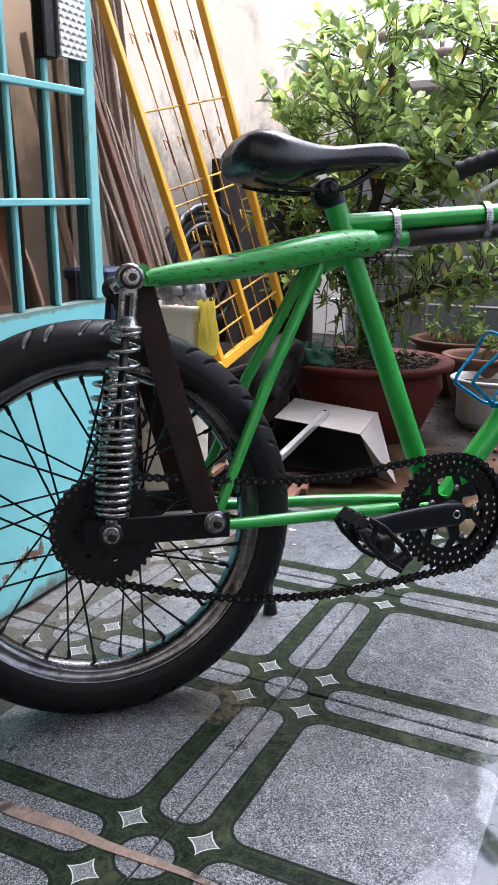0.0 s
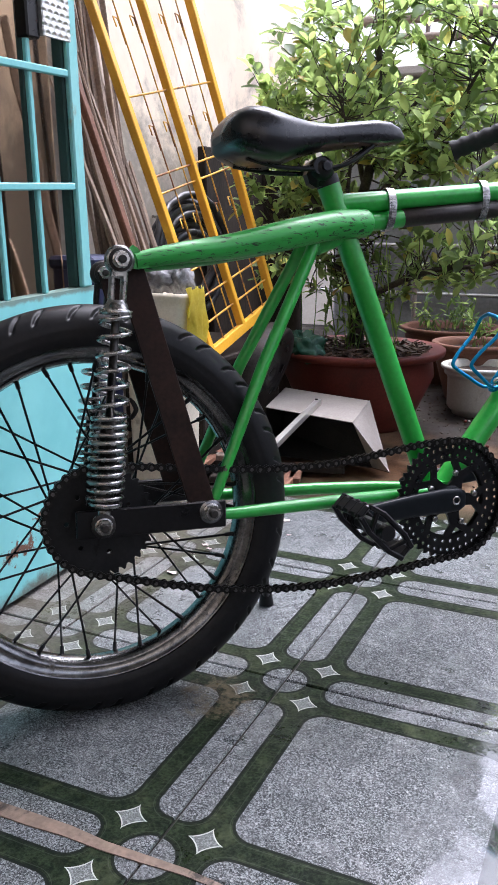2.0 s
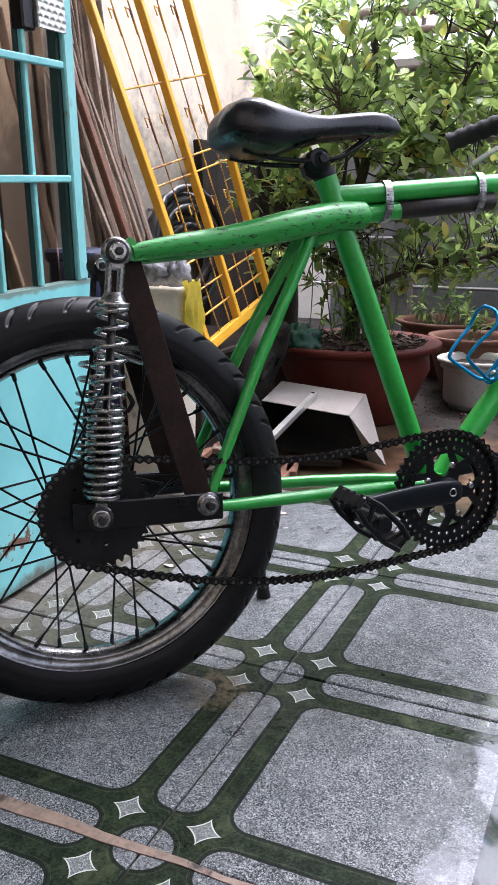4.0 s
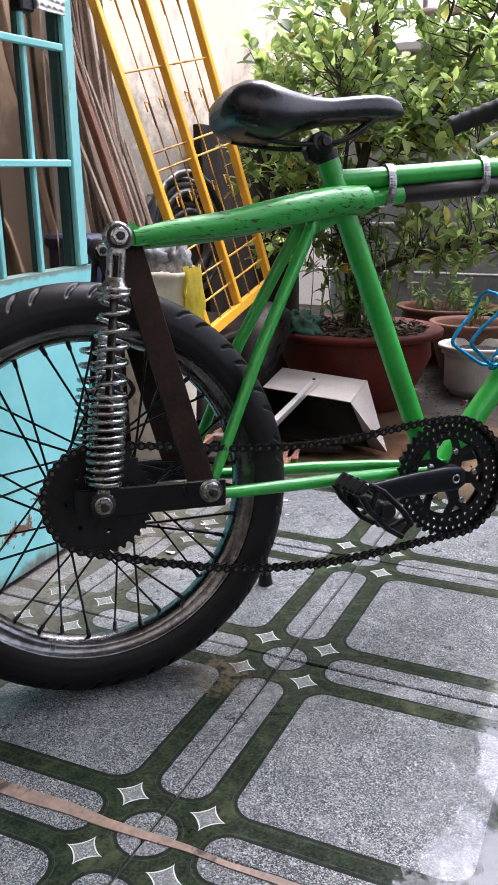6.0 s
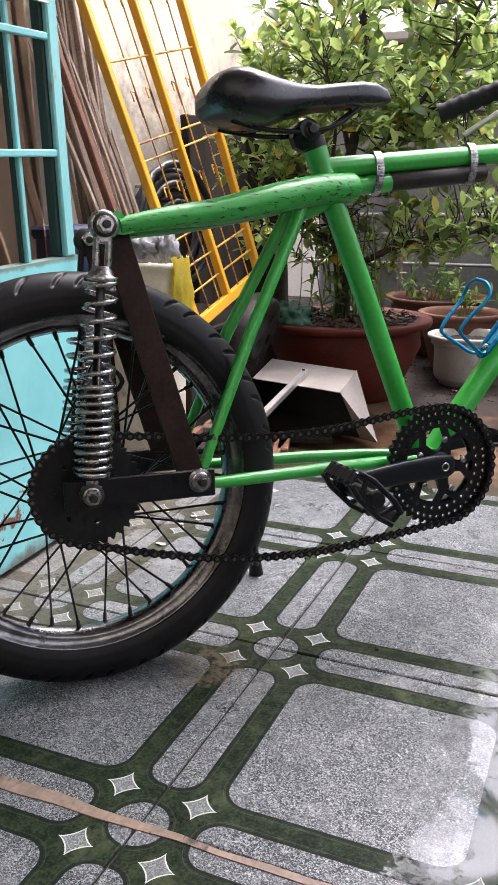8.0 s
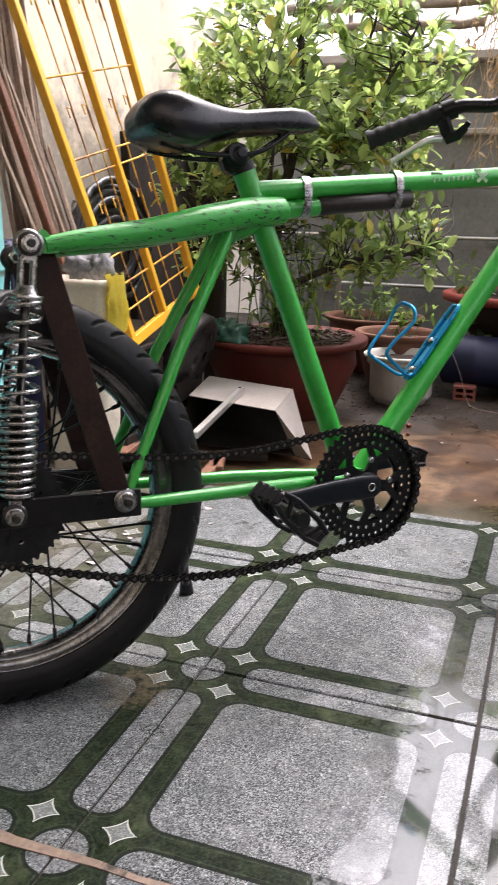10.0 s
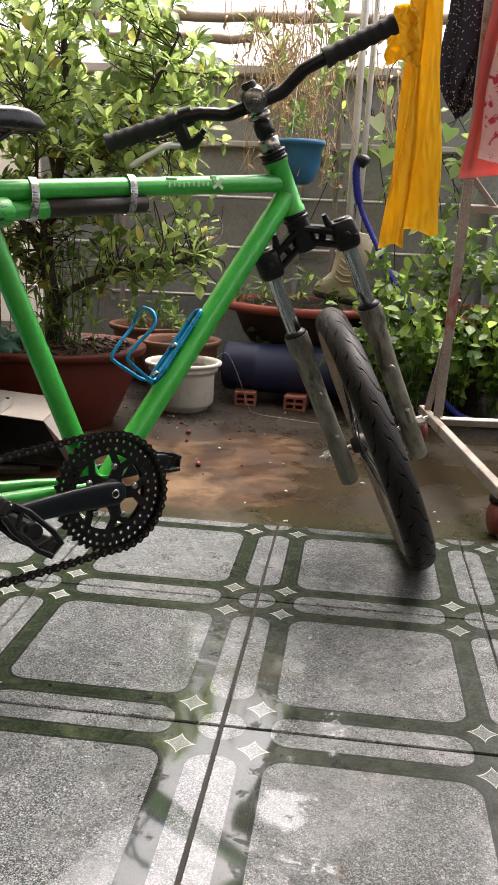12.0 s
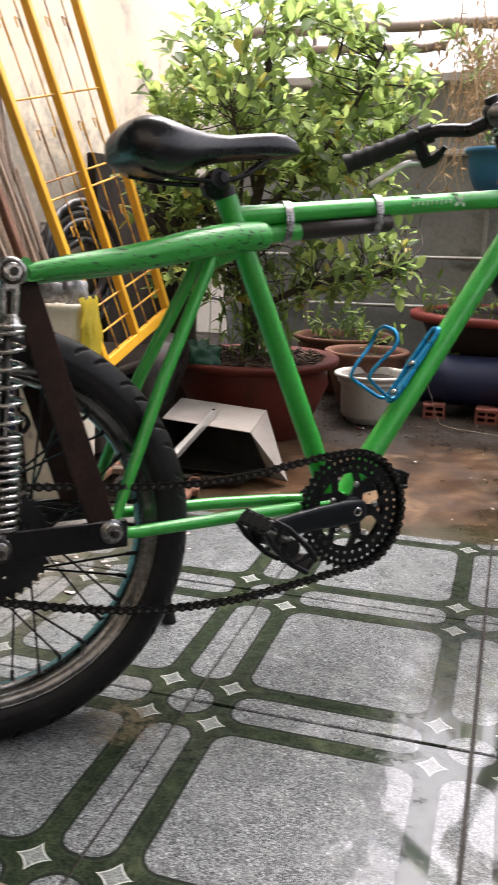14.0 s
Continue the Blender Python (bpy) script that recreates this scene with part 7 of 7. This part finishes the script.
def heart_leaf(m, at, L, face, roll):
    """One broad heart-shaped leaf hanging point down."""
    z = Vector(face).normalized()
    x = Matrix.Rotation(roll, 3, z) @ (Vector((0, 0, -1)) - z * Vector((0, 0, -1)).dot(z)).normalized()
    y = z.cross(x)
    rows = ((-0.14, 0.42), (0.05, 0.52), (0.3, 0.49), (0.6, 0.33), (0.85, 0.13), (1.0, 0.01))
    v = []
    for i, (f, w) in enumerate(rows):
        c = Vector(at) + z * (-0.12 * L * f * f)
        mid = c + x * L * (f if i else 0.0)
        v += [c + x * L * f - y * w * L + z * w * L * 0.2, mid, c + x * L * f + y * w * L + z * w * L * 0.2]
    m.add(v, [q for i in range(5) for q in ([i * 3, i * 3 + 1, i * 3 + 4, i * 3 + 3], [i * 3 + 1, i * 3 + 2, i * 3 + 5, i * 3 + 4])])


vine = thing("heart_leaf_vine", "climbing vine with broad heart-shaped leaves by the poles", "vine")
rng = random.Random(77)
hm, sm = Mesh(), Mesh()
for x, z, L in ((0.595, 1.19, 0.075), (0.532, 1.26, 0.07), (0.56, 1.08, 0.09), (0.63, 0.97, 0.095), (0.331, 1.14, 0.075), (0.4, 0.93, 0.06), (0.86, 1.05, 0.08), (0.897, 0.93, 0.07), (0.47, 1.32, 0.06), (0.66, 1.3, 0.06), (0.8, 0.82, 0.075), (0.76, 1.12, 0.06), (0.5, 0.8, 0.06), (0.93, 1.16, 0.07), (0.28, 1.27, 0.055), (0.7, 0.72, 0.07)):
    y = 2.62 + rng.uniform(-0.06, 0.06)
    p = Vector((x, y, z))
    heart_leaf(hm, p, L * 0.85, (rng.uniform(-0.5, 0.5), -1, rng.uniform(0.2, 0.9)), rng.uniform(-0.5, 0.5))
    sm.tube(curve([p, p + Vector((rng.uniform(-0.02, 0.02), 0.03, 0.03)), p + Vector((rng.uniform(-0.06, 0.06), 0.06, -0.04)), p + Vector((rng.uniform(-0.1, 0.1), 0.08, -0.25))], 5), 0.0022, 5, caps=False)
tagged(part("leaf_mass", hm, HEART_LEAF, vine), kind="stuff")
tagged(part("stem_mass", sm, BARK, vine), kind="stuff")
single("aluminium_pole", Mesh().tube([(0.485, 2.42, -0.012), (0.49, 2.4, 0.7), (0.5, 2.38, 1.7)], 0.0145, 16), ALU, "bare aluminium pole leaning by the wall", "pole")
single("aluminium_pole", Mesh().tube([(0.52, 2.45, -0.012), (0.525, 2.43, 0.7), (0.545, 2.4, 1.7)], 0.011, 16), ALU, "bare aluminium pole leaning by the wall", "pole")
hose = thing("garden_hose", "blue braided garden hose hanging from the pole", "hose")
hp = curve([(0.528, 2.33, 0.892), (0.512, 2.33, 0.9), (0.505, 2.33, 0.875), (0.506, 2.33, 0.84), (0.511, 2.33, 0.8), (0.522, 2.34, 0.755), (0.543, 2.34, 0.7), (0.602, 2.32, 0.589), (0.668, 2.3, 0.472), (0.762, 2.25, 0.322), (0.816, 2.22, 0.212), (0.88, 2.1, 0.06), (1.0, 2.0, 0.005), (1.3, 1.98, 0.002)], 18)
part("tube", Mesh().tube(hp, [(0.0125 if i < 96 else 0.0085) + 0.0036 * (i % 2) for i in range(len(hp))], 10), BLUE_HOSE, hose)
part("nozzle", Mesh().tube([(0.506, 2.33, 0.9), (0.516, 2.327, 0.901), (0.53, 2.322, 0.895), (0.543, 2.32, 0.886)], [0.015, 0.019, 0.024, 0.022], 14), BLACK_PLASTIC, hose)

# ---- clothes rack on castors, with washing ----
airer = thing("clothes_rack", "rusty steel clothes rack on red castors", "clothes rack")


def square_tube(p, q, w=0.022, mt=RACK_STEEL, name="tube"):
    return part(name, flat_bar(p, q, w, w, (0.13, -0.2, 0.97) if abs((Vector(q) - Vector(p)).normalized().z) < 0.9 else (0, 1, 0)), mt, airer)


square_tube((0.775, 1.74, 0.095), (0.892, 0.86, 0.095), 0.026, BASE_STEEL, "base_bar")
square_tube((1.66, 1.84, 0.095), (1.78, 0.96, 0.095), 0.026, BASE_STEEL, "base_bar")
square_tube((0.815, 1.58, 0.095), (1.71, 1.66, 0.095), 0.022, BASE_STEEL, "brace")
square_tube((0.812, 1.6, 0.1), (0.835, 1.6, 0.8), 0.027, RACK_STEEL, "upright")
square_tube((0.835, 1.6, 0.79), (0.845, 1.6, 1.62), 0.024, RACK_STEEL, "upright")
square_tube((0.785, 1.68, 0.1), (0.84, 1.61, 0.46), 0.02, RACK_STEEL, "strut")
square_tube((1.71, 1.66, 0.1), (1.72, 1.66, 1.62), 0.026, RACK_STEEL, "upright")
square_tube((0.826, 1.6, 0.722), (1.72, 1.66, 0.71), 0.022, BAMBOO, "cross_bar")
square_tube((0.84, 1.6, 0.815), (0.93, 1.61, 0.712), 0.016, RACK_STEEL, "strut")
square_tube((0.5, 1.4, 1.6), (1.75, 1.46, 1.6), 0.02, RACK_STEEL, "top_bar")
square_tube((0.845, 1.62, 1.6), (0.84, 1.35, 1.6), 0.02, RACK_STEEL, "top_arm")
square_tube((1.72, 1.68, 1.6), (1.72, 1.4, 1.6), 0.02, RACK_STEEL, "top_arm")
for x, y in ((0.888, 0.885), (0.778, 1.715), (1.775, 0.985), (1.663, 1.815)):
    wheel_c = part("castor", Mesh().disc((x, y, 0.028), (0.98, 0.13, 0), 0.039, 0.026, 28, 0.3), CASTOR_RED, airer, "red plastic castor wheel")
    part("castor_fork", Mesh().box((x, y, 0.075), (0.036, 0.03, 0.022), bevel=0.006).tube([(x, y, 0.08), (x, y, 0.095)], 0.008, 10), BLACK, wheel_c)


def cloth(outline, y, depth, folds, seed, rows=30, cols=26, extra=0.0, rough_cloth=1.0):
    """A hanging cloth: outline(f) gives the left and right edge and the height at f from top to bottom."""
    r = random.Random(seed)
    ph = [r.uniform(0, 6) for _ in range(4)]
    front, back = [], []
    for i in range(rows + 1):
        f = i / rows
        x0, x1, z = outline(f)
        for q in range(cols + 1):
            g = q / cols
            wave = depth * (0.3 + 0.7 * f) * (math.sin(g * folds * 2 * math.pi + ph[0] + 0.8 * math.sin(f * 5 + ph[1])) + 0.5 * math.sin(g * folds * 4.3 * math.pi + ph[2] + f * 3))
            crease = rough_cloth * 0.006 * noise.noise((g * 4 + f * 7 + seed, f * 13 - g * 3, seed * 1.7)) + rough_cloth * 0.0045 * abs(noise.noise((g * 7 + f * 9, f * 20 + seed, 2.0))) - 0.004 * (rough_cloth - 1) * abs(noise.noise((g * 5 + f * 30, f * 34 + g * 4, seed * 3.1)))
            front.append(Vector((x0 + (x1 - x0) * g + 0.004 * math.sin(f * 16 + g * 7 + ph[3]), y + wave + crease + extra * f, z + 0.008 * math.sin(g * 5 + ph[1]) * f)))
    n = len(front)
    back = [p + Vector((0, 0.004, 0)) for p in front]
    c = cols + 1
    faces = []
    for i in range(rows):
        for q in range(cols):
            a = i * c + q
            faces.append([a, a + c, a + c + 1, a + 1])
            faces.append([n + a, n + a + 1, n + a + c + 1, n + a + c])
    for i in range(rows):
        for a in (i * c, i * c + cols):
            faces.append([a, a + c, n + a + c, n + a])
    for q in range(cols):
        a = rows * c + q
        faces.append([a, a + 1, n + a + 1, n + a])
    return Mesh().add(front + back, faces)


trousers = thing("trousers", "mustard yellow cotton trousers hung up to dry", "trousers")
lerp = lambda a, b, f: a + (b - a) * f
part("leg", cloth(lambda f: (0.6 + 0.024 * min(1, f / 0.5) - 0.033 * max(0, (f - 0.5) / 0.5) ** 1.2, 0.652 + 0.016 * min(1, f / 0.6) - 0.012 * max(0, f - 0.6) / 0.4, 1.6 - 0.99 * f), 1.395, 0.006, 1.2, 1, 90, 44, 0.0, 2.0), YELLOW_CLOTH, trousers)
part("leg", cloth(lambda f: (0.643 + 0.006 * f, 0.675 + 0.075 * f, 1.6 - 0.95 * f), 1.42, 0.004, 0.9, 4, 90, 44, 0.0, 1.5), YELLOW_CLOTH, trousers)
part("turned_hem", cloth(lambda f: (0.59 - 0.022 * min(1, 3 * f) + 0.002 * f, 0.64 + 0.02 * f, 1.205 - 0.14 * f), 1.368, 0.009, 1.3, 8, 34, 40, 0.0, 2.4), YELLOW_CLOTH, trousers)
blouse = single("dark_blouse", cloth(lambda f: (0.765 - 0.034 * min(1, f / 0.7) + 0.062 * max(0, (f - 0.84) / 0.16) ** 1.5, 0.95 - 0.145 * max(0, (f - 0.72) / 0.28), 1.6 - 0.625 * f), 1.68, 0.011, 3.2, 5, 26, 24), NAVY_CLOTH, "navy blouse with small white spots hung up to dry", "blouse")
rng = random.Random(3)
spots = Mesh()
bv = blouse.data.vertices
for i in range(900):
    v = bv[rng.randint(0, 26 * 25 - 1)]
    if v.co.z < 1.34:
        spots.disc(v.co + Vector((rng.uniform(-0.004, 0.004), -0.0022, rng.uniform(-0.01, 0.01))), (0, 1, 0), 0.0014, 0.002, 7)
part("spots", spots, WHITE_POT, blouse)
blouse.children[0]["kind"] = "stuff"
pink = single("pink_dress", cloth(lambda f: (lerp(0.878, 0.806, f), lerp(1.0, 1.04, f), 1.6 - 0.79 * f), 1.575, 0.01, 1.6, 6), PINK_CLOTH, "salmon pink dress hung up to dry", "dress")
single("floral_shirt", cloth(lambda f: (lerp(0.9, 0.842, f), lerp(1.0, 1.03, f), 1.6 - 0.75 * f), 1.545, 0.008, 1.4, 9), FLORAL_CLOTH, "pale shirt with red flowers hung up to dry", "shirt")

# ---- bits fallen on the yard ----
rng = random.Random(41)
for x, y, rr in ((0.03, 1.62, 0.011), (0.045, 1.52, 0.008), (0.13, 1.26, 0.012), (-0.02, 1.75, 0.009), (-0.08, 1.83, 0.008)):
    single("fallen_fruit", lump((x, y, rr * 0.6 - 0.012), (rr * 0.75, rr * 0.75, rr * 0.68), x * 30, 0.2, 10), FRUIT, "small red fallen fruit on the wet concrete", "fruit", "fallen fruit")
litter = Mesh()
for i in range(1300):
    x, y = rng.uniform(-0.75, 0.75), 1.9 + rng.gauss(0, 0.3)
    if y > 2.6 or y < 0.95 or (y < 1.72 and rng.random() < 0.88):
        continue
    s = rng.uniform(0.002, 0.006)
    litter.box((x, y, -0.011 + s * 0.3), (s * rng.uniform(0.8, 2), s, s * 0.5), Matrix.Rotation(rng.uniform(0, 3), 4, "Z") @ Matrix.Rotation(rng.uniform(-0.4, 0.4), 4, "X"))
single("leaf_litter", litter, MULCH, "dry crumbs, twigs and litter on the ground", "litter", kind="stuff")
pale = Mesh()
for i in range(34):
    x, y = rng.uniform(-0.4, 0.4), 1.75 + rng.gauss(0, 0.22)
    if i < 24:
        x, y = rng.uniform(-0.6, 0.8), rng.uniform(0.85, 1.95)
    s = rng.uniform(0.002, 0.006)
    pale.box((x, y, -0.0115 + s * 0.3), (s * rng.uniform(1, 2.5), s, s * 0.6), Matrix.Rotation(rng.uniform(0, 3), 4, "Z"))
single("pale_crumbs", pale, WHITE_POT, "pale crumbs scattered on the concrete", "litter", kind="stuff")

single("dry_stem", Mesh().tube(curve([(0.05, 1.99, 0.18), (0.09, 2.0, 0.2), (0.13, 2.02, 0.12), (0.165, 2.05, 0.01), (0.2, 1.985, -0.009), (0.325, 1.925, -0.0095), (0.447, 1.88, -0.009)], 6), 0.0013, 6), BAMBOO, "long pale dry stem drooping from the pot onto the ground", "stem")
rng = random.Random(8)
for x, y, size in ((-0.347, 0.272, 0.012), (-0.355, 0.426, 0.008), (-0.338, 0.41, 0.006), (-0.257, 0.638, 0.012), (-0.217, 0.553, 0.008), (-0.359, 0.377, 0.006), (-0.443, 0.387, 0.007), (-0.419, 0.427, 0.006)):
    n_seg = 7
    edge = [(size * rng.uniform(0.6, 1.2) * math.cos(2 * math.pi * q / n_seg), size * 0.7 * rng.uniform(0.6, 1.2) * math.sin(2 * math.pi * q / n_seg)) for q in range(n_seg)]
    v = [(x + a, y + b, 0.0012 + 0.0035 * rng.random()) for a, b in edge]
    v = [(x, y, 0.003)] + v + [(x, y, 0.0022)] + [(a, b, c - 0.0008) for a, b, c in v]
    f = [[0, q + 1, (q + 1) % n_seg + 1] for q in range(n_seg)] + [[n_seg + 1, n_seg + 2 + (q + 1) % n_seg, n_seg + 2 + q] for q in range(n_seg)] + [[q + 1, n_seg + 2 + q, n_seg + 2 + (q + 1) % n_seg, (q + 1) % n_seg + 1] for q in range(n_seg)]
    single("paper_scrap", Mesh().add(v, f, False), PAPER_PALE, "torn pale pinkish scrap of paper on the tiles", "paper", "paper scraps on the tiles")

# ---- floor tiles ----
floor = thing("floor", "patterned grey and green patio tiles, wet in places", "floor", kind="structure")
part("grout_bed", Mesh().box((1.0, -1.06, -0.0105), (4.3, 3.72, 0.013)), GROUT, floor)
half_t, gap, bev = 0.2, 0.0017, 0.0018
tm = Mesh()
k = half_t - gap
tm.rings([[(x * k, y * k, -0.009) for x, y in ((1, 1), (-1, 1), (-1, -1), (1, -1))], [(x * k, y * k, -bev) for x, y in ((1, 1), (-1, 1), (-1, -1), (1, -1))], [(x * (k - bev), y * (k - bev), 0.0) for x, y in ((1, 1), (-1, 1), (-1, -1), (1, -1))]], smooth=False)
tile_data = tm.data("tile", TILE)
rng = random.Random(5)
for i in range(-3, 8):
    for j in range(-7, 2):
        ob = new("tile", tile_data)
        ob.parent = floor
        ob.matrix_basis = Matrix.Translation((i * 0.4 + 0.2, j * 0.4 + 0.2, rng.uniform(-0.0006, 0.0006))) @ Matrix.Rotation(rng.uniform(-0.0012, 0.0012), 4, "X") @ Matrix.Rotation(rng.choice((0, 1, 2, 3)) * math.pi / 2 + rng.uniform(-0.001, 0.001), 4, "Z")
strip = Mesh()
xs = [-1.05 + 0.05 * q for q in range(46)]
wide = [0.0045 + 0.0055 * min(1.0, max(0.0, (0.06 - x) / 0.2)) for x in xs]
top = [(x, -0.404 + w + 0.0045 * noise.noise((x * 14, 0, 0)), 0.0014) for x, w in zip(xs, wide)]
bot = [(x, -0.404 - w + 0.0045 * noise.noise((x * 14, 5, 0)), 0.0014) for x, w in zip(xs, wide)]
strip.add(top + bot + [(x, y, -0.004) for x, y, _ in top] + [(x, y, -0.004) for x, y, _ in bot], [[q, q + 46, q + 47, q + 1] for q in range(45)] + [[q, q + 1, q + 93, q + 92] for q in range(45)] + [[q + 46, q + 138, q + 139, q + 47] for q in range(45)], False)
joint = Mesh().box((0.4, -0.25, 0.0004), (0.0052, 2.1, 0.0016))
part("open_joint", joint, GROUT, floor, "wide dark joint between tiles")
part("cement_seam", strip, CEMENT, floor, "brown cement seam between tiles")
